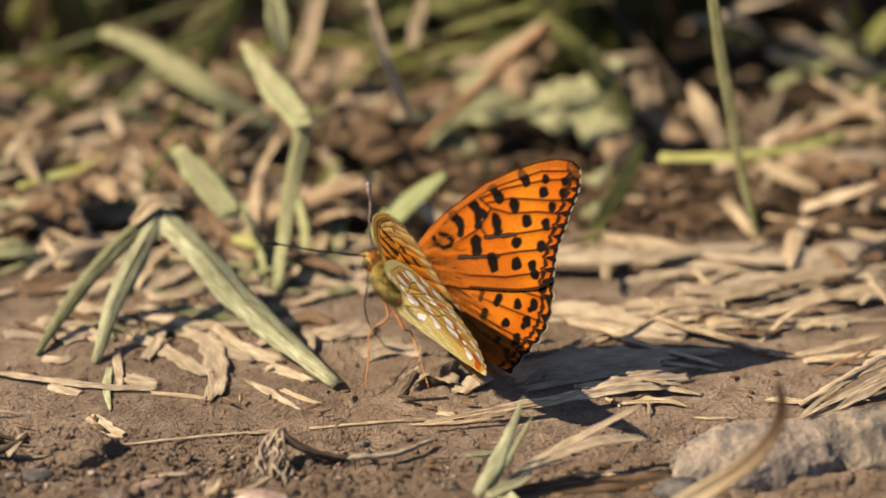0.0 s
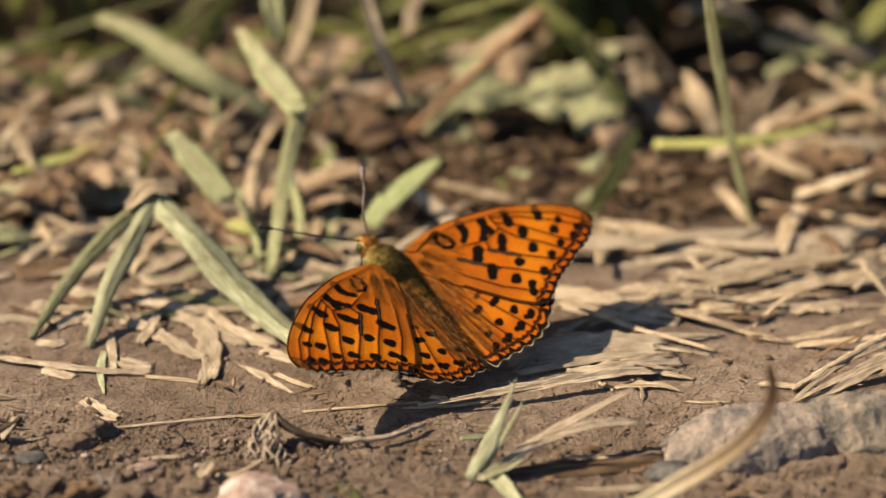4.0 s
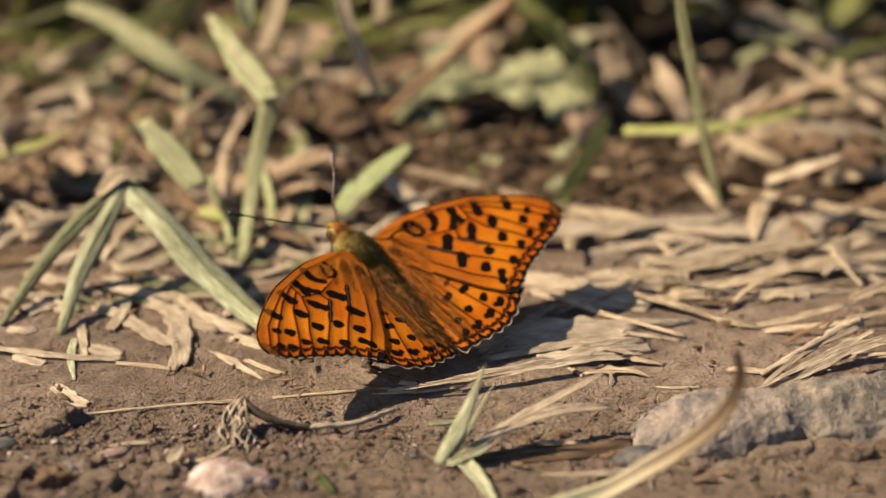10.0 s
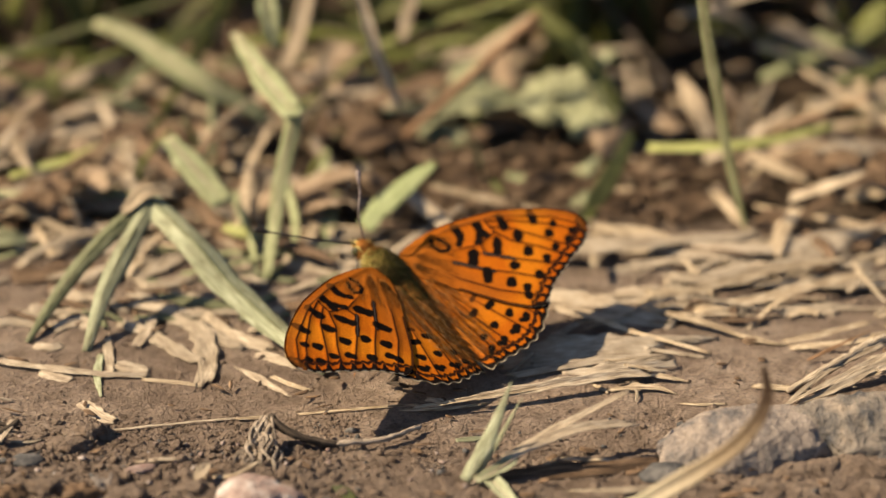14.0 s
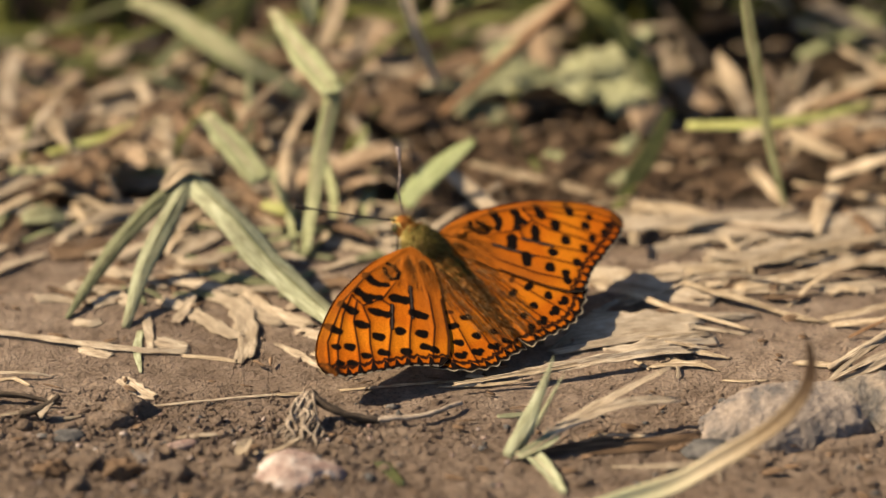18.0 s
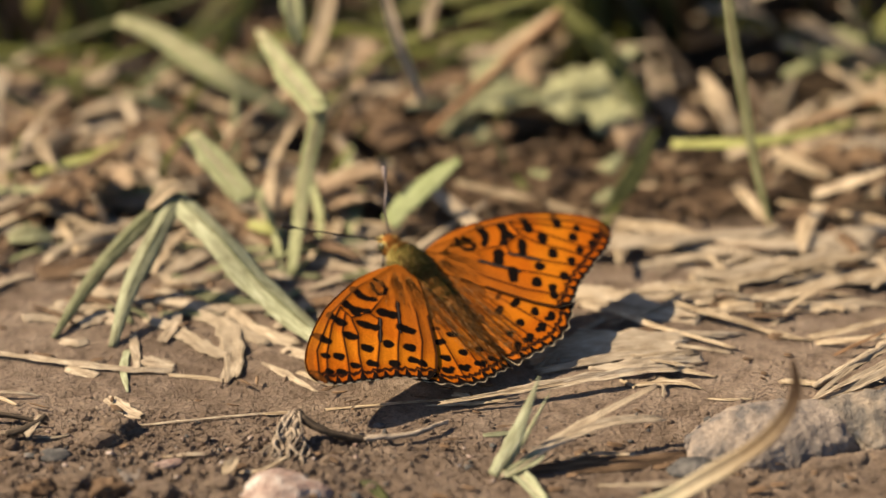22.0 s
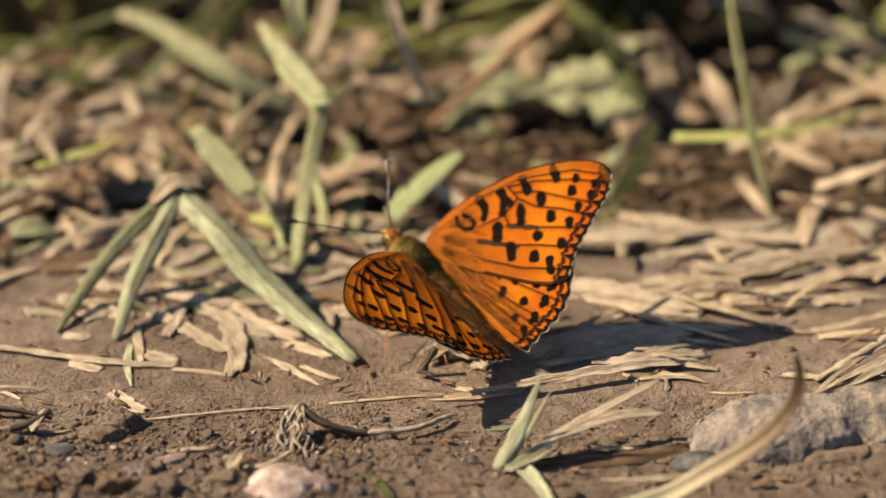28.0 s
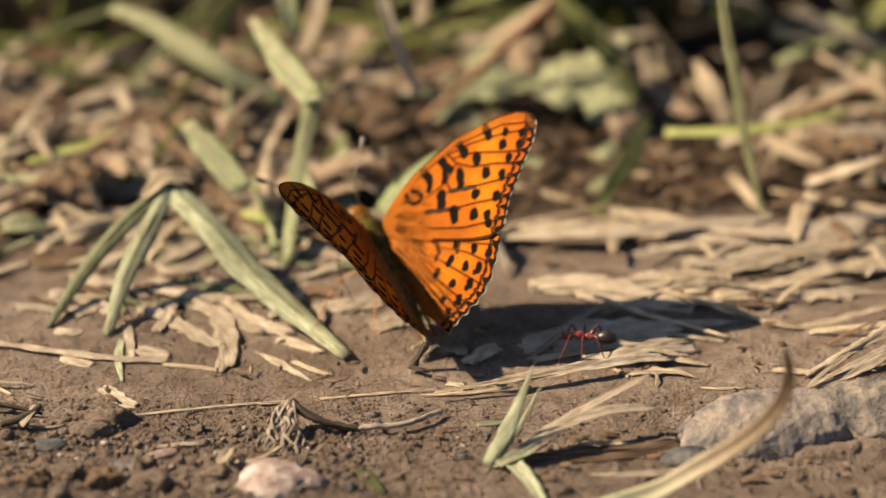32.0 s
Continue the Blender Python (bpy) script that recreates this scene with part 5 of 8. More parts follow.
FORE_EDGE = [(-0.5, 2.6), (-0.1, 6.1), (-0.3, 9.9), (-1.2, 13.4), (-2.5, 17.3), (-4.4, 20.7), (-6.6, 23.8), (-8.6, 25.8),
             (-10.6, 26.8), (-12.2, 26.6), (-13.6, 25.1), (-14.5, 23.3), (-15.1, 21.3), (-15.9, 19.5), (-16.5, 17.6),
             (-17.3, 15.8), (-18.3, 14.3), (-19.1, 12.9), (-18.2, 10.8), (-16.1, 8.9), (-13.7, 7.3), (-10.3, 5.2),
             (-6.9, 3.2), (-4.1, 1.9), (-2.0, 1.5)]
HIND_EDGE = [(-1.6, 2.6), (-2.6, 6.0), (-6.4, 11.0), (-11.0, 13.8), (-16.0, 14.4), (-18.6, 13.9), (-20.1, 12.2),
             (-21.5, 10.3), (-22.3, 8.6), (-22.7, 6.9), (-22.7, 5.4), (-22.6, 3.9), (-22.5, 2.4), (-22.5, 1.0),
             (-21.9, 0.4), (-18.0, -0.4), (-13.0, -1.0), (-8.0, -1.6), (-4.0, -1.6), (-2.0, 0.0)]
FORE_VEINS = [[(-0.6, 4.0), (-1.6, 11.0), (-3.6, 17.0), (-8.0, 23.2), (-11.8, 25.9)],
              [(-3.4, 15.3), (-5.4, 18.4), (-9.2, 22.5), (-13.2, 25.6)],
              [(-4.6, 15.4), (-7.0, 17.9), (-11.0, 20.4), (-14.6, 22.9)],
              [(-5.6, 15.2), (-8.2, 16.2), (-11.2, 18.6), (-15.2, 21.0)],
              [(-5.9, 12.4), (-7.7, 11.9), (-10.8, 14.6), (-15.8, 19.5)],
              [(-2.5, 5.5), (-6.9, 8.0), (-10.4, 10.7), (-12.6, 12.9), (-16.9, 16.6)],
              [(-2.5, 3.6), (-9.0, 6.4), (-13.5, 9.3), (-18.5, 14.0)],
              [(-1.8, 4.6), (-4.6, 8.6), (-6.0, 12.0), (-5.6, 15.2), (-3.4, 15.3)]]
HIND_VEINS = [[(-5.0, 3.0), (-12.0, 8.4), (-19.0, 13.6)], [(-11.0, 6.6), (-15.5, 9.4), (-20.8, 11.4)],
              [(-11.0, 5.2), (-16.0, 6.7), (-22.3, 8.6)], [(-10.0, 3.6), (-16.0, 4.0), (-22.7, 5.3)],
              [(-8.0, 2.4), (-15.0, 2.2), (-22.5, 2.6)]]
FORE_MARKS = [(-1.7, 11.3, -2.7, 11.3, 0.52), (-2.7, 11.3, -3.7, 10.8, 0.50), (-3.7, 10.8, -4.4, 9.9, 0.36), (-3.2, 14.1, -4.4, 13.8, 0.55),
              (-4.4, 13.8, -5.6, 12.4, 0.46), (-4.4, 14.0, -5.4, 13.9, 0.50), (-3.9, 17.4, -4.9, 17.2, 0.50),
              (-4.9, 17.2, -5.8, 16.8, 0.55), (-5.8, 21.4, -7.3, 20.8, 0.50), (-7.6, 17.7, -8.4, 17.1, 0.58),
              (-6.9, 14.6, -8.4, 13.4, 0.55), (-6.6, 10.7, -7.7, 9.7, 0.66), (-10.0, 10.2, -11.2, 9.3, 0.56),
              (-9.1, 22.8, -9.2, 22.7, 0.48), (-10.0, 21.3, -10.2, 21.1, 0.55), (-10.7, 16.9, -10.9, 16.7, 0.62),
              (-11.5, 13.8, -11.7, 13.6, 0.60), (-13.3, 11.7, -13.6, 11.4, 0.60), (-11.5, 24.1, -11.8, 23.8, 0.35),
              (-12.3, 22.8, -12.6, 22.4, 0.42)]
FORE_MARKS_2 = [(-12.3, 20.5, -12.7, 20.1, 0.42), (-13.1, 18.2, -13.6, 17.8, 0.46), (-14.5, 15.6, -15.0, 15.2, 0.48),
                (-15.3, 12.8, -15.7, 12.4, 0.44), (-16.3, 12.1, -16.8, 11.8, 0.42), (-15.7, 12.4, -16.3, 12.1, 0.3)]
HIND_MARKS = [(-16.9, 8.2, -17.1, 8.0, 0.50), (-17.2, 5.3, -17.4, 5.1, 0.46), (-16.0, 10.6, -16.3, 10.4, 0.45),
              (-14.2, 7.3, -14.6, 6.4, 0.40), (-13.0, 9.4, -13.3, 8.8, 0.38), (-14.0, 4.6, -14.2, 4.0, 0.42),
              (-18.6, 9.7, -19.2, 9.2, 0.42), (-19.2, 9.2, -19.0, 8.6, 0.34), (-19.4, 7.3, -19.9, 6.9, 0.42),
              (-19.9, 6.9, -19.6, 6.3, 0.34), (-19.9, 4.7, -20.3, 4.3, 0.42), (-20.3, 4.3, -20.0, 3.8, 0.34),
              (-20.0, 2.4, -20.4, 2.0, 0.40), (-18.2, 12.0, -18.6, 11.6, 0.42), (-17.9, 2.9, -18.1, 2.6, 0.36)]
SILVER = [(-5.97, 5.55, -6.52, 5.42, 0.8), (-9.5, 10.51, -10.09, 10.9, 0.81), (-7.77, 8.83, -8.26, 8.65, 0.38), (-5.38, 2.27, -5.15, 2.76, 0.36),
          (-6.57, 1.71, -7.45, 2.05, 0.75), (-11.64, 9.61, -12.05, 9.79, 0.86), (-12.73, 7.99, -13.46, 8.31, 0.66),
          (-15.2, 7.77, -15.38, 7.88, 0.32), (-9.83, 4.54, -10.28, 4.37, 0.52), (-10.79, 4.06, -11.22, 4.18, 0.78), (-8.56, 0.2, -9.54, 0.62, 0.29),
          (-11.35, 1.65, -12.36, 1.36, 0.46), (-15.94, 6.01, -16.25, 5.98, 0.88), (-16.0, 3.62, -16.19, 3.65, 1.09),
          (-18.39, 1.65, -19.16, 1.15, 0.45)]
SILVER_RIM = [(-13.33, 13.36, -13.77, 13.46, 0.76), (-16.0, 12.6, -16.24, 12.66, 0.76), (-18.08, 10.98, -18.27, 10.98, 0.82),
              (-19.44, 8.71, -19.83, 8.68, 0.72), (-21.43, 5.96, -21.25, 6.43, 0.57), (-21.85, 3.03, -21.64, 3.84, 0.54)]
OCELLI = [(-12.27, 12.36, -12.27, 12.73, 0.49), (-13.64, 10.73, -13.61, 11.11, 0.45), (-14.99, 9.53, -15.09, 9.6, 0.88),
          (-15.31, 11.69, -15.1, 12.17, 0.32), (-17.24, 10.18, -17.12, 10.7, 0.4), (-17.8, 6.18, -17.91, 6.3, 0.71),
          (-18.2, 3.7, -18.29, 3.86, 0.86), (-20.79, 0.87, -20.39, 2.07, 0.53)]
PUPIL = [(-15.12, 9.56, -15.24, 9.65, 0.14), (-18.26, 6.21, -18.45, 6.42, 0.19), (-18.57, 3.73, -18.73, 3.91, 0.24)]
RUSSET = [(-6.9, 7.16, -7.55, 7.56, 1.09), (-8.55, 3.33, -8.98, 3.18, 1.11), (-5.4, 1.54, -5.7, 1.73, 0.37)]
OCHRE = [(-8.49, 6.33, -10.31, 7.45, 0.62)]
FORE_UNDER_MARKS = [(-3.93, 15.18, -5.71, 15.1, 0.47), (-2.72, 12.06, -4.11, 11.92, 0.5), (-4.47, 11.68, -5.11, 11.55, 0.8),
                    (-2.06, 8.98, -2.94, 8.74, 0.52), (-3.18, 8.6, -4.42, 8.26, 0.3), (-1.58, 5.95, -3.93, 6.59, 0.21),
                    (-8.17, 15.88, -8.08, 16.09, 0.69), (-7.33, 12.72, -7.9, 12.33, 0.73), (-11.01, 15.45, -10.82, 16.13, 0.64),
                    (-7.85, 20.46, -7.73, 21.03, 0.25)]
TAWNY = [(-8.44, 21.2, -9.21, 21.84, 0.48), (-9.74, 19.91, -9.77, 19.95, 0.81), (-12.02, 19.42, -12.44, 19.6, 0.48),
         (-13.44, 17.17, -13.99, 17.05, 0.52), (-8.62, 23.09, -9.12, 23.43, 0.45), (-6.28, 18.8, -6.04, 19.1, 0.52)]
HIND_LOOPS = [[(-5.54, -0.19), (-8.05, 1.06), (-11.53, 2.7), (-13.17, 4.34), (-14.71, 6.27), (-16.55, 7.24), (-19.15, 7.72), (-21.76, 8.11)],
              [(-5.74, 1.64), (-7.09, 4.25), (-8.63, 7.62), (-10.47, 9.84), (-13.55, 12.45), (-16.74, 14.19)],
              [(-7.28, 3.67), (-9.21, 5.6), (-11.43, 7.82), (-14.33, 10.04), (-17.22, 11.87), (-19.34, 12.74)],
              [(-11.91, 6.18), (-14.23, 7.82), (-16.64, 9.07), (-18.67, 9.36), (-21.18, 10.13)], [(-5.54, -0.19), (-4.68, 2.22), (-4.29, 3.86)],
              [(-12.4, 3.38), (-15.97, 2.12), (-19.73, 1.16)], [(-14.71, 6.27), (-17.8, 5.31), (-21.56, 4.34)]]
FORE_UNDER_VEINS = [[(-5.25, 10.05), (-6.73, 13.47), (-10.2, 16.58), (-15.34, 19.8)],
                    [(-3.17, 12.56), (-5.74, 16.18), (-10.1, 21.1), (-13.66, 23.52)],
                    [(-5.35, 10.85), (-7.52, 15.58), (-10.69, 19.3), (-14.75, 21.1)],
                    [(-5.54, 9.04), (-8.02, 11.96), (-11.98, 15.68), (-16.24, 17.89)], [(-4.75, 17.08), (-7.23, 20.7), (-12.18, 24.62)],
                    [(-12.28, 14.87), (-14.95, 15.88), (-16.73, 16.68)]]


def blend(col, k, c):
    return col * (1 - k[:, None]) + np.array(c)[None, :] * k[:, None]


def speckle(u, v, f=2.0):
    return 0.5 + 0.5 * np.sin(u * 3.1 * f + 1.7 * np.sin(v * 2.3 * f)) * np.sin(v * 2.7 * f + 1.3 * np.sin(u * 1.9 * f))


FORE_ENDS = (-18.4, -16.8, -15.3, -13.8, -11.85, -10.2, -8.7, -7.2, -5.6, -4.1, -2.7)
HIND_ENDS = (0.0, 1.7, 3.5, 5.3, 7.1, 9.0, 11.2, 13.2, 15.0)


def margin(col, band, s, ends, depth):
    """Orange lunules between the vein ends, framed in black, with a dark crescent inside each."""
    q = np.interp(s, ends, range(len(ends)))
    tri = np.abs(q - np.floor(q) - 0.5) * 2
    wob = 0.08 * np.sin(s * 7.3) + 0.06 * np.sin(s * 3.1 + 1)
    arc = np.abs(band - depth - wob - 0.42 * tri ** 2)
    col = blend(col, 0.95 * (1 - smooth(0.24, 0.44, arc + 0.12 * tri)), (0.010, 0.006, 0.005))
    return blend(col, 1 - smooth(0.0, 0.22, band - 0.46 - 1.05 * smooth(0.35, 1.0, tri) * depth / 1.5 - wob), (0.009, 0.006, 0.005))


ORANGE, GLOW, RUST_SCALE, INK = (0.49, 0.128, 0.007), (0.59, 0.195, 0.010), (0.36, 0.066, 0.004), (0.007, 0.005, 0.004)


def fore_upper(u, v, rim):
    col = np.zeros((len(u), 3)) + np.array(ORANGE)
    root = np.hypot(u + 2, v - 3)
    col = blend(col, 0.30 * speckle(u, v, 0.5), RUST_SCALE)
    # a lighter band between the two rows of bars and spots
    out = (v - 0.9 * (u + 10)) / 1.35
    col = blend(col, 0.75 * smooth(9.5, 12.5, out + 1.0 * np.sin(v)) * (1 - smooth(14.0, 17, out)), GLOW)
    col = blend(col, 0.6 * (1 - smooth(0.8, 3.6, line_dist(u, v, FORE_EDGE[9:18]))), RUST_SCALE)
    ray = np.arctan2(u + 2, v - 3)
    grain = 0.80 + 0.20 * np.sin(ray * 41 + 0.7 * np.sin(root)) * np.sin(ray * 23 + root * 0.8)
    col = blend(col, 0.88 * grain * (1 - smooth(2.5, 10.5, root + 0.8 * np.sin(ray * 9))), (0.28, 0.092, 0.013))
    inner = line_dist(u, v, [(-3, 2.2), (-10, 5.6), (-16, 9.3)])
    col = blend(col, 0.75 * grain * (1 - smooth(0.8, 4.4, inner)) * (1 - smooth(11, 18, root)), (0.27, 0.085, 0.013))
    for vein in FORE_VEINS:
        d = line_dist(u, v, vein)
        col = blend(col, 0.35 * (1 - smooth(0.10, 0.50, d)) * smooth(4, 9, root), (0.22, 0.045, 0.004))
        col = blend(col, 0.92 * (1 - smooth(0.07, 0.22, d)) * smooth(4, 9, root), (0.030, 0.011, 0.005))
    # the two swollen scent brands along the veins
    for a, b in (((-7.5, 11.7), (-10.7, 14.4)), ((-6.3, 7.5), (-10.7, 10.8))):
        d = seg_dist(u, v, a, b)
        col = blend(col, 0.97 * (1 - smooth(0.22, 0.44, d + 0.05 * np.sin(u * 4))), (0.012, 0.008, 0.007))
        col = blend(col, 0.6 * (1 - smooth(0.05, 0.16, d)), (0.085, 0.070, 0.060))
    loop = line_dist(u, v, [(-1.5, 7.4), (-2.3, 6.9), (-3.6, 7.2), (-4.2, 8.0), (-3.9, 8.7), (-2.8, 8.7), (-1.9, 8.3)])
    k = np.maximum(spots(u, v, FORE_MARKS), spots(u, v, FORE_MARKS_2))
    k = np.maximum(k, 1 - smooth(0.22, 0.42, loop))
    col = blend(col, k, INK)
    band = line_dist(u, v, FORE_EDGE[9:18])
    col = margin(col, band, -0.45 * u - 0.89 * v, FORE_ENDS, 1.45)
    col = blend(col, 0.9 * (1 - smooth(0.7, 1.7, np.hypot(u + 12.5, v - 25.8))), (0.012, 0.007, 0.005))
    col = blend(col, 0.9 * (1 - smooth(0.20, 0.46, line_dist(u, v, FORE_EDGE[17:22]))), (0.012, 0.008, 0.006))
    costa = line_dist(u, v, FORE_EDGE[1:10])
    col = blend(col, 0.55 * (1 - smooth(0.25, 0.65, np.abs(costa - 0.75))) * smooth(3, 9, root), (0.19, 0.065, 0.012))
    col = blend(col, 0.9 * (1 - smooth(0.14, 0.32, costa)) * smooth(3, 9, root), (0.015, 0.008, 0.005))
    pale = (1 - smooth(0.08, 0.20, band)) * (np.sin((u + 1.6 * v) * 2.6) > -0.15)
    return blend(col, 0.5 * pale, (0.55, 0.48, 0.40))


def hind_upper(u, v, rim):
    col = np.zeros((len(u), 3)) + np.array(ORANGE)
    col = blend(col, 0.30 * speckle(u, v, 0.5), RUST_SCALE)
    col = blend(col, 0.6 * smooth(-18.6, -17.0, u) * (1 - smooth(-14.5, -13.0, u)), GLOW)
    base = smooth(-15.2, -10.2, u + 0.25 * np.maximum(v - 3, 0) + 0.5 * np.sin(v * 2.6))
    anal = 1 - smooth(0.8, 3.2, v)
    streak = 0.74 + 0.26 * np.sin(v * 5.2 + 0.35 * u + np.sin(u * 0.9)) * np.sin(v * 2.1 - u * 0.5)
    col = blend(col, 0.92 * streak * np.maximum(base, anal * 0.9 * smooth(-23, -18, u)), (0.385, 0.125, 0.018))
    for vein in HIND_VEINS:
        d = line_dist(u, v, vein)
        col = blend(col, 0.35 * (1 - smooth(0.10, 0.50, d)) * (1 - base * 0.7), (0.22, 0.045, 0.004))
        col = blend(col, 0.85 * (1 - smooth(0.06, 0.19, d)) * (1 - base * 0.5), (0.03, 0.011, 0.005))
    col = blend(col, spots(u, v, HIND_MARKS), INK)
    arc = np.minimum(line_dist(u, v, [(-9.3, 6.6), (-10.6, 6.9), (-11.9, 6.4), (-12.4, 5.4)]), line_dist(u, v, [(-12.4, 9.6), (-13.6, 9.2), (-14.3, 8.4)]))
    col = blend(col, 0.8 * (1 - smooth(0.25, 0.48, arc)), (0.016, 0.009, 0.006))
    edge = line_dist(u, v, HIND_EDGE[5:15])
    rim_gap = (1 - rim) * 14 * smooth(-17.5, -19, u) + 3 * (1 - smooth(-17.5, -19, u))
    col = margin(col, edge, v, HIND_ENDS, 1.35)
    return blend(col, 0.75 * (1 - smooth(0.08, 0.22, rim_gap)) * (0.6 + 0.4 * np.sin(v * 2 * math.pi / 1.9)), (0.50, 0.42, 0.32))


def fore_under(u, v, rim):
    col = np.zeros((len(u), 3)) + np.array((0.58, 0.215, 0.020))
    col = blend(col, 0.5 * speckle(u, v, 0.5), (0.50, 0.165, 0.014))
    edge = line_dist(u, v, FORE_EDGE[8:19])
    tip = np.maximum(1 - smooth(1.8, 4.4, edge + 0.4 * np.sin(u * 2.1)), smooth(15, 20, v + 0.5 * (u + 7)))
    col = blend(col, 0.9 * tip, (0.55, 0.36, 0.115))
    col = blend(col, 0.6 * (1 - smooth(0.5, 1.5, np.abs(edge - 2.2 - 0.5 * np.sin(v * 1.3)))), (0.60, 0.42, 0.17))
    col = blend(col, 0.75 * spots(u, v, TAWNY, 0.35), (0.30, 0.105, 0.020))
    rays = FORE_UNDER_VEINS + FORE_VEINS[:2] + FORE_VEINS[6:7]
    for vein in rays:
        d = line_dist(u, v, vein)
        col = blend(col, 0.55 * (1 - smooth(0.12, 0.40, d)) * tip, (0.80, 0.66, 0.36))
        col = blend(col, 0.9 * (1 - smooth(0.07, 0.20, d)), (0.15, 0.070, 0.014))
    costa = line_dist(u, v, FORE_EDGE[0:9])
    col = blend(col, 0.9 * (1 - smooth(0.9, 1.5, costa)), (0.46, 0.32, 0.10))
    for d, k, c in ((0.35, 0.10, (0.20, 0.12, 0.035)), (0.85, 0.10, (0.20, 0.11, 0.03)), (1.35, 0.16, (0.14, 0.07, 0.018))):
        col = blend(col, 0.8 * (1 - smooth(k * 0.6, k * 1.5, np.abs(costa - d))), c)
    col = blend(col, 0.96 * spots(u, v, FORE_UNDER_MARKS), (0.022, 0.012, 0.006))
    col = blend(col, 0.7 * (1 - smooth(0.08, 0.18, np.abs(edge - 0.45))), (0.20, 0.11, 0.03))
    return blend(col, 0.85 * (1 - smooth(0.1, 0.32, edge)), (0.66, 0.56, 0.36))


def hind_under(u, v, rim):
    col = np.zeros((len(u), 3)) + np.array((0.40, 0.275, 0.082))
    col = blend(col, 0.6 * speckle(u, v, 0.55), (0.37, 0.25, 0.072))
    col = blend(col, 0.7 * smooth(0.3, 0.9, speckle(u + 3, v, 0.24)), (0.50, 0.29, 0.060))
    anal = 1 - smooth(-0.4, 1.6, v - 0.10 * (u + 12))
    col = blend(col, 0.85 * anal, (0.36, 0.335, 0.165))
    hair = np.abs(np.sin(v * 6.1 + 0.8 * u + 1.4 * np.sin(u * 0.7))) * np.abs(np.sin(v * 2.7 - 0.5 * u))
    col = blend(col, 0.5 * anal * smooth(0.35, 0.75, hair), (0.60, 0.56, 0.36))
    col = blend(col, 0.35 * anal * smooth(0.5, 0.9, speckle(u * 0.6, v * 1.5, 0.8)), (0.27, 0.25, 0.10))
    col = blend(col, 0.85 * spots(u, v, OCHRE, 0.4), (0.52, 0.24, 0.035))
    col = blend(col, 0.92 * spots(u, v, RUSSET, 0.4), (0.27, 0.105, 0.018))
    col = blend(col, 0.95 * spots(u, v, OCELLI, 0.2), (0.34, 0.060, 0.012))
    for vein in HIND_LOOPS:
        d = line_dist(u, v, vein)
        col = blend(col, 0.5 * (1 - smooth(0.15, 0.42, d)), (0.56, 0.46, 0.18))
        col = blend(col, 0.9 * (1 - smooth(0.07, 0.20, d)) * (1 - 0.4 * anal), (0.12, 0.078, 0.018))
    ring = spots(u, v, [(a, b, c, d, q + 0.13) for a, b, c, d, q in SILVER + SILVER_RIM])
    col = blend(col, 0.75 * ring, (0.14, 0.09, 0.03))
    col = blend(col, 0.97 * spots(u, v, SILVER + SILVER_RIM, 0.12), (0.64, 0.64, 0.66))
    col = blend(col, 0.9 * spots(u, v, PUPIL, 0.1), (0.85, 0.80, 0.76))
    costa = line_dist(u, v, HIND_EDGE[0:5])
    wide = 1.15 - 0.75 * smooth(-3, -13, u)
    col = blend(col, 0.9 * (1 - smooth(wide - 0.2, wide + 0.2, costa)), (0.42, 0.42, 0.21))
    col = blend(col, 0.6 * (1 - smooth(0.5, 1.6, np.hypot(u + 3.4, v - 3.0))), (0.66, 0.70, 0.62))
    col = blend(col, 0.6 * (1 - smooth(0.08, 0.2, np.abs(costa - wide - 0.15))), (0.2, 0.14, 0.04))
    edge = line_dist(u, v, HIND_EDGE[5:15])
    col = blend(col, 0.75 * (1 - smooth(0.06, 0.16, np.abs(edge - 0.55))), (0.24, 0.15, 0.04))
    return blend(col, 0.85 * (1 - smooth(0.10, 0.26, edge)), (0.52, 0.45, 0.32))


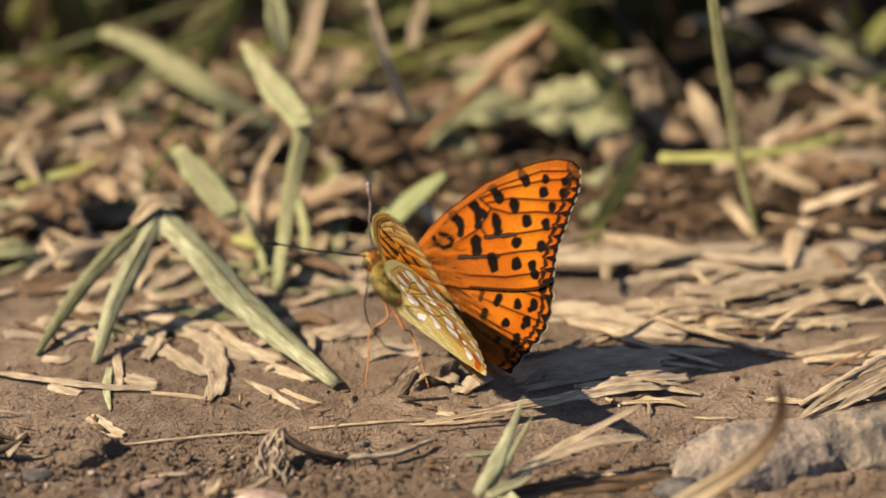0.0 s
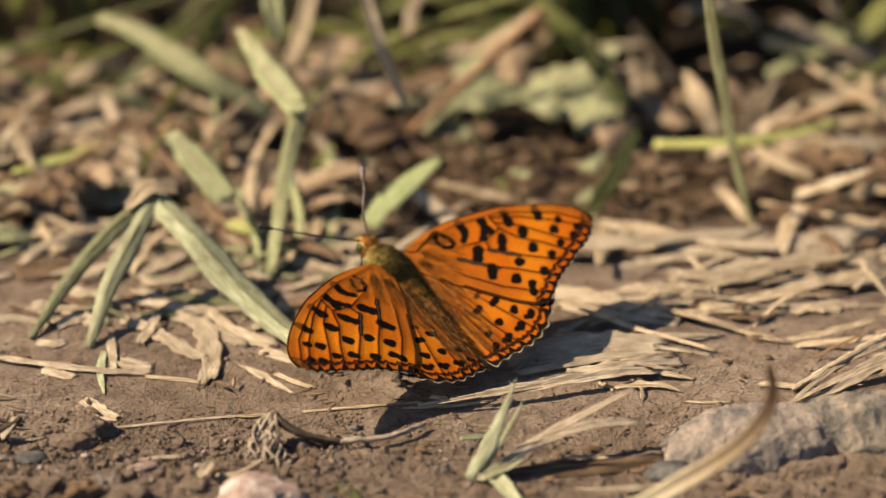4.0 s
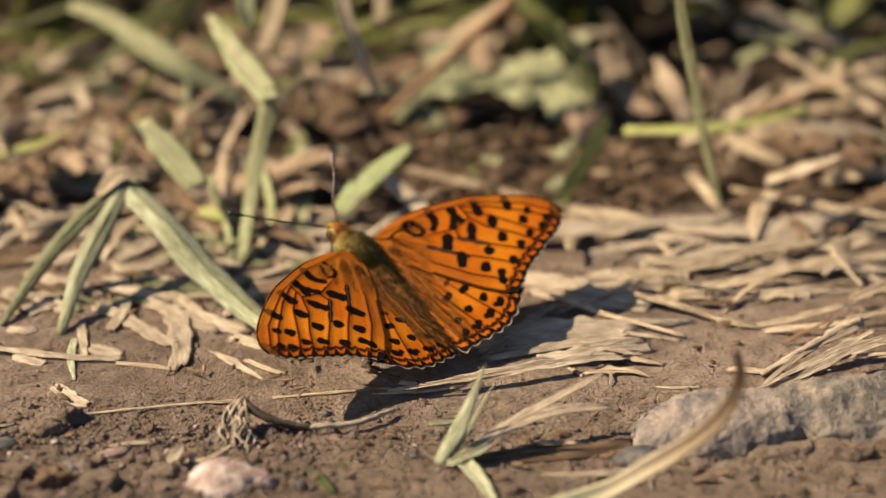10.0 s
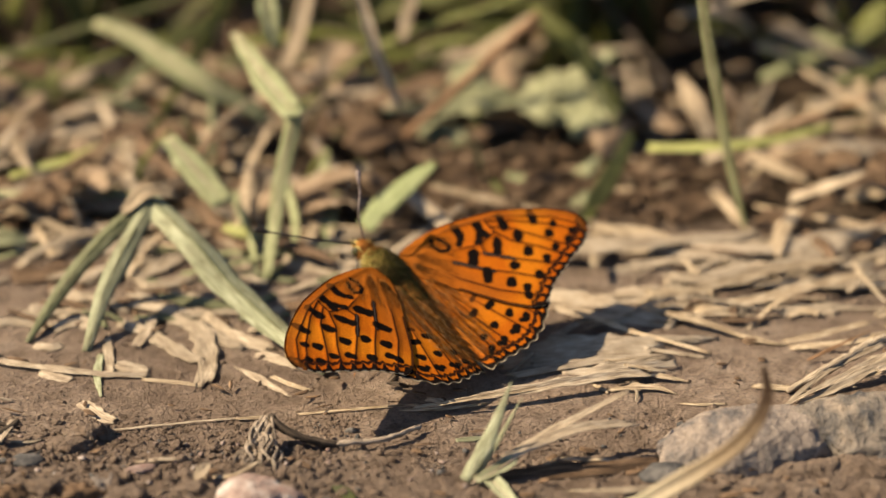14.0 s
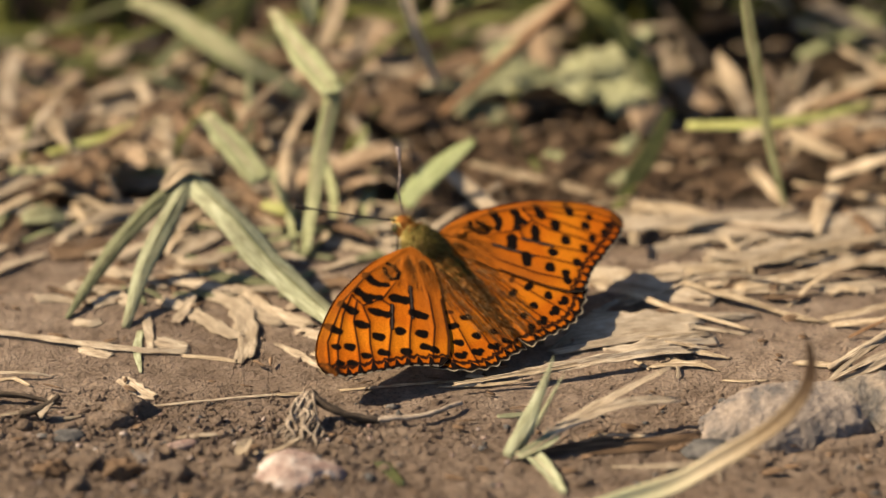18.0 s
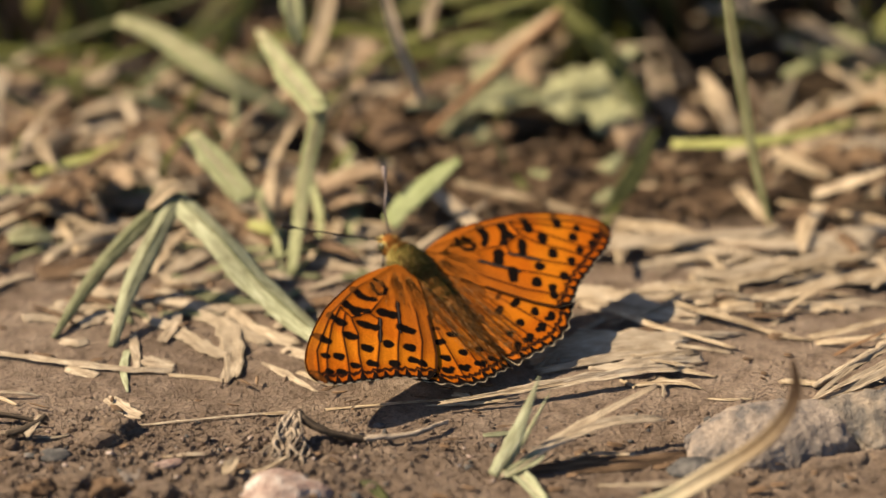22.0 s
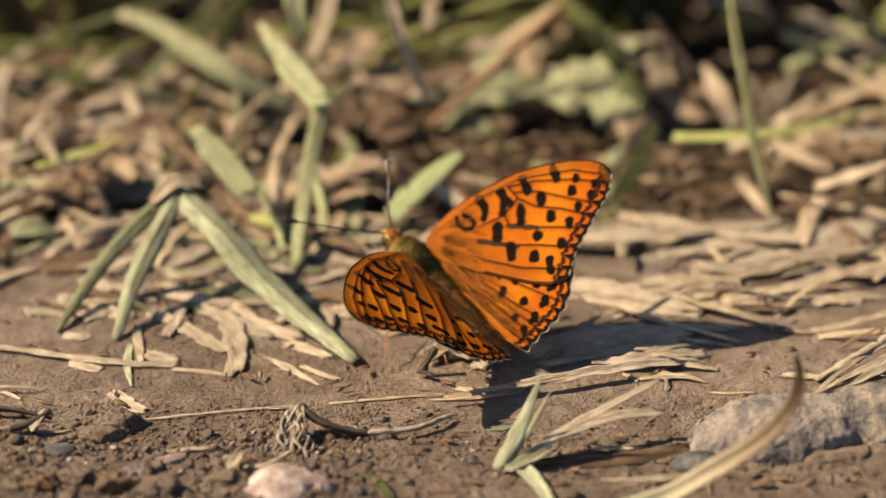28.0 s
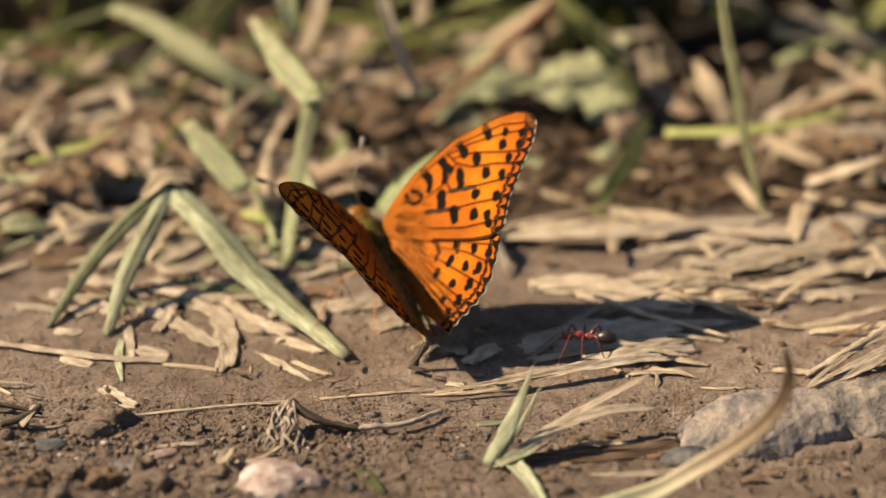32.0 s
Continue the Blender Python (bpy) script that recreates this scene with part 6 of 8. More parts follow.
def wing_mesh(name, edge, root, veins, colour, side, lift, rings, count, camber, scallop=0.0):
    """One skin of a wing: fan-shaped grid from the root to the edge; side +1 left, -1 right. Units mm in body axes."""
    line = spline([(*p, 0) for p in edge + [edge[0]]], count)[:-1]
    e = np.array([(p.x, p.y) for p in line])
    k = len(e)
    if scallop:
        s = np.arange(k)
        ctr = e.mean(0)
        out = (e - ctr) / np.linalg.norm(e - ctr, axis=1)[:, None]
        rimmost = smooth(-18.5, -20.5, e[:, 0])
        e = e + out * (scallop * np.sin(e[:, 1] * 2 * math.pi / 1.9) * rimmost)[:, None]
    f = np.linspace(0, 1, rings + 1)[1:] ** 0.8
    r = np.array(root)
    uv = np.concatenate([r[None, :]] + [r + (e - r) * t for t in f])
    u, v = uv[:, 0], uv[:, 1]
    rim = np.concatenate([[0.0]] + [np.full(k, t) for t in f])
    z = camber * (-(v / 20.0) ** 2 + 0.35 * np.sin(v / 26 * math.pi))
    for vein in veins:
        z = z + 0.10 * np.exp(-(line_dist(u, v, vein) / 0.45) ** 2)
    if scallop:
        z = z - 0.55 * np.maximum(0, 1.2 - v)  # the inner margin folds down round the abdomen
    z = z + lift
    verts = np.stack([u, side * v, z], 1) * MM
    faces = [(0, 1 + j, 1 + (j + 1) % k) for j in range(k)]
    for i in range(rings - 1):
        a, b = 1 + i * k, 1 + (i + 1) * k
        faces += [(a + j, b + j, b + (j + 1) % k, a + (j + 1) % k) for j in range(k)]
    if side < 0:
        faces = [q[::-1] for q in faces]
    me = bpy.data.meshes.new(name)
    me.from_pydata([tuple(q) for q in verts], [], faces)
    me.polygons.foreach_set("use_smooth", [True] * len(faces))
    at = me.color_attributes.new("scales", "FLOAT_COLOR", "POINT")
    c = np.ones((len(verts), 4))
    c[:, :3] = np.clip(colour(u, v, rim), 0, 1)
    at.data.foreach_set("color", c.ravel())
    return me


def add_fur(bm, count, place, length, lie, width=0.05, seed=1):
    """Hairs: thin three-sided spikes that stand on place(rnd) = (point, normal), laid over towards lie."""
    rnd = random.Random(seed)
    for _ in range(count):
        p, nrm = place(rnd)
        d = (Vector(nrm) + Vector(lie) * rnd.uniform(0.6, 1.4) + Vector([rnd.gauss(0, 0.25) for _ in range(3)])).normalized()
        a = d.orthogonal().normalized()
        b = d.cross(a)
        ln = length * rnd.uniform(0.6, 1.3)
        base = [bm.verts.new((p + (a * math.cos(g) + b * math.sin(g)) * width) * MM) for g in (0, 2.1, 4.2)]
        tip = bm.verts.new((p + d * ln + Vector(lie) * 0.25 * ln) * MM)
        for i in range(3):
            bm.faces.new((base[i], base[(i + 1) % 3], tip))


# body axes in the place: forward, left, up
FORWARD = Vector((-0.646, 0.653, 0.395)).normalized()
UPWARD = Vector((0.190, -0.364, 0.912))
UPWARD = (UPWARD - UPWARD.dot(FORWARD) * FORWARD).normalized()
LEFTWARD = UPWARD.cross(FORWARD)
PERCH = Vector((-11.38, 3.96, 11.64)) * MM
BODY_TURN = Matrix((FORWARD, LEFTWARD, UPWARD)).transposed().to_4x4()
REST = Matrix.Translation(PERCH) @ BODY_TURN


def to_body(x, y, z):
    """A place in the world (mm) in the resting insect's own axes (mm)."""
    return (REST.inverted() @ (Vector((x, y, z)) * MM)) / MM


def make_butterfly():
    b = new("butterfly")
    b.matrix_world = REST
    tagged(b, "orange and black spotted fritillary butterfly basking on the mud", "butterfly")
    wings = {}
    for side, word in ((1, "left"), (-1, "right")):
        for kind, edge, root, veins, up, low, lift, n in (
                ("forewing", FORE_EDGE, (-2.2, 3.2), FORE_VEINS, fore_upper, fore_under, 0.0, 420),
                ("hindwing", HIND_EDGE, (-7.0, 2.4), HIND_VEINS, hind_upper, hind_under, -0.30, 360)):
            sc = 0.19 if kind == "hindwing" else 0.0
            me = wing_mesh(kind, edge, root, veins, up, side, lift, 120, n, 0.35, sc)
            me.materials.append(WING)
            w = new(kind, me)
            w.parent = b
            w["label"] = "bright orange " + kind + " with black spots and veins" if kind == "forewing" else "orange hindwing with black spots and pale scalloped fringe"
            un = wing_mesh("underside", edge, root, veins, low, side, lift - 0.09, 100, n, 0.35, sc)
            un.materials.append(WING_UNDER)
            o = new("underside", un)
            o.parent = w
            o["label"] = "ochre underside with orange centre" if kind == "forewing" else "yellow-green underside with silver-white spots"
            wings[word, kind] = w
    # thorax, abdomen and head
    bm = bmesh.new()
    add_lump(bm, (-1.2, 0, -1.0), (4.2, 2.2, 2.35), 4, 0.05, 0.6, 3)
    th = part("thorax", bm, FUR_OLIVE, b, "furry thorax, olive above and pale yellow below")

    bm = bmesh.new()
    add_lump(bm, (-1.2, 0, -1.3), (4.15, 2.42, 2.15), 4, 0.05, 0.6, 4)
    part("breast", bm, FUR_PALE, th, "pale yellow breast")

    def on_thorax(r):
        g, s = r.uniform(0, 2 * math.pi), r.uniform(-0.97, 0.97)
        c = math.sqrt(1 - s * s)
        nrm = Vector((s, c * math.cos(g), c * math.sin(g)))
        return Vector((-1.2 + 4.2 * nrm.x, 2.2 * nrm.y, -1.2 + 2.4 * nrm.z)), nrm

    def zone(lo, hi, up):
        def pick(r):
            while True:
                p, q = on_thorax(r)
                if lo <= p.x < hi and (q.z > 0.55) == up:
                    return p, q
        return pick
    for lo, hi, count, mat, name, label in ((1.8, 4, 900, FUR_RUST, "collar_fur", "rusty collar fur"), (-3.2, 2.2, 2000, FUR_OLIVE, "back_fur", "olive fur on the back"), (-5.5, 2.6, 700, FUR_TAN, "back_fur", "longer tan hairs on the back"),
                                            (-6, -2.4, 900, FUR_DARK, "rump_fur", "dark green fur at the waist")):
        bm = bmesh.new()
        add_fur(bm, count, zone(lo, hi, True), 1.05, (-1.5, 0, 0.0), 0.024, 5)
        part(name, bm, mat, th, label)
    bm = bmesh.new()
    add_fur(bm, 4200, zone(-6, 4, False), 0.9, (-0.9, 0, -0.2), 0.026, 6)
    part("breast_fur", bm, FUR_PALE, th, "pale yellow fur below")
    bm = bmesh.new()
    line = spline([(-2.5, 0, -1.15), (-9, 0, -1.25), (-15, 0, -1.6), (-19.5, 0, -2.0)], 11)
    rings = [0.35] + [1.95 - 0.080 * i + (0.09 if i % 2 else -0.01) for i in range(1, 19)] + [0.15]
    add_tube(bm, [tuple(p) for p in line], rings, 20, 58, 0.03, 2)
    ab = part("abdomen", bm, FUR_RUST, b, "rusty brown ringed abdomen with olive front")

    def on_abdomen(r):
        s, g = r.uniform(0, 1), r.uniform(0.1, math.pi - 0.1)
        c = line[0].lerp(line[-1], s)
        nrm = Vector((0, math.cos(g), math.sin(g)))
        return Vector((c.x, 1.75 * nrm.y * (1.1 - 0.45 * s), c.z + 1.75 * nrm.z * (1.1 - 0.45 * s))), nrm
    for lo, hi, count, mat, name, label in ((0.0, 0.24, 700, FUR_DARK, "dark_abdomen_fur", "dark olive hairs on the front rings"), (0.25, 1.0, 600, FUR_BROWN, "brown_abdomen_fur", "brown hairs on the rear rings"), (0.3, 1.0, 1100, FUR_RUST, "rust_abdomen_fur", "rust hairs on the rear rings"), (0.25, 0.95, 800, FUR_TAN, "tan_abdomen_fur", "long tan hairs on the rear rings")):
        def on_ring(r, lo=lo, hi=hi):
            while True:
                p, q = on_abdomen(r)
                if lo <= (p.x + 4.5) / -15.0 <= hi:
                    return p, q
        bm = bmesh.new()
        add_fur(bm, count, on_ring, 1.3, (-2.2, 0, 0.05), 0.02, 8)
        part(name, bm, mat, ab, label)
    for side in (1, -1):
        def on_wing(r):
            u = -4 - 15 * r.random() ** 1.15
            return Vector((u, side * (0.8 + (2.6 + 0.12 * (u + 20)) * r.random() ** 1.3), -0.25)), Vector((0, side * 0.2, 1))
        w = wings["left" if side > 0 else "right", "hindwing"]
        for count, mat, k, label in ((90, FUR_BROWN, 9, "long brown hairs on the wing base"), (230, FUR_RUST, 29, "long rust hairs on the wing base"), (190, FUR_TAN, 39, "long tan hairs on the wing base")):
            bm = bmesh.new()
            add_fur(bm, count, on_wing, 1.7, (-6.5, 0.5 * side, -0.1), 0.018, k + side)
            part("wing_base_hair", bm, mat, w, label)

        for count, mat, k, label in ((110, FUR_RUST, 59, "long rust hairs beside the abdomen"), (100, FUR_TAN, 89, "long tan hairs beside the abdomen")):
            def beside(r):
                u = -4.5 - 12.5 * r.random()
                return Vector((u, side * (1.0 + 3.6 * r.random() ** 1.2), -0.2)), Vector((-0.4, side * 0.5, 1))
            bm = bmesh.new()
            add_fur(bm, count, beside, 1.4, (-3.4, 0.6 * side, -0.2), 0.02, k + side)
            part("wing_base_hair", bm, mat, w, label)

        def on_fore(r):
            g, q = r.uniform(-0.2, 1.45), 1.2 + 5.5 * r.random() ** 1.4
            return Vector((-2.0 - q * math.sin(g), side * (2.4 + q * math.cos(g)), 0.05)), Vector((-math.sin(g) * 3, side * math.cos(g) * 3, 0.8))
        bm = bmesh.new()
        add_fur(bm, 420, on_fore, 1.3, (-0.6, 0.3 * side, -0.3), 0.02, 69 + side)
        part("wing_base_hair", bm, FUR_BROWN, wings["left" if side > 0 else "right", "forewing"], "short brown hairs on the wing base")
        bm = bmesh.new()
        add_fur(bm, 300, on_fore, 1.7, (-0.9, 0.4 * side, -0.3), 0.018, 79 + side)
        part("wing_base_hair", bm, FUR_RUST, wings["left" if side > 0 else "right", "forewing"], "rust hairs on the wing base")
    bm = bmesh.new()
    add_lump(bm, (3.3, 0, -1.1), (1.5, 1.5, 1.35), 3, 0.04, 0.8, 2)
    hd = part("head", bm, FUR_BROWN, b, "small rusty ochre head")
    bm = bmesh.new()
    add_fur(bm, 800, lambda r: (lambda q: (Vector((3.3, 0, -1.1)) + 1.38 * q, q))(Vector((r.gauss(0, 1), r.gauss(0, 1), r.gauss(0.4, 0.8))).normalized()), 0.5, (-0.3, 0, 0.2), 0.024, 12)
    part("face_fur", bm, FUR_RUST, hd, "rusty face fur")
    for side in (1, -1):
        bm = bmesh.new()
        add_lump(bm, (3.7, side * 1.14, -1.05), (0.75, 0.62, 0.8), 3, 0.0, 1, 0)
        part("eye", bm, EYE_DARK, hd, "dark olive compound eye")
        bm = bmesh.new()
        ring = [(3.55 + 0.86 * math.cos(g), side * 1.05, -1.05 + 0.9 * math.sin(g)) for g in np.linspace(0.6, 5.6, 12)]
        add_tube(bm, ring, (0.14, 0.2, 0.14), 6, 24, 0.2, 3)
        part("eye_ring", bm, FUR_PALE, hd, "pale scales round the eye")
        bm = bmesh.new()
        add_lump(bm, (5.0, side * 0.35, -1.45), (0.8, 0.3, 0.32), 2, 0.1, 1, side)
        part("palp", bm, FUR_PALE, hd)
    # antennae: each a thin shaft and a club
    # the upright one takes a paler colour that holds the sunlight on it
    for name_pts, shaft, word in zip(ANTENNAE, (ANTENNA, ANTENNA_PALE_LIT), ("dark thin antenna", "thin antenna, pale mauve-grey with sunlight put into its colour")):
        bm = bmesh.new()
        add_tube(bm, name_pts, (0.14, 0.125, 0.115, 0.12), 6, 16)
        an = part("antenna", bm, shaft, b, word)
        bm = bmesh.new()
        p, q = Vector(name_pts[-1]), Vector(name_pts[-2])
        d = (p - q).normalized()
        add_tube(bm, (p - d * 1.2, p - d * 0.3, p + d * 0.7, p + d * 0.9), (0.13, 0.34, 0.38, 0.12), 8, 10)
        part("club", bm, BLACK if shaft is ANTENNA else shaft, an, "black antenna club" if shaft is ANTENNA else "antenna club, pale grey with sunlight put into its colour")
    for pts in LEGS:
        bm = bmesh.new()
        add_tube(bm, pts, (0.24, 0.17, 0.12, 0.10, 0.07), 6, 20)
        part("leg", bm, LEG, b)
    bm = bmesh.new()
    add_tube(bm, TONGUE, (0.13, 0.12, 0.10, 0.07), 6, 18)
    part("proboscis", bm, BLACK, b, "dark uncoiled proboscis")
    return b, wings


# ---- stones, twigs and rootlets ----
stone("stone", "large pale tan stone with blue-grey streaks, half sunk in mud", (37.0, -27.0, -1.3), (13.2, 7.6, 5.6), ROCK_TAN, subdiv=6, amp=0.11, freq=0.15, seed=4, ridge=0.05, turn=0.22)
stone("stone", "long rough blue-grey stone half sunk in mud", (56.8, -24.0, -1.9), (20.5, 9.2, 7.2), ROCK, subdiv=6, amp=0.20, freq=0.13, seed=9, ridge=0.06, turn=0.10)
stone("pebble", "flat dark slate pebble beside the stone", (25.0, -35.2, 0.1), (3.4, 2.6, 1.0), SLATE, subdiv=4, amp=0.22, freq=0.3, seed=6)
stone("pebble", "pink and white pebble pressed into mud", (-26.3, -41.8, 0.0), (5.4, 4.4, 1.8), PINK, subdiv=5, amp=0.22, freq=0.24, seed=8)
stone("pebble", "small blue-grey pebble in crumbly mud", (-55.8, -31.6, 0.0), (2.2, 1.7, 0.7), SLATE, subdiv=4, amp=0.2, freq=0.4, seed=12)
stone("clod", "small dark brown clod beside a straw", (38.6, 1.9, 0.3), (1.6, 1.0, 0.8), HUSK, subdiv=3, amp=0.3, freq=0.5, seed=13)
stone("clod", "dark lump of crumbly mud", (-45.0, -39.5, 0.6), (2.6, 2.2, 1.5), SOIL, subdiv=4, amp=0.45, freq=0.45, seed=21)
stone("clod", "lump of crumbly mud", (-42.0, -42.5, 0.4), (2.8, 2.0, 1.3), SOIL, subdiv=4, amp=0.45, freq=0.45, seed=24)
stone("clod", "lump of crumbly mud", (-50.5, -28.5, 0.3), (2.4, 1.9, 1.1), SOIL, subdiv=4, amp=0.45, freq=0.45, seed=25)
stone("clod", "grey lump of dried mud beneath the insect", (-6.0, -3.5, 0.6), (3.4, 2.6, 1.9), SOIL, subdiv=4, amp=0.4, freq=0.35, seed=27)

for x, y, size, k in ((43.5, -33.6, (5.5, 2.4, 1.5), 61), (51.5, -33.2, (6.5, 2.8, 1.9), 62), (60.5, -33.4, (6.5, 3.0, 2.2), 63)):
    stone("clod", "low bank of brown mud heaped against a stone", (x, y, -0.5), size, SOIL, subdiv=5, amp=0.3, freq=0.4, seed=k, ridge=0.08)
stone("clod", "pale tan lump of dried mud", (-45.1, -40.0, 0.5), (1.6, 1.5, 1.5), ROCK_TAN, subdiv=4, amp=0.6, freq=0.7, seed=51)
# solid lump whose dark brown replaces the shade inside a cavity
stone("clod", "clod coloured dark to stand for a shaded cavity in mud", (-48.0, -41.8, 0.5), (2.2, 1.6, 1.3), HUSK, subdiv=4, amp=0.7, freq=0.7, seed=52)
stone("pebble", "flat pinkish flake of stone in mud", (-41.1, -34.3, 0.2), (2.2, 0.8, 0.5), PINK, subdiv=4, amp=0.4, freq=0.6, seed=53, turn=0.3)
stone("clod", "raised crumbly clod of purple-brown mud", (-48.6, -25.2, 0.3), (2.8, 2.0, 1.5), SOIL, subdiv=4, amp=0.7, freq=0.8, seed=54)
stone("clod", "raised crumbly clod of purple-brown mud", (-51.9, -40.6, 0.4), (1.9, 1.7, 1.2), SOIL, subdiv=4, amp=0.8, freq=0.9, seed=55)
stone("clod", "jagged dark clod of mud", (-56.8, -41.8, 0.4), (2.0, 1.6, 1.2), HUSK, subdiv=4, amp=0.8, freq=0.8, seed=56)

stick("twig", "thin dark curved twig on the mud", "twig", [(-25.2, -25.8, 3.2), (-24.0, -27.3, 2.7), (-21.1, -28.3, 1.6), (-18.6, -28.3, 0.8), (-16.4, -28.1, 0.45)], (0.62, 0.6, 0.55, 0.6, 0.5), TWIG, rough=0.2, n=26)
stick("rootlet", "pale knobbly rootlet end on the mud", "root", [(-16.6, -28.1, 0.5), (-14.5, -27.9, 0.7), (-12.5, -27.6, 0.6), (-9.6, -26.8, 0.8), (-7.4, -25.0, 0.9), (-6.0, -23.7, 0.7)], (0.5, 0.42, 0.4, 0.36, 0.28, 0.34), ROOT, rough=0.35, n=30)
stick("twig", "short black charred twig leaning on a clod", "twig", [(-9.9, -10.0, 0.3), (-9.0, -9.6, 1.8), (-8.0, -9.2, 3.4)], (0.6, 0.45, 0.55), TWIG, rough=0.25, n=14)
stick("twig", "short black charred twig lying on mud", "twig", [(-10.4, -10.3, 0.4), (-8.8, -11.2, 0.5), (-7.6, -11.6, 0.4)], (0.25, 0.4, 0.2), TWIG, rough=0.25)
stick("twig", "small dark broken twig on crumbly mud", "twig", [(-62.5, -27.0, 0.6), (-59.5, -26.6, 1.4), (-57.3, -25.6, 2.6)], (0.5, 0.6, 0.35), TWIG, rough=0.25)
stick("twig", "thin dark fallen stem", "twig", [(-70.0, -22.6, 1.0), (-63.5, -22.2, 1.0), (-57.6, -23.4, 0.3)], (0.4, 0.42, 0.2), TWIG, rough=0.15)
stick("stem", "long reddish brown dry stem leaning over the litter", "twig", [(-8.9, 65.9, 4.0), (0.5, 66.7, 13.0), (11.0, 67.7, 23.0)], (0.75, 0.85, 0.7), STRAW_RED, rough=0.1)
stick("stem", "thin brown stem crossing shaded litter", "twig", [(10.0, 118, 22), (24.0, 96, 12), (33.0, 84, 4)], (0.5, 0.55, 0.5), TWIG, rough=0.1)


def root_tuft():
    b = new("root_tuft")
    b.location = Vector((-25.5, -26.0, 0)) * MM
    tagged(b, "tuft of dry grey rootlets hanging from a twig", "root")
    rnd = random.Random(41)
    for i in range(19):
        dx, dy = rnd.uniform(-4.0, 2.4), rnd.uniform(-8.4, -5.2)
        top = (rnd.uniform(-0.7, 0.7), rnd.uniform(-0.4, 0.5), rnd.uniform(2.3, 3.5))
        q = rnd.uniform(0.55, 1.15)
        bm = bmesh.new()
        add_tube(bm, [top, (dx * 0.15 + rnd.uniform(-1.3, 0.8), dy * 0.25, rnd.uniform(2.2, 3.2)), (dx * 0.4 + rnd.uniform(-0.9, 0.7), dy * 0.5, rnd.uniform(1.3, 2.3)),
                      (dx * 0.6 + rnd.uniform(-0.9, 0.9), dy * 0.7, rnd.uniform(0.8, 1.6)), (dx * 0.85 + rnd.uniform(-0.8, 0.8), dy * 0.88, rnd.uniform(0.3, 0.9)), (dx, dy, 0.0)],
                 (0.26 * q, 0.22 * q, 0.17 * q, 0.2 * q, 0.1 * q), 6, 26, 0.6, i)
        part("rootlet", bm, ROOT, b)


root_tuft()

# crumbled clods at the mud's near edge
rnd = random.Random(77)
for i in range(34):
    x, y = rnd.uniform(-58, -30), rnd.uniform(-46, -27)
    q = rnd.uniform(0.35, 0.95) * (1.25 if y < -36 else 0.8)
    stone("clod", "small crumbly brown clod on the mud", (x, y, q * 0.25), (q * rnd.uniform(0.9, 1.4), q, q * rnd.uniform(0.6, 0.9)), SOIL, "small clods", subdiv=3, amp=0.8, freq=1.1, seed=100 + i)


# ---- loose litter under the grass ----
# hollows in the litter, kept bare and dark for shade: centre and half axes (mm)
HOLLOWS = [(14, 44, 22, 9), (10, 51, 26, 11), (12, 62, 22, 14), (31, 52, 14, 9), (36, 110, 16, 26), (54, 90, 14, 12), (-6, 66, 14, 10), (-70, 125, 30, 22), (0, 128, 26, 18), (18, 18, 9, 9)]


def hollow(x, y):
    return any(((x - a) / c) ** 2 + ((y - b) / d) ** 2 < 1 for a, b, c, d in HOLLOWS)


def scatter(count, xr, yr, seed, mats, lengths, widths, lift, name, label, category, group, dense=None, turn=0.9):
    rnd = random.Random(seed)
    made = 0
    while made < count:
        x, y = rnd.uniform(*xr), rnd.uniform(*yr)
        if dense and rnd.random() > dense(x, y):
            continue
        if y > 5 and hollow(x, y) and rnd.random() < 0.97:
            continue
        made += 1
        ln, w = rnd.uniform(*lengths), rnd.uniform(*widths)
        if y < 30 and x - ln / 2 < 12 and x > -16:
            continue
        g = rnd.gauss(0.2, turn)
        h = rnd.uniform(0.3, lift)
        tilt = rnd.gauss(0, 0.16) * ln if lift > 1 else rnd.gauss(0, 0.2)
        flat = 0.3 if lift < 1 or y < 42 else 1.0
        if y < 42:
            h, tilt = 0.3 + 0.25 * h, 0.25 * tilt
        c, s = math.cos(g) * ln / 2, math.sin(g) * ln / 2
        z0 = max(0.2, ground_height(x, y)) + h
        bend = rnd.gauss(0, 0.08) * ln
        pts = [(x - c, y - s, max(0.2, z0 - tilt)), (x - s * 0.15, y + bend, z0 + abs(bend) * 0.4), (x + c, y + s, max(0.2, z0 + tilt))]
        if y > 36 and any(hollow(q[0], q[1]) for q in pts) and rnd.random() < 0.92:
            continue
        blade(name, label, category, pts, w, rnd.choice(mats), group, n=10, across=2, fold=flat * rnd.uniform(0, 0.4), ragged=0.16,
              crumple=0.12 * w, taper=(rnd.uniform(0.55, 1.0), 1, rnd.uniform(0.3, 0.95)), face=(flat * rnd.gauss(0, 0.3), flat * (-0.3 + rnd.gauss(0, 0.3)), 1))


behind = lambda x, y: min(1.0, 0.15 + max(0, y - 22) / 30)
front = lambda x, y: min(1.0, 0.15 + max(0, y - 22) / 30) * (1.0 if y < 80 else 0.35)
scatter(70, (-85, 95), (26, 140), 71, [STRAW, STRAW_GREY, STRAW_GREY, HUSK], (10, 34), (1.0, 2.8), 6.5, "straw", "dry straw in the litter under the grass", "straw", "straws in the litter", front)
scatter(64, (-85, 5), (30, 84), 78, [STRAW, STRAW_GREY, STRAW_GREY, HUSK], (8, 26), (0.5, 1.9), 5.0, "straw", "dry straw in the litter under the grass", "straw", "straws in the litter", None, 0.7)
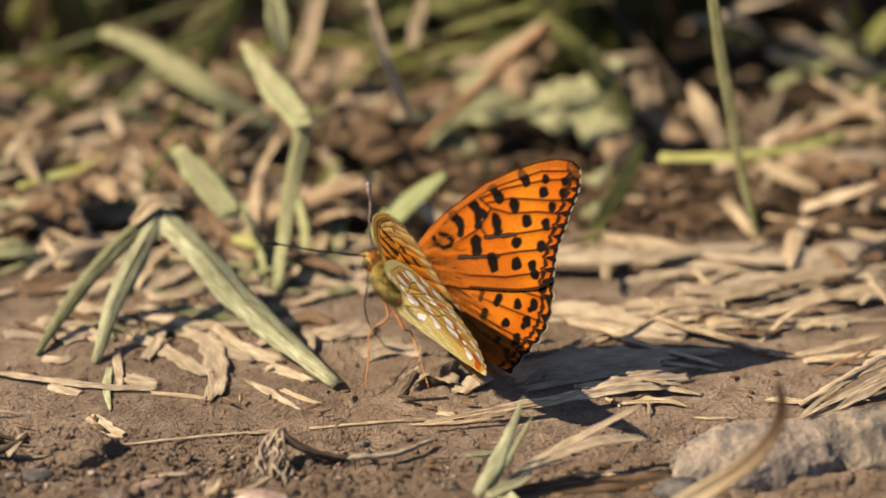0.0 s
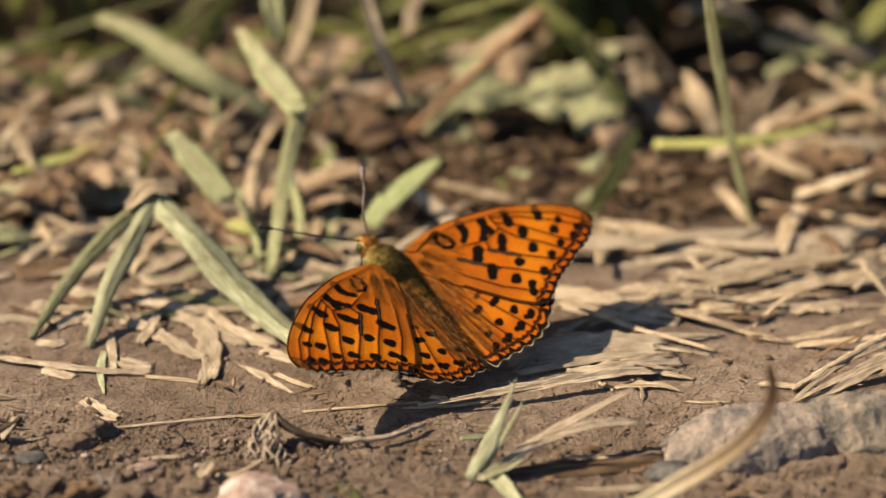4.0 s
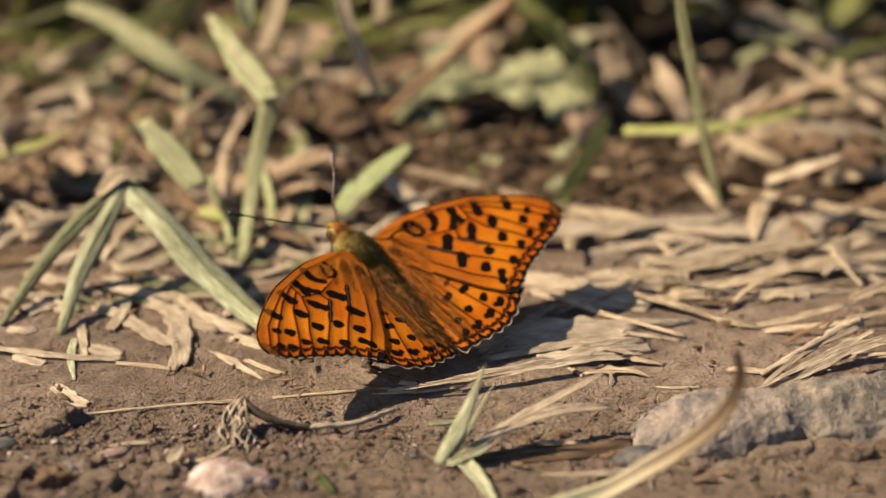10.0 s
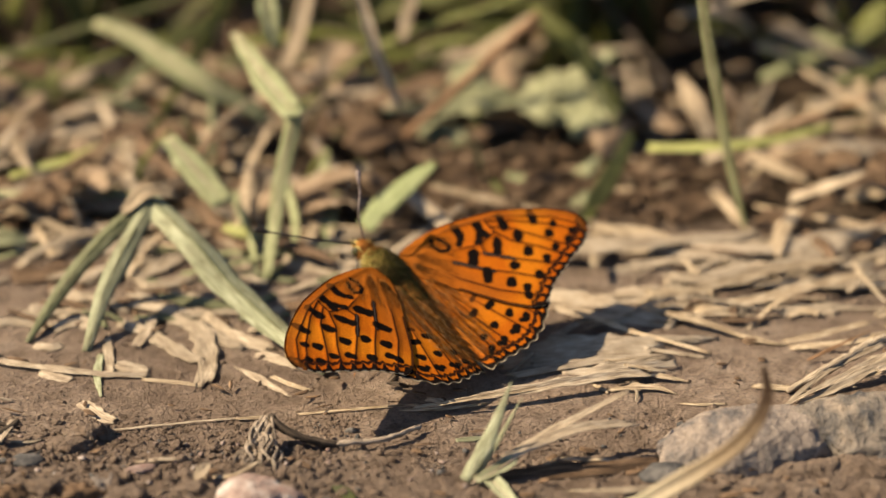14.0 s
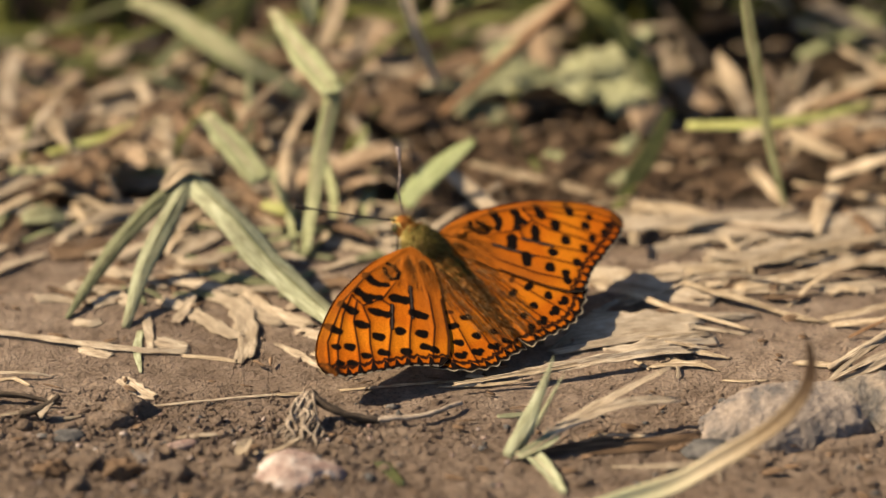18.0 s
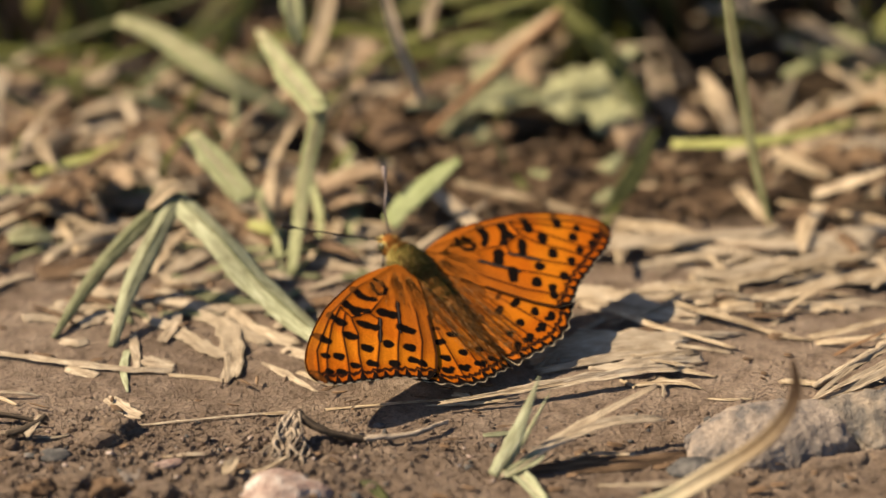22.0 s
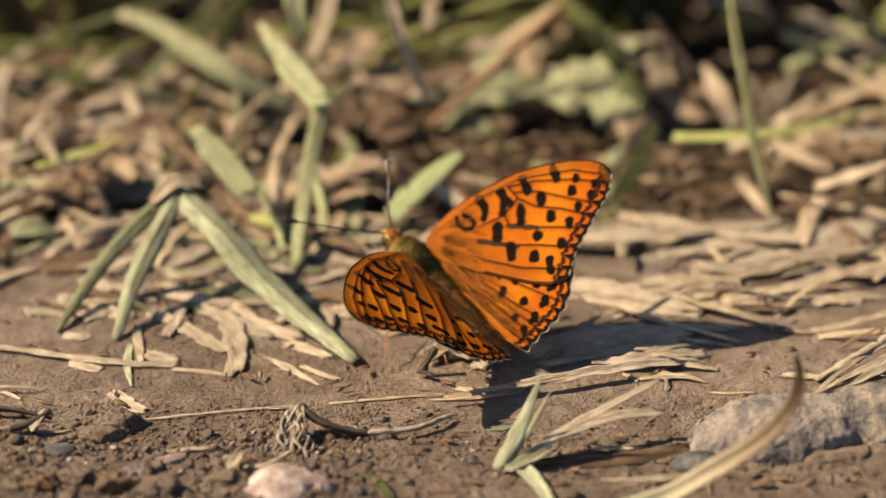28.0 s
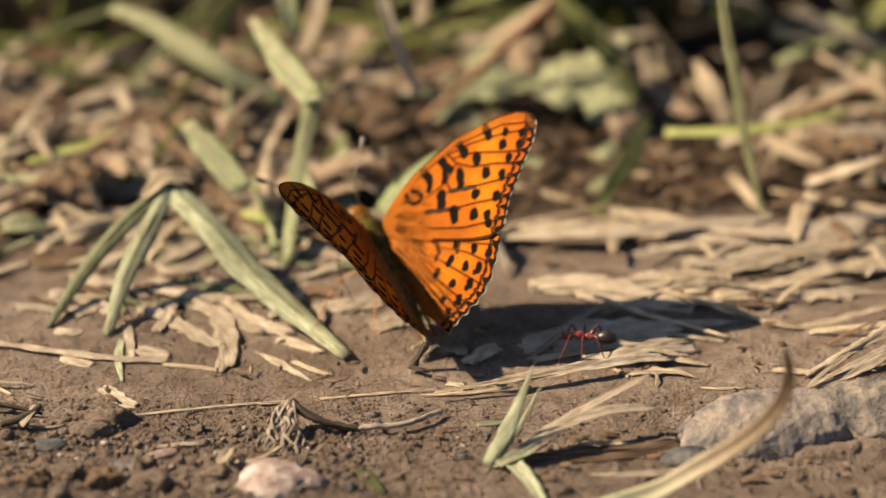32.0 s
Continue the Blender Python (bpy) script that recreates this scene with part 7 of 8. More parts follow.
scatter(130, (-85, 95), (30, 150), 72, [HUSK, HUSK, LEAF_TAN, STRAW_GREY], (6, 17), (1.6, 4.6), 6.0, "dead_leaf", "curled brown dead leaf fragment in the litter", "leaf", "leaf fragments in the litter", behind)
scatter(60, (-85, 95), (74, 150), 73, [GREEN, GREEN_DARK, GREEN_DARK], (16, 44), (1.0, 2.6), 16, "grass_sprig", "fallen green grass stem in the litter", "grass", "fallen grass stems", None)
scatter(26, (16, 95), (4, 46), 75, [STRAW_GREY, STRAW, STRAW_GREY, SHEET], (10, 36), (0.35, 1.3), 0.35, "straw", "pale dry straw drifted over the mud", "straw", "drift of straws", None, 0.32)
scatter(17, (16, 95), (17, 48), 77, [STRAW_GREY, SHEET, SHEET], (18, 44), (2.0, 5.0), 0.3, "straw", "broad pale dry leaf strip on the mud", "straw", "drift of straws", None, 0.2)
scatter(12, (-85, 10), (18, 40), 76, [STRAW_GREY, STRAW_GREY, HUSK], (5, 14), (1.0, 2.4), 1.0, "straw_chip", "flat pale chip of straw at the mud's edge", "straw", "straw chips on the mud", None)
scatter(30, (-76, -18), (27, 52), 86, [STRAW_GREY, SHEET, STRAW, GREEN_PALE, STRAW_GREY], (9, 24), (0.7, 2.4), 3.0, "straw", "pale dry straw lying under the bent grass", "straw", "straws in the litter", None, 0.7)
strewn = lambda x, y: 1.0 if y > 8 else 0.45
scatter(60, (-62, -6), (2, 28), 79, [STRAW_GREY, HUSK, STRAW_GREY, SHEET, GREEN_GREY], (2.5, 13), (0.5, 2.4), 0.7, "straw_chip", "small pale straw bit strewn over the mud", "straw", "small straw bits", strewn, 1.2)
scatter(24, (14, 75), (0, 30), 80, [STRAW_GREY, HUSK, STRAW_GREY], (2.0, 9), (0.4, 1.5), 0.5, "straw_chip", "small pale straw bit strewn over the mud", "straw", "small straw bits", strewn, 0.6)
scatter(8, (-70, 70), (-45, 20), 74, [HUSK, STRAW_GREY], (2, 6), (0.25, 0.6), 0.3, "straw", "small dry straw bit on bare mud", "straw", "straw bits on the mud", None)


def lobed_leaf(label, centre, length, width, mat, seed, lean=(0.0, -0.35, 1.0), heading=0.0, crumple=0.16, name="dead_leaf", group=""):
    """A crumpled leaf with a toothed, lobed outline, two skins and a raised midrib (mm)."""
    rnd = random.Random(seed)
    up = Vector(lean).normalized()
    along = (Matrix.Rotation(heading, 3, up) @ Vector((1, 0, 0)))
    along = (along - along.dot(up) * up).normalized()
    side = up.cross(along)
    off = rnd.uniform(0, 300)
    turns, rings = 44, 7
    bm = bmesh.new()
    uvl = bm.loops.layers.uv.verify()

    def spot(i, j, low):
        g = 2 * math.pi * j / turns
        r = 1 + 0.20 * math.sin(5 * g + off) + 0.10 * math.sin(11 * g + 2 * off) + 0.22 * noise.noise((math.cos(g) * 2 + off, math.sin(g) * 2, 0.5))
        f = i / rings
        a, c = math.cos(g) * r * f * length / 2, math.sin(g) * r * f * width / 2
        h = crumple * length * (noise.noise((a * 0.22 + off, c * 0.22, 1.0)) + 0.5 * noise.noise((a * 0.6 + off, c * 0.6, 3.0))) + 0.25 * abs(c) - 0.18 * f * f * width * (1 + math.sin(2 * g + off))
        return Vector(centre) + along * a + side * c + up * (h - (0.18 if low else 0.0)), (a + off, c)

    grid = []
    for low in (False, True):
        mid, uv0 = spot(0, 0, low)
        rows = [[(bm.verts.new(mid * MM), uv0)]]
        for i in range(1, rings + 1):
            rows.append([(lambda q: (bm.verts.new(q[0] * MM), q[1]))(spot(i, j, low)) for j in range(turns)])
        grid.append(rows)

    def face(vs):
        f = bm.faces.new([v for v, _ in vs])
        for lp, (_, uv) in zip(f.loops, vs):
            lp[uvl].uv = uv

    for low, rows in enumerate(grid):
        for j in range(turns):
            k = (j + 1) % turns
            tri = [rows[0][0], rows[1][j], rows[1][k]]
            face(tri[::-1] if low else tri)
            for i in range(1, rings):
                q = [rows[i][j], rows[i + 1][j], rows[i + 1][k], rows[i][k]]
                face(q[::-1] if low else q)
    for j in range(turns):
        k = (j + 1) % turns
        face([grid[0][rings][j], grid[1][rings][j], grid[1][rings][k], grid[0][rings][k]])
    ob = tagged(mesh_object(name, bm, mat), label, "leaf", group)
    bm = bmesh.new()
    line = [Vector(spot(abs(q), 0 if q > 0 else turns // 2, False)[0]) + up * 0.1 for q in (-6, -4, -2, 0, 2, 4, 6)]
    add_tube(bm, line, (0.30, 0.26, 0.2, 0.1), 5, 14, 0.1, seed)
    part("midrib", bm, mat, ob, "raised midrib")
    return ob


lobed_leaf("large crumpled pale green withered leaf with lobed edge", (14.0, 75.0, 8.5), 19, 12, LEAF_GREY, 11, (-0.35, -0.30, 1.0), -0.1, 0.03, "withered_leaf")
lobed_leaf("curled tan dead leaf hanging in the litter", (22.0, 64.5, 4.5), 8, 6, LEAF_TAN, 14, (0.1, -0.6, 0.8), -1.1, 0.06, "dead_leaf")
lobed_leaf("small crumpled grey-green withered leaf", (19.0, 68.5, 6.5), 9, 7, LEAF_GREY, 12, (-0.2, -0.4, 1.0), -0.5, 0.04, "withered_leaf")
lobed_leaf("broad grey-green withered leaf in the litter", (-0.5, 75.0, 6.5), 15, 11, LEAF_GREY, 13, (-0.35, -0.3, 1.0), 0.3, 0.03, "withered_leaf")
rnd = random.Random(171)
for i in range(26):
    x, y = rnd.uniform(-80, 86), rnd.uniform(38, 126)
    if hollow(x, y):
        continue
    q = rnd.uniform(8, 19)
    lobed_leaf("crumpled pinkish brown dead leaf in the litter", (x, y, ground_height(x, y) + rnd.uniform(1.5, 4.5)), q, q * rnd.uniform(0.45, 0.8), rnd.choice([LEAF_TAN, LEAF_TAN, HUSK]), 200 + i,
               (rnd.gauss(-0.15, 0.3), rnd.gauss(-0.35, 0.3), 1.0), rnd.uniform(-0.9, 0.9), 0.07, "dead_leaf", "crumpled dead leaves")


def fragments(name, label, count, xr, yr, size, mat, seed, dense=None, proud=0.2):
    """Crumbs too many to count: small uneven lumps in one mesh."""
    rnd = random.Random(seed)
    verts, faces = [], []
    base = bmesh.new()
    bmesh.ops.create_icosphere(base, subdivisions=1, radius=1.0)
    bv = [v.co.copy() for v in base.verts]
    bf = [tuple(v.index for v in f.verts) for f in base.faces]
    base.free()
    n = 0
    while n < count:
        x, y = rnd.uniform(*xr), rnd.uniform(*yr)
        if dense and rnd.random() > dense(x, y):
            continue
        n += 1
        r = size * math.exp(rnd.gauss(0, 0.5))
        z = ground_height(x, y) + r * proud
        k = len(verts)
        sx, sy, sz = r * rnd.uniform(0.7, 1.4), r * rnd.uniform(0.7, 1.4), r * rnd.uniform(0.5, 0.9)
        for v in bv:
            j = 1 + rnd.uniform(-0.42, 0.42)
            verts.append(((x + v.x * sx * j) * MM, (y + v.y * sy * j) * MM, (z + v.z * sz * j) * MM))
        faces += [tuple(k + i for i in f) for f in bf]
    me = bpy.data.meshes.new(name)
    me.from_pydata(verts, [], faces)
    me.polygons.foreach_set("use_smooth", [True] * len(faces))
    me.materials.append(mat)
    return tagged(new(name, me), label, "soil", kind="stuff")


near_crumbs = lambda x, y: (1.0 if y < -26 else (0.5 if y < -18 else 0.07)) * (1.0 if x < -14 else 0.35)
fragments("soil_crumbs", "loose brown crumbs of mud", 34000, (-75, 75), (-58, 20), 0.105, SOIL, 81, near_crumbs)
fragments("soil_crumbs", "coarse brown crumbs of mud", 800, (-75, 75), (-58, -16), 0.26, SOIL, 82, near_crumbs)
fragments("soil_clods", "small dark clods of dry mud", 130, (-70, 60), (-52, -24), 0.48, SOIL, 85, near_crumbs, 0.1)


fragments("grit", "reddish and whitish grit in the mud", 220, (-62, 0), (-52, -24), 0.2, PINK, 83, near_crumbs)
fragments("grit", "dark grit in the mud", 420, (-60, 60), (-50, -20), 0.17, SLATE, 84, near_crumbs)


def shreds(name, label, count, xr, yr, mat, seed, dense=None, lengths=(1.5, 6)):
    rnd = random.Random(seed)
    bm = bmesh.new()
    n = 0
    while n < count:
        x, y = rnd.uniform(*xr), rnd.uniform(*yr)
        if dense and rnd.random() > dense(x, y):
            continue
        n += 1
        ln, g, w = rnd.uniform(*lengths), rnd.gauss(0.1, 0.8), rnd.uniform(0.25, 1.1)
        z = max(0.0, ground_height(x, y)) + rnd.uniform(0.1, 0.8) * (2.2 if y > 30 else 0.5)
        c, s, t = math.cos(g) * ln / 2, math.sin(g) * ln / 2, rnd.gauss(0, 0.12) * ln
        add_ribbon(bm, [(x - c, y - s, max(0.1, z - t)), (x, y, z), (x + c, y + s, max(0.1, z + t))], w, 0.12, 0.2, (0.5, 1, 0.4), 4, (0, -0.3, 1), 0.15, 0, n, 1)
    return tagged(mesh_object(name, bm, mat), label, "litter", kind="stuff")


shreds("straw_shreds", "fine shreds of dry straw in the litter", 260, (-90, 95), (24, 150), STRAW, 91, behind)
shreds("leaf_shreds", "fine brown shreds of dead leaves", 280, (-90, 95), (24, 150), HUSK, 92, behind)
shreds("leaf_shreds", "fine tan shreds of dead leaves in the hollows", 60, (-14, 48), (44, 118), LEAF_TAN, 94, lambda x, y: 1.0 if hollow(x, y) else 0.1, (2, 6))
# dark cover in place of the shade that falls on the hollows
shreds("leaf_shreds", "dark leaf litter standing in for shade in the hollows", 520, (-14, 48), (40, 82), HUSK, 95, lambda x, y: 1.0 if hollow(x, y) else 0.0, (2, 7))
shreds("straw_shreds", "fine straw shreds trodden into the mud", 150, (-70, 70), (-52, 24), HUSK, 93, None, (0.8, 3))


# ---- standing grass behind, up to the horizon ----
def far_grass():
    rnd = random.Random(101)
    bm = bmesh.new()
    for i in range(1500):
        y = 150 + 420 * rnd.random() ** 1.6
        x = rnd.uniform(-1, 1) * (130 + y * 0.7)
        h = rnd.uniform(15, 45) + 0.06 * (y - 150)
        lx, ly = rnd.gauss(0, 0.35) * h, rnd.gauss(-0.1, 0.35) * h
        add_ribbon(bm, [(x, y, -1), (x + lx * 0.3, y + ly * 0.3, h * 0.6), (x + lx, y + ly, h * rnd.uniform(0.7, 1.0))], rnd.uniform(1.6, 3.6), 0.2, 0.3, (0.9, 1, 0.05), 7,
                   (rnd.gauss(0, 1), -1, 0.2), 0.05, 0, i, 1)
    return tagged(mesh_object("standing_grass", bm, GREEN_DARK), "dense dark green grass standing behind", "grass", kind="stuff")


far_grass()


def standing_blades(count, xr, yr, heights, widths, mats, seed):
    rnd = random.Random(seed)
    for i in range(count):
        x, y, h = rnd.uniform(*xr), rnd.uniform(*yr), rnd.uniform(*heights)
        if hollow(x, y) and rnd.random() < 0.7:
            continue
        lx, ly = rnd.gauss(0, 0.45) * h, rnd.gauss(0.1, 0.4) * h
        z = ground_height(x, y)
        blade("grass_sprig", "short grass blade standing out of the litter", "grass", [(x, y, z - 0.3), (x + lx * 0.35, y + ly * 0.35, z + h * 0.55), (x + lx, y + ly, z + h * rnd.uniform(0.75, 1.0))],
              rnd.uniform(*widths), rnd.choice(mats), "short standing blades", n=12, across=2, fold=rnd.uniform(-0.3, 0.3), taper=(0.8, 1, rnd.uniform(0.15, 0.6)), face=(rnd.gauss(0, 0.5), -1, 0.4))


standing_blades(40, (-72, 8), (34, 80), (6, 16), (0.6, 1.5), [GREEN_PALE, GREEN_YELLOW, GREEN, STRAW, STRAW_GREY], 111)
standing_blades(22, (10, 82), (48, 104), (6, 18), (0.8, 2.0), [GREEN, STRAW_GREY, STRAW, GREEN_PALE], 112)


def grass_tuft(x, y, count, height, seed, mats):
    t = new("grass_tuft")
    t.location = Vector((x, y, 0)) * MM
    tagged(t, "tall green grass tuft rising out of the litter", "grass", "standing grass tufts")
    rnd = random.Random(seed)
    for i in range(count):
        g = rnd.uniform(0, 2 * math.pi)
        lean = rnd.uniform(0.1, 0.9) * height
        h = height * rnd.uniform(0.6, 1.1)
        bx, by = rnd.gauss(0, 3), rnd.gauss(0, 3)
        dx, dy = math.cos(g) * lean, math.sin(g) * lean * 0.6 + 0.12 * h
        bm = bmesh.new()
        add_ribbon(bm, [(bx, by, -0.5), (bx + dx * 0.2, by + dy * 0.2, h * 0.45), (bx + dx * 0.55, by + dy * 0.55, h * 0.85), (bx + dx, by + dy, h * rnd.uniform(0.75, 1.05))],
                   rnd.uniform(1.4, 3.8), 0.2, rnd.uniform(-0.3, 0.3), (0.9, 1, 0.05), 12, (rnd.gauss(0, 0.6), -1, 0.3), 0.04, 0, seed + i, 2)
        part("blade", bm, rnd.choice(mats), t)


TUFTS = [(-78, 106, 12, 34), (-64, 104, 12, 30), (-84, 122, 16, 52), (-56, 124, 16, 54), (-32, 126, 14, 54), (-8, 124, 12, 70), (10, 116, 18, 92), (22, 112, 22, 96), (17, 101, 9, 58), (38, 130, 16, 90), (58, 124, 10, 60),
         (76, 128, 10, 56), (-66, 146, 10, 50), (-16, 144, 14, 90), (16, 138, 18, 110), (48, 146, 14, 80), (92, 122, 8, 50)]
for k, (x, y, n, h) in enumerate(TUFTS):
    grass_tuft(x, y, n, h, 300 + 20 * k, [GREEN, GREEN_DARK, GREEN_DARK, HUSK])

# legs, feelers and tongue of the insect, in its own axes
ANTENNAE = [[(4.3, 0.5, -0.5), to_body(-20.5, 4.4, 14.6), to_body(-25.0, 5.0, 15.1), to_body(-27.6, 5.1, 15.5)],
            [(4.3, -0.5, -0.4), to_body(-14.4, 5.4, 17.6), to_body(-14.3, 7.0, 20.0), to_body(-14.5, 8.4, 22.0)]]
LEGS = [[(0.6, 1.2, -2.8), to_body(-11.9, 1.4, 6.4), to_body(-14.3, 0.6, 4.6), to_body(-14.5, -4.6, 2.6), to_body(-14.9, -8.2, 0.2)],
        [(-1.6, 1.3, -3.0), to_body(-9.8, -0.1, 5.3), to_body(-8.9, 0.3, 4.6), to_body(-7.6, -3.6, 2.4), to_body(-6.4, -7.8, 0.2)],
        [(0.6, -1.0, -3.2), to_body(-9.6, 5.6, 10.4), to_body(-8.4, 7.8, 9.8), to_body(-9.0, 8.6, 4.0), to_body(-10.4, 9.4, 0.3)],
        [(-1.4, -1.2, -3.3), to_body(-6.0, 3.0, 8.4), to_body(-4.8, 4.0, 7.6), to_body(-3.0, 4.6, 3.6), to_body(-1.4, 5.0, 0.4)]]
TONGUE = [(4.7, 0.0, -1.9), to_body(-14.7, 4.3, 10.1), to_body(-15.1, 2.7, 7.5), to_body(-14.4, 1.8, 4.9), to_body(-12.2, 0.7, 2.2)]

BUTTERFLY, WINGS = make_butterfly()


# ---- the ant ----
def make_ant():
    a = new("ant")
    tagged(a, "dark red wood ant hurrying over dry straw", "ant")
    bm = bmesh.new()
    add_lump(bm, (3.0, 0, 1.6), (0.85, 0.80, 0.62), 3, 0.06, 1, 1)
    hd = part("head", bm, ANT_RED, a, "dark red head")
    bm = bmesh.new()
    add_lump(bm, (1.45, 0, 1.85), (0.85, 0.58, 0.60), 3, 0.10, 1, 2)
    add_lump(bm, (0.15, 0, 1.65), (0.80, 0.48, 0.50), 3, 0.10, 1, 3)
    add_lump(bm, (-0.85, 0, 1.65), (0.26, 0.34, 0.55), 2, 0.08, 1, 4)
    part("thorax", bm, ANT_RED, a, "red thorax and waist")
    bm = bmesh.new()
    add_lump(bm, (-2.2, 0, 1.65), (1.40, 1.0, 0.95), 3, 0.05, 1, 5)
    part("gaster", bm, BLACK, a, "glossy black gaster")
    for s in (1, -1):
        bm = bmesh.new()
        add_lump(bm, (3.25, 0.62 * s, 1.85), (0.16, 0.12, 0.16), 2, 0.0, 1, 0)
        part("eye", bm, BLACK, hd, "small black eye")
        bm = bmesh.new()
        add_tube(bm, [(3.6, 0.32 * s, 1.35), (4.1, 0.34 * s, 1.15), (4.35, 0.08 * s, 1.1)], (0.16, 0.12, 0.05), 5, 8)
        part("mandible", bm, ANT_LEG, hd, "dark brown mandible")
        bm = bmesh.new()
        add_tube(bm, [(3.55, 0.3 * s, 1.8), (4.0, 1.0 * s, 2.6), (4.3, 1.15 * s, 2.3), (5.2, 1.4 * s, 1.6)], (0.09, 0.08, 0.07, 0.08), 5, 12)
        part("antenna", bm, ANT_LEG, hd, "elbowed dark brown antenna")
        for x, dx in ((1.7, 1.9), (0.8, 0.1), (0.1, -2.2)):
            knee, heel, toe = (x + dx * 0.45, 1.75 * s, 2.55), (x + dx * 0.85, 2.7 * s, 0.7), (x + dx * 1.25, 3.3 * s, -0.75)
            bm = bmesh.new()
            add_tube(bm, [(x, 0.35 * s, 1.45), (x + dx * 0.2, 1.0 * s, 2.15), knee], (0.14, 0.23, 0.13), 6, 10)
            leg = part("leg", bm, ANT_LEG, a, "dark red-brown leg")
            bm = bmesh.new()
            add_tube(bm, [knee, heel, toe], (0.13, 0.10, 0.045), 5, 12)
            part("shin", bm, ANT_LEG, leg)
    return a


ANT = make_ant()


# ---- what moves ----
def wing_pose(side, kind, lift, sweep):
    root = Matrix.Translation((-0.0022, 0.0032 * side, 0))
    m = Matrix.Rotation(radians(lift) * side, 4, "X")
    # a wing that closes sits a little out on its hinge, the hindwing over the forewing and drawn forward
    k = min(1, max(0, (lift - 48) / 22)) if side > 0 else 0
    out = 0.0006 + (0.0005 if kind == "hindwing" else 0)
    m = Matrix.Translation((0.0013 * k, out * k, 0)) @ m
    if kind == "hindwing":
        root, sweep = Matrix.Translation((-0.0070, 0.0024 * side, 0)), max(7 * min(1, max(0, (lift - 25) / 35)), 0.4 * sweep)
    if sweep:
        m = m @ root @ Matrix.Rotation(-radians(sweep) * side, 4, "Z") @ root.inverted()
    return m


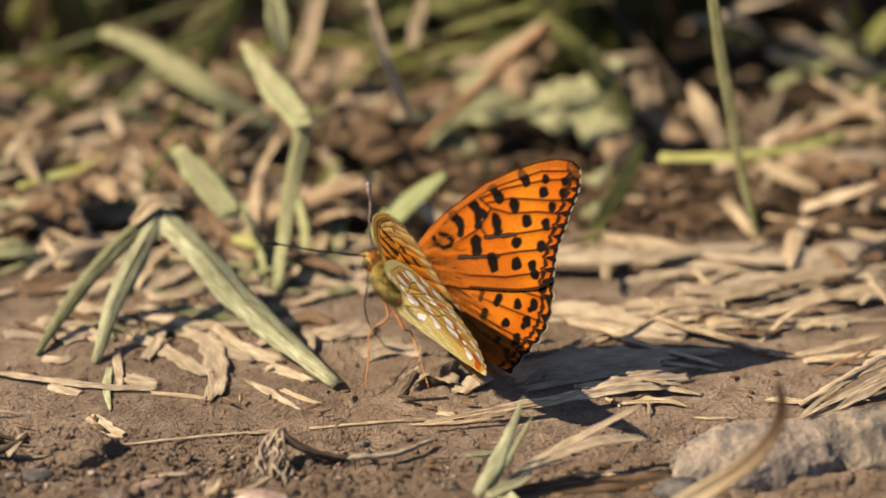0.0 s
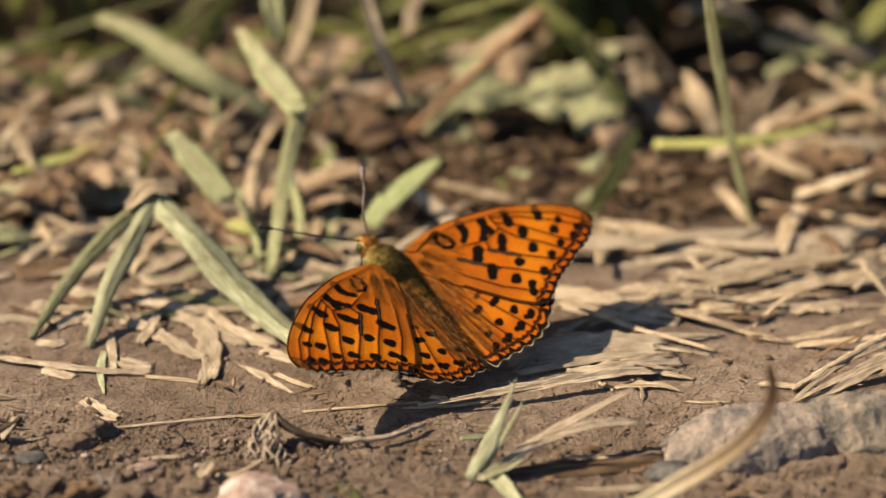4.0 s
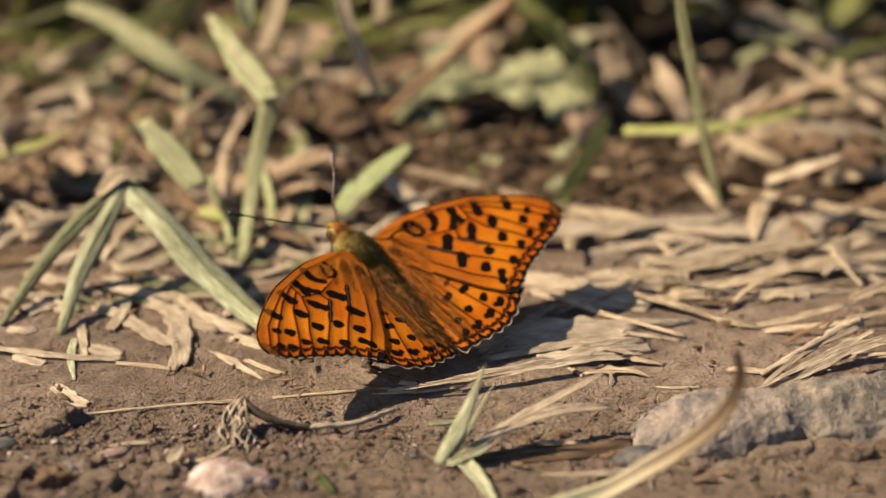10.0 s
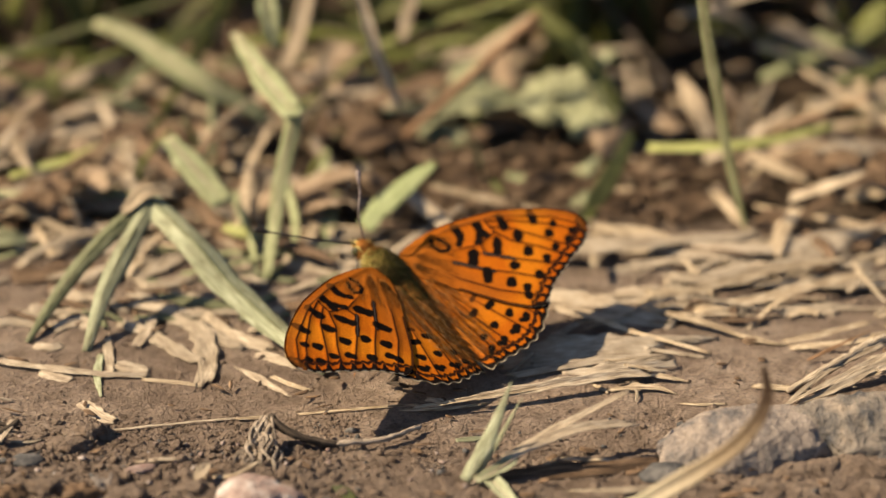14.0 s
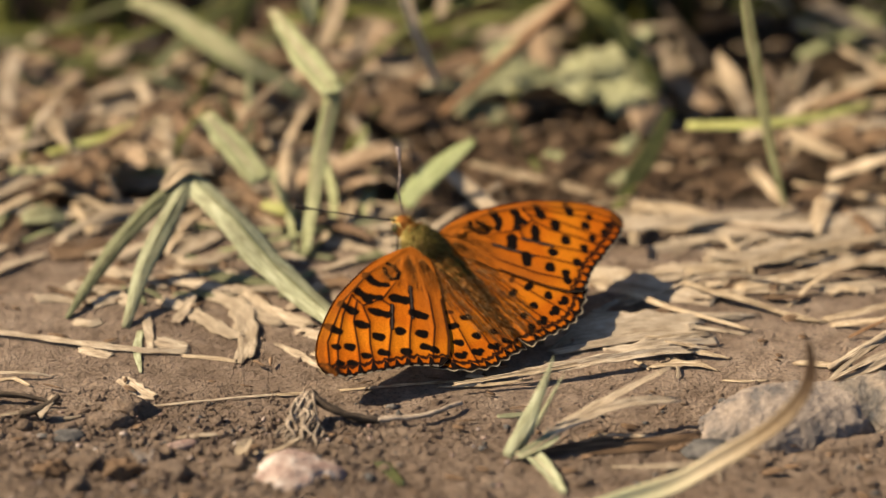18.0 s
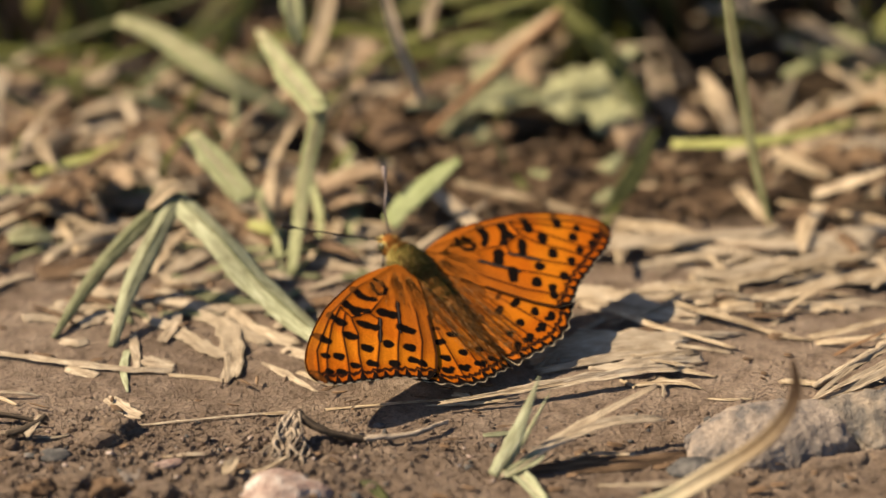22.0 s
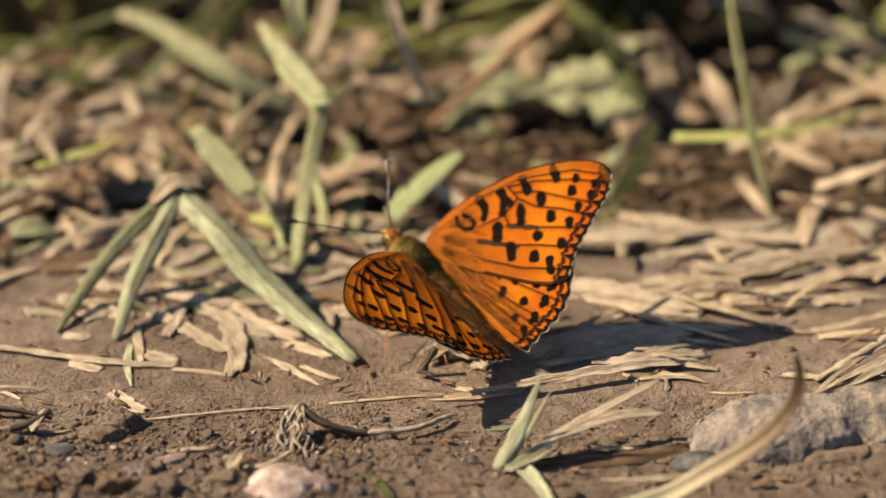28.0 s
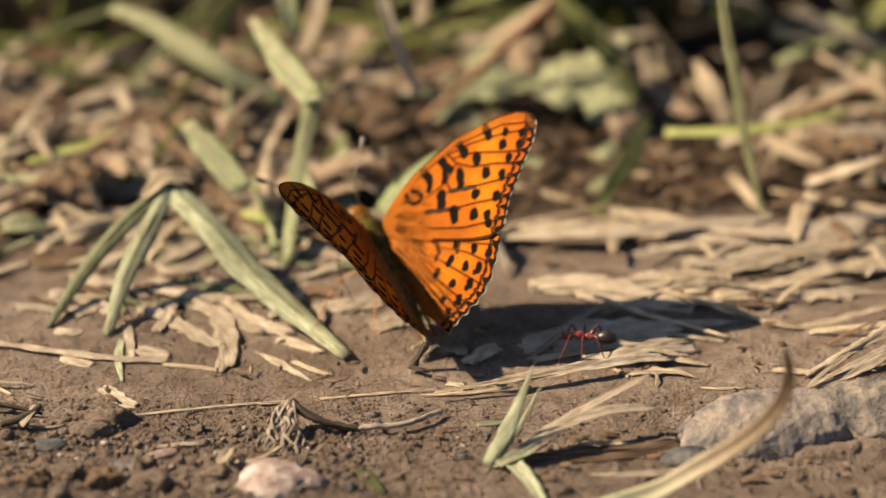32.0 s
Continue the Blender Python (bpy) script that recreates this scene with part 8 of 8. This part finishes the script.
# seconds, lift of the left and of the right wings over the flat, forward sweep of the forewings (degrees)
BEATS = [
    (0, 66, 44, 5), (0.1, 88, 67, 5), (0.2, 97, 81, 5), (0.3, 82, 70, 5), (0.4, 72, 54, 5), (0.5, 47, 42, 5), (0.6, 26, 24, 5),
    (0.7, 41, 27, 5), (0.8, 56, 39, 5), (0.9, 84, 62, 5), (1, 75.5, 55, 5), (1.1, 49, 42, 4.8), (1.2, 27, 27, 4.6), (1.3, 30, 27, 4.4),
    (1.4, 52, 40, 4.2), (1.5, 75, 50, 4), (1.6, 77, 54, 3.8), (1.7, 54, 38, 3.6), (1.8, 24, 20, 3.4), (1.9, 41, 34, 3.2), (2, 61, 38, 3),
    (2.1, 61, 44, 2.8), (2.2, 40, 36, 2.6), (2.3, 20, 22, 2.4), (2.4, 27, 20, 2.2), (2.5, 50, 36, 2), (2.6, 63, 44, 1.8), (2.7, 43, 36, 1.6),
    (2.8, 14, 14, 1.4), (2.9, 14, 15, 1.2), (3, 26.5, 20, 1), (3.15, 30, 24, 0.7), (3.5, 8, 6, 0), (3.8, 24, 20, 0), (4.1, 8, 7, 0),
    (4.4, 27, 22, 0), (4.7, 9, 8, 0), (5, 26, 22, 0), (5.25, 10, 9, 0), (5.5, 27, 24.5, 0), (5.7, 24, 21, 0), (5.9, 38, 31, 0),
    (6, 25.5, 20.5, 0), (6.1, 6, 5, 0), (6.3, 33, 28, 0), (6.5, 18, 14, 0), (6.7, 6, 5, 0), (6.9, 29, 25, 0), (7, 20.5, 15.5, 0),
    (7.1, 3, 3, 0), (7.3, 16, 13, 0), (7.5, 13, 10, 0), (7.7, 2, 2, 0), (7.9, 14, 11, 0), (8, 4, 4, 0), (8.1, 1, 1, 0),
    (8.3, 13, 10, 0), (8.5, 2, 2, 0), (8.7, 15, 12, 0), (8.9, 4, 4, 0), (9, 0.5, 0.5, 0), (9.1, 2, 2, 0), (9.3, 27, 22, 0),
    (9.5, 11, 8, 0), (9.7, 2, 2, 0), (9.9, 18, 14, 0), (10, 12, 8, 0), (10.1, 0, 0, 0), (10.3, 17, 13, 0), (10.5, 3, 3, 0),
    (10.7, 15, 11, 0), (10.9, 1, 1, 0), (11, 1.5, 1.5, 0), (11.1, 5, 5, 0), (11.3, 6, 5, 0), (11.5, 4, 4, 0), (11.7, 19, 15, 0),
    (11.9, 1, 1, 0), (12, 2.5, 2.5, 0), (12.1, 11, 8, 0), (12.3, 11, 8, 0), (12.5, 23, 18, 0), (12.7, 15, 12, 0), (12.9, 3, 3, 0),
    (13, 15.8, 9, 0), (13.1, 21, 17, 0), (13.3, 4, 4, 0), (13.5, 18, 14, 0), (13.6, 33, 28, 0), (13.7, 38, 32, 0), (13.9, 5, 5, 0),
    (14, 13.3, 10, 0), (14.1, 25, 21, 0), (14.3, 4, 4, 0), (14.4, 7, 6, 0), (14.5, 19, 15, 0), (14.8, 4, 4, 0), (15.1, 17, 13, 0),
    (15.4, 3, 3, 0), (15.7, 13, 10, 0), (16, 3, 3, 0), (16.25, 11, 9, 0), (16.5, 1.5, 1.5, 0), (16.7, 10, 8, 0), (16.9, 7, 6, 0),
    (17, 2.5, 2.5, 0), (17.1, 5, 4, 0), (17.3, 8, 6, 0), (17.5, 8, 6, 0), (17.7, 22, 18, 0), (17.9, 4, 4, 0), (18, 1, 1, 0),
    (18.1, 8, 7, 0), (18.3, 9, 8, 0), (18.5, 1, 1, 0), (18.7, 14, 11, 0), (18.9, 4, 3.5, 0), (19, 2, 0.5, 0), (19.1, 9, 7, 0),
    (19.3, 4, 4, 0), (19.5, 3.5, 3.5, 0), (19.7, 9, 7, 0), (19.9, 1.5, 1.5, 0), (20, 10, 7, 0), (20.1, 18, 14, 0), (20.3, 4, 4, 0),
    (20.5, 2, 2, 0), (20.7, 10, 8, 0), (20.9, 1, 1, 0), (21, 7, 5.5, 0), (21.1, 11, 8, 0), (21.3, 1.5, 1.5, 0), (21.5, 5, 4, 0),
    (21.7, 5, 4, 0), (21.9, 1, 1, 0), (22, 6, 5, 0), (22.1, 13, 10, 0), (22.3, 0.5, 0.5, 0), (22.5, 2.5, 2.5, 0), (22.7, 23, 18, 0),
    (22.9, 2.5, 2.5, 0), (23, 3.5, 3.5, 0), (23.1, 6, 5, 0), (23.3, 28, 23, 0), (23.5, 3, 3, 0), (23.7, 4, 4, 0), (23.9, 15, 12, 0),
    (24, 16, 15, 0), (24.1, 2, 2, 0), (24.3, 9, 7, 0), (24.4, 25, 22, -1.5), (24.5, 40, 41.5, -3), (24.6, 26, 25, -2.6), (24.7, 14, 13, -2.2),
    (24.9, 7, 6, -1.4), (25, 17.5, 18, -1), (25.1, 20, 19, -0.8), (25.3, 2, 2, -0.4), (25.5, 6, 5, 0), (25.75, 26, 24, -0.4), (26, 6, 8, -0.8),
    (26.25, 34, 36, -1.1), (26.5, 8, 14, -1.5), (26.75, 42, 46, -1.9), (27, 8, 20, -2.2), (27.25, 48, 52, -2.6), (27.38, 10, 24, -2.8), (27.5, 33, 42, -3),
    (27.6, 50, 56, -3), (27.7, 28, 42, -3), (27.8, 6, 24, -3), (27.9, 8, 24, -3), (28, 28.5, 39.5, -3), (28.1, 57, 56, -2.9), (28.2, 60, 63, -2.8),
    (28.3, 32, 46, -2.7), (28.4, 8, 27, -2.6), (28.5, 20, 31, -2.5), (28.6, 50, 46, -2.4), (28.7, 62, 66, -2.3), (28.8, 36, 48, -2.2), (28.9, 16, 34, -2.1),
    (29, 9, 20.5, -2), (29.1, 21, 29, -2), (29.2, 47, 46, -2), (29.3, 58, 62, -2), (29.4, 31, 46, -2), (29.5, 7, 22, -2), (29.6, 0, 12, -2),
    (29.7, 13, 17, -2), (29.8, 34, 35, -2.7), (29.9, 75, 68, -3.3), (30, 71.5, 80, -4), (30.1, 57, 58, -4), (30.2, 33, 42, -4), (30.3, 33, 38, -4),
    (30.4, 46, 44, -4), (30.5, 64, 66, -4), (30.6, 86, 84, -4), (30.7, 90, 84, -4), (30.8, 82, 78, -1.7), (30.9, 72, 70, 0.7), (31, 64, 67, 3),
    (31.1, 63, 66, 3), (31.2, 66, 70, 3), (31.3, 66, 68, 3), (31.4, 53, 52, 3), (31.5, 29, 40, 0), (31.6, 46, 46, 0), (31.7, 78, 78, 26),
    (31.8, 51, 51, 22), (31.9, 84, 84, 18), (32, 47, 50, 13.6),
]
# the left forewing's own sweep where it differs
LEFT_SWEEP = {0: 3, 0.1: 3.4, 0.2: 3.8, 1.8: 2, 1.9: 1, 2: 0, 2.1: 1, 2.2: 2, 32: 5}
# seconds, turn about the world's x, y, z (degrees), shift (mm)
FLIGHT = [(0, 0, 0, 0, 0, 0, 0), (31.5, 0, 0, 0, 0, 0, 0), (31.6, -1, -1, 1, -0.6, 0.3, 1.0), (31.7, -9, -9, 2, -1.5, 9.0, 7.8),
          (31.8, -4.7, -5.5, 6.2, -1.1, 6.8, 0.4), (31.9, -4, 2, -4, -4.0, 7.0, 0.3), (32, -5.1, 3.3, -16.6, -4.45, 6.3, -0.25)]
# seconds, place (mm), heading (degrees)
ERRAND = [(0, 95, 24, 180), (30.2, 95, 24, 180), (30.7, 58, 25, 185), (31.0, 29.3, 20.3, 210), (31.1, 26.9, 13.6, 230), (31.2, 28.9, 9.1, 250), (31.3, 30.0, -1.3, 250), (31.4, 29.1, -6.3, 238),
          (31.5, 29.3, -6.2, 235), (31.6, 29.1, -5.9, 225), (31.7, 21.4, -1.4, 182), (31.8, 20.3, -3.2, 180), (31.9, 24.5, -3.1, 180), (32, 13.8, -6.7, 174)]


def motions():
    walk(BUTTERFLY, [(t, Matrix.Translation(PERCH + Vector((x, y, z)) * MM) @ Matrix.Rotation(Vector((a, b, c)).length * math.pi / 180, 4, Vector((a, b, c)) if a else Vector((0, 0, 1))) @ BODY_TURN)
                     for t, a, b, c, x, y, z in FLIGHT])
    for (word, kind), w in WINGS.items():
        side = 1 if word == "left" else -1
        walk(w, [(t, wing_pose(side, kind, left if side > 0 else right, LEFT_SWEEP.get(t, sweep) if side > 0 else sweep)) for t, left, right, sweep in BEATS])
    walk(ANT, [(t, pose(x * MM, y * MM, 0.0015, 0, 0, g)) for t, x, y, g in ERRAND])


motions()
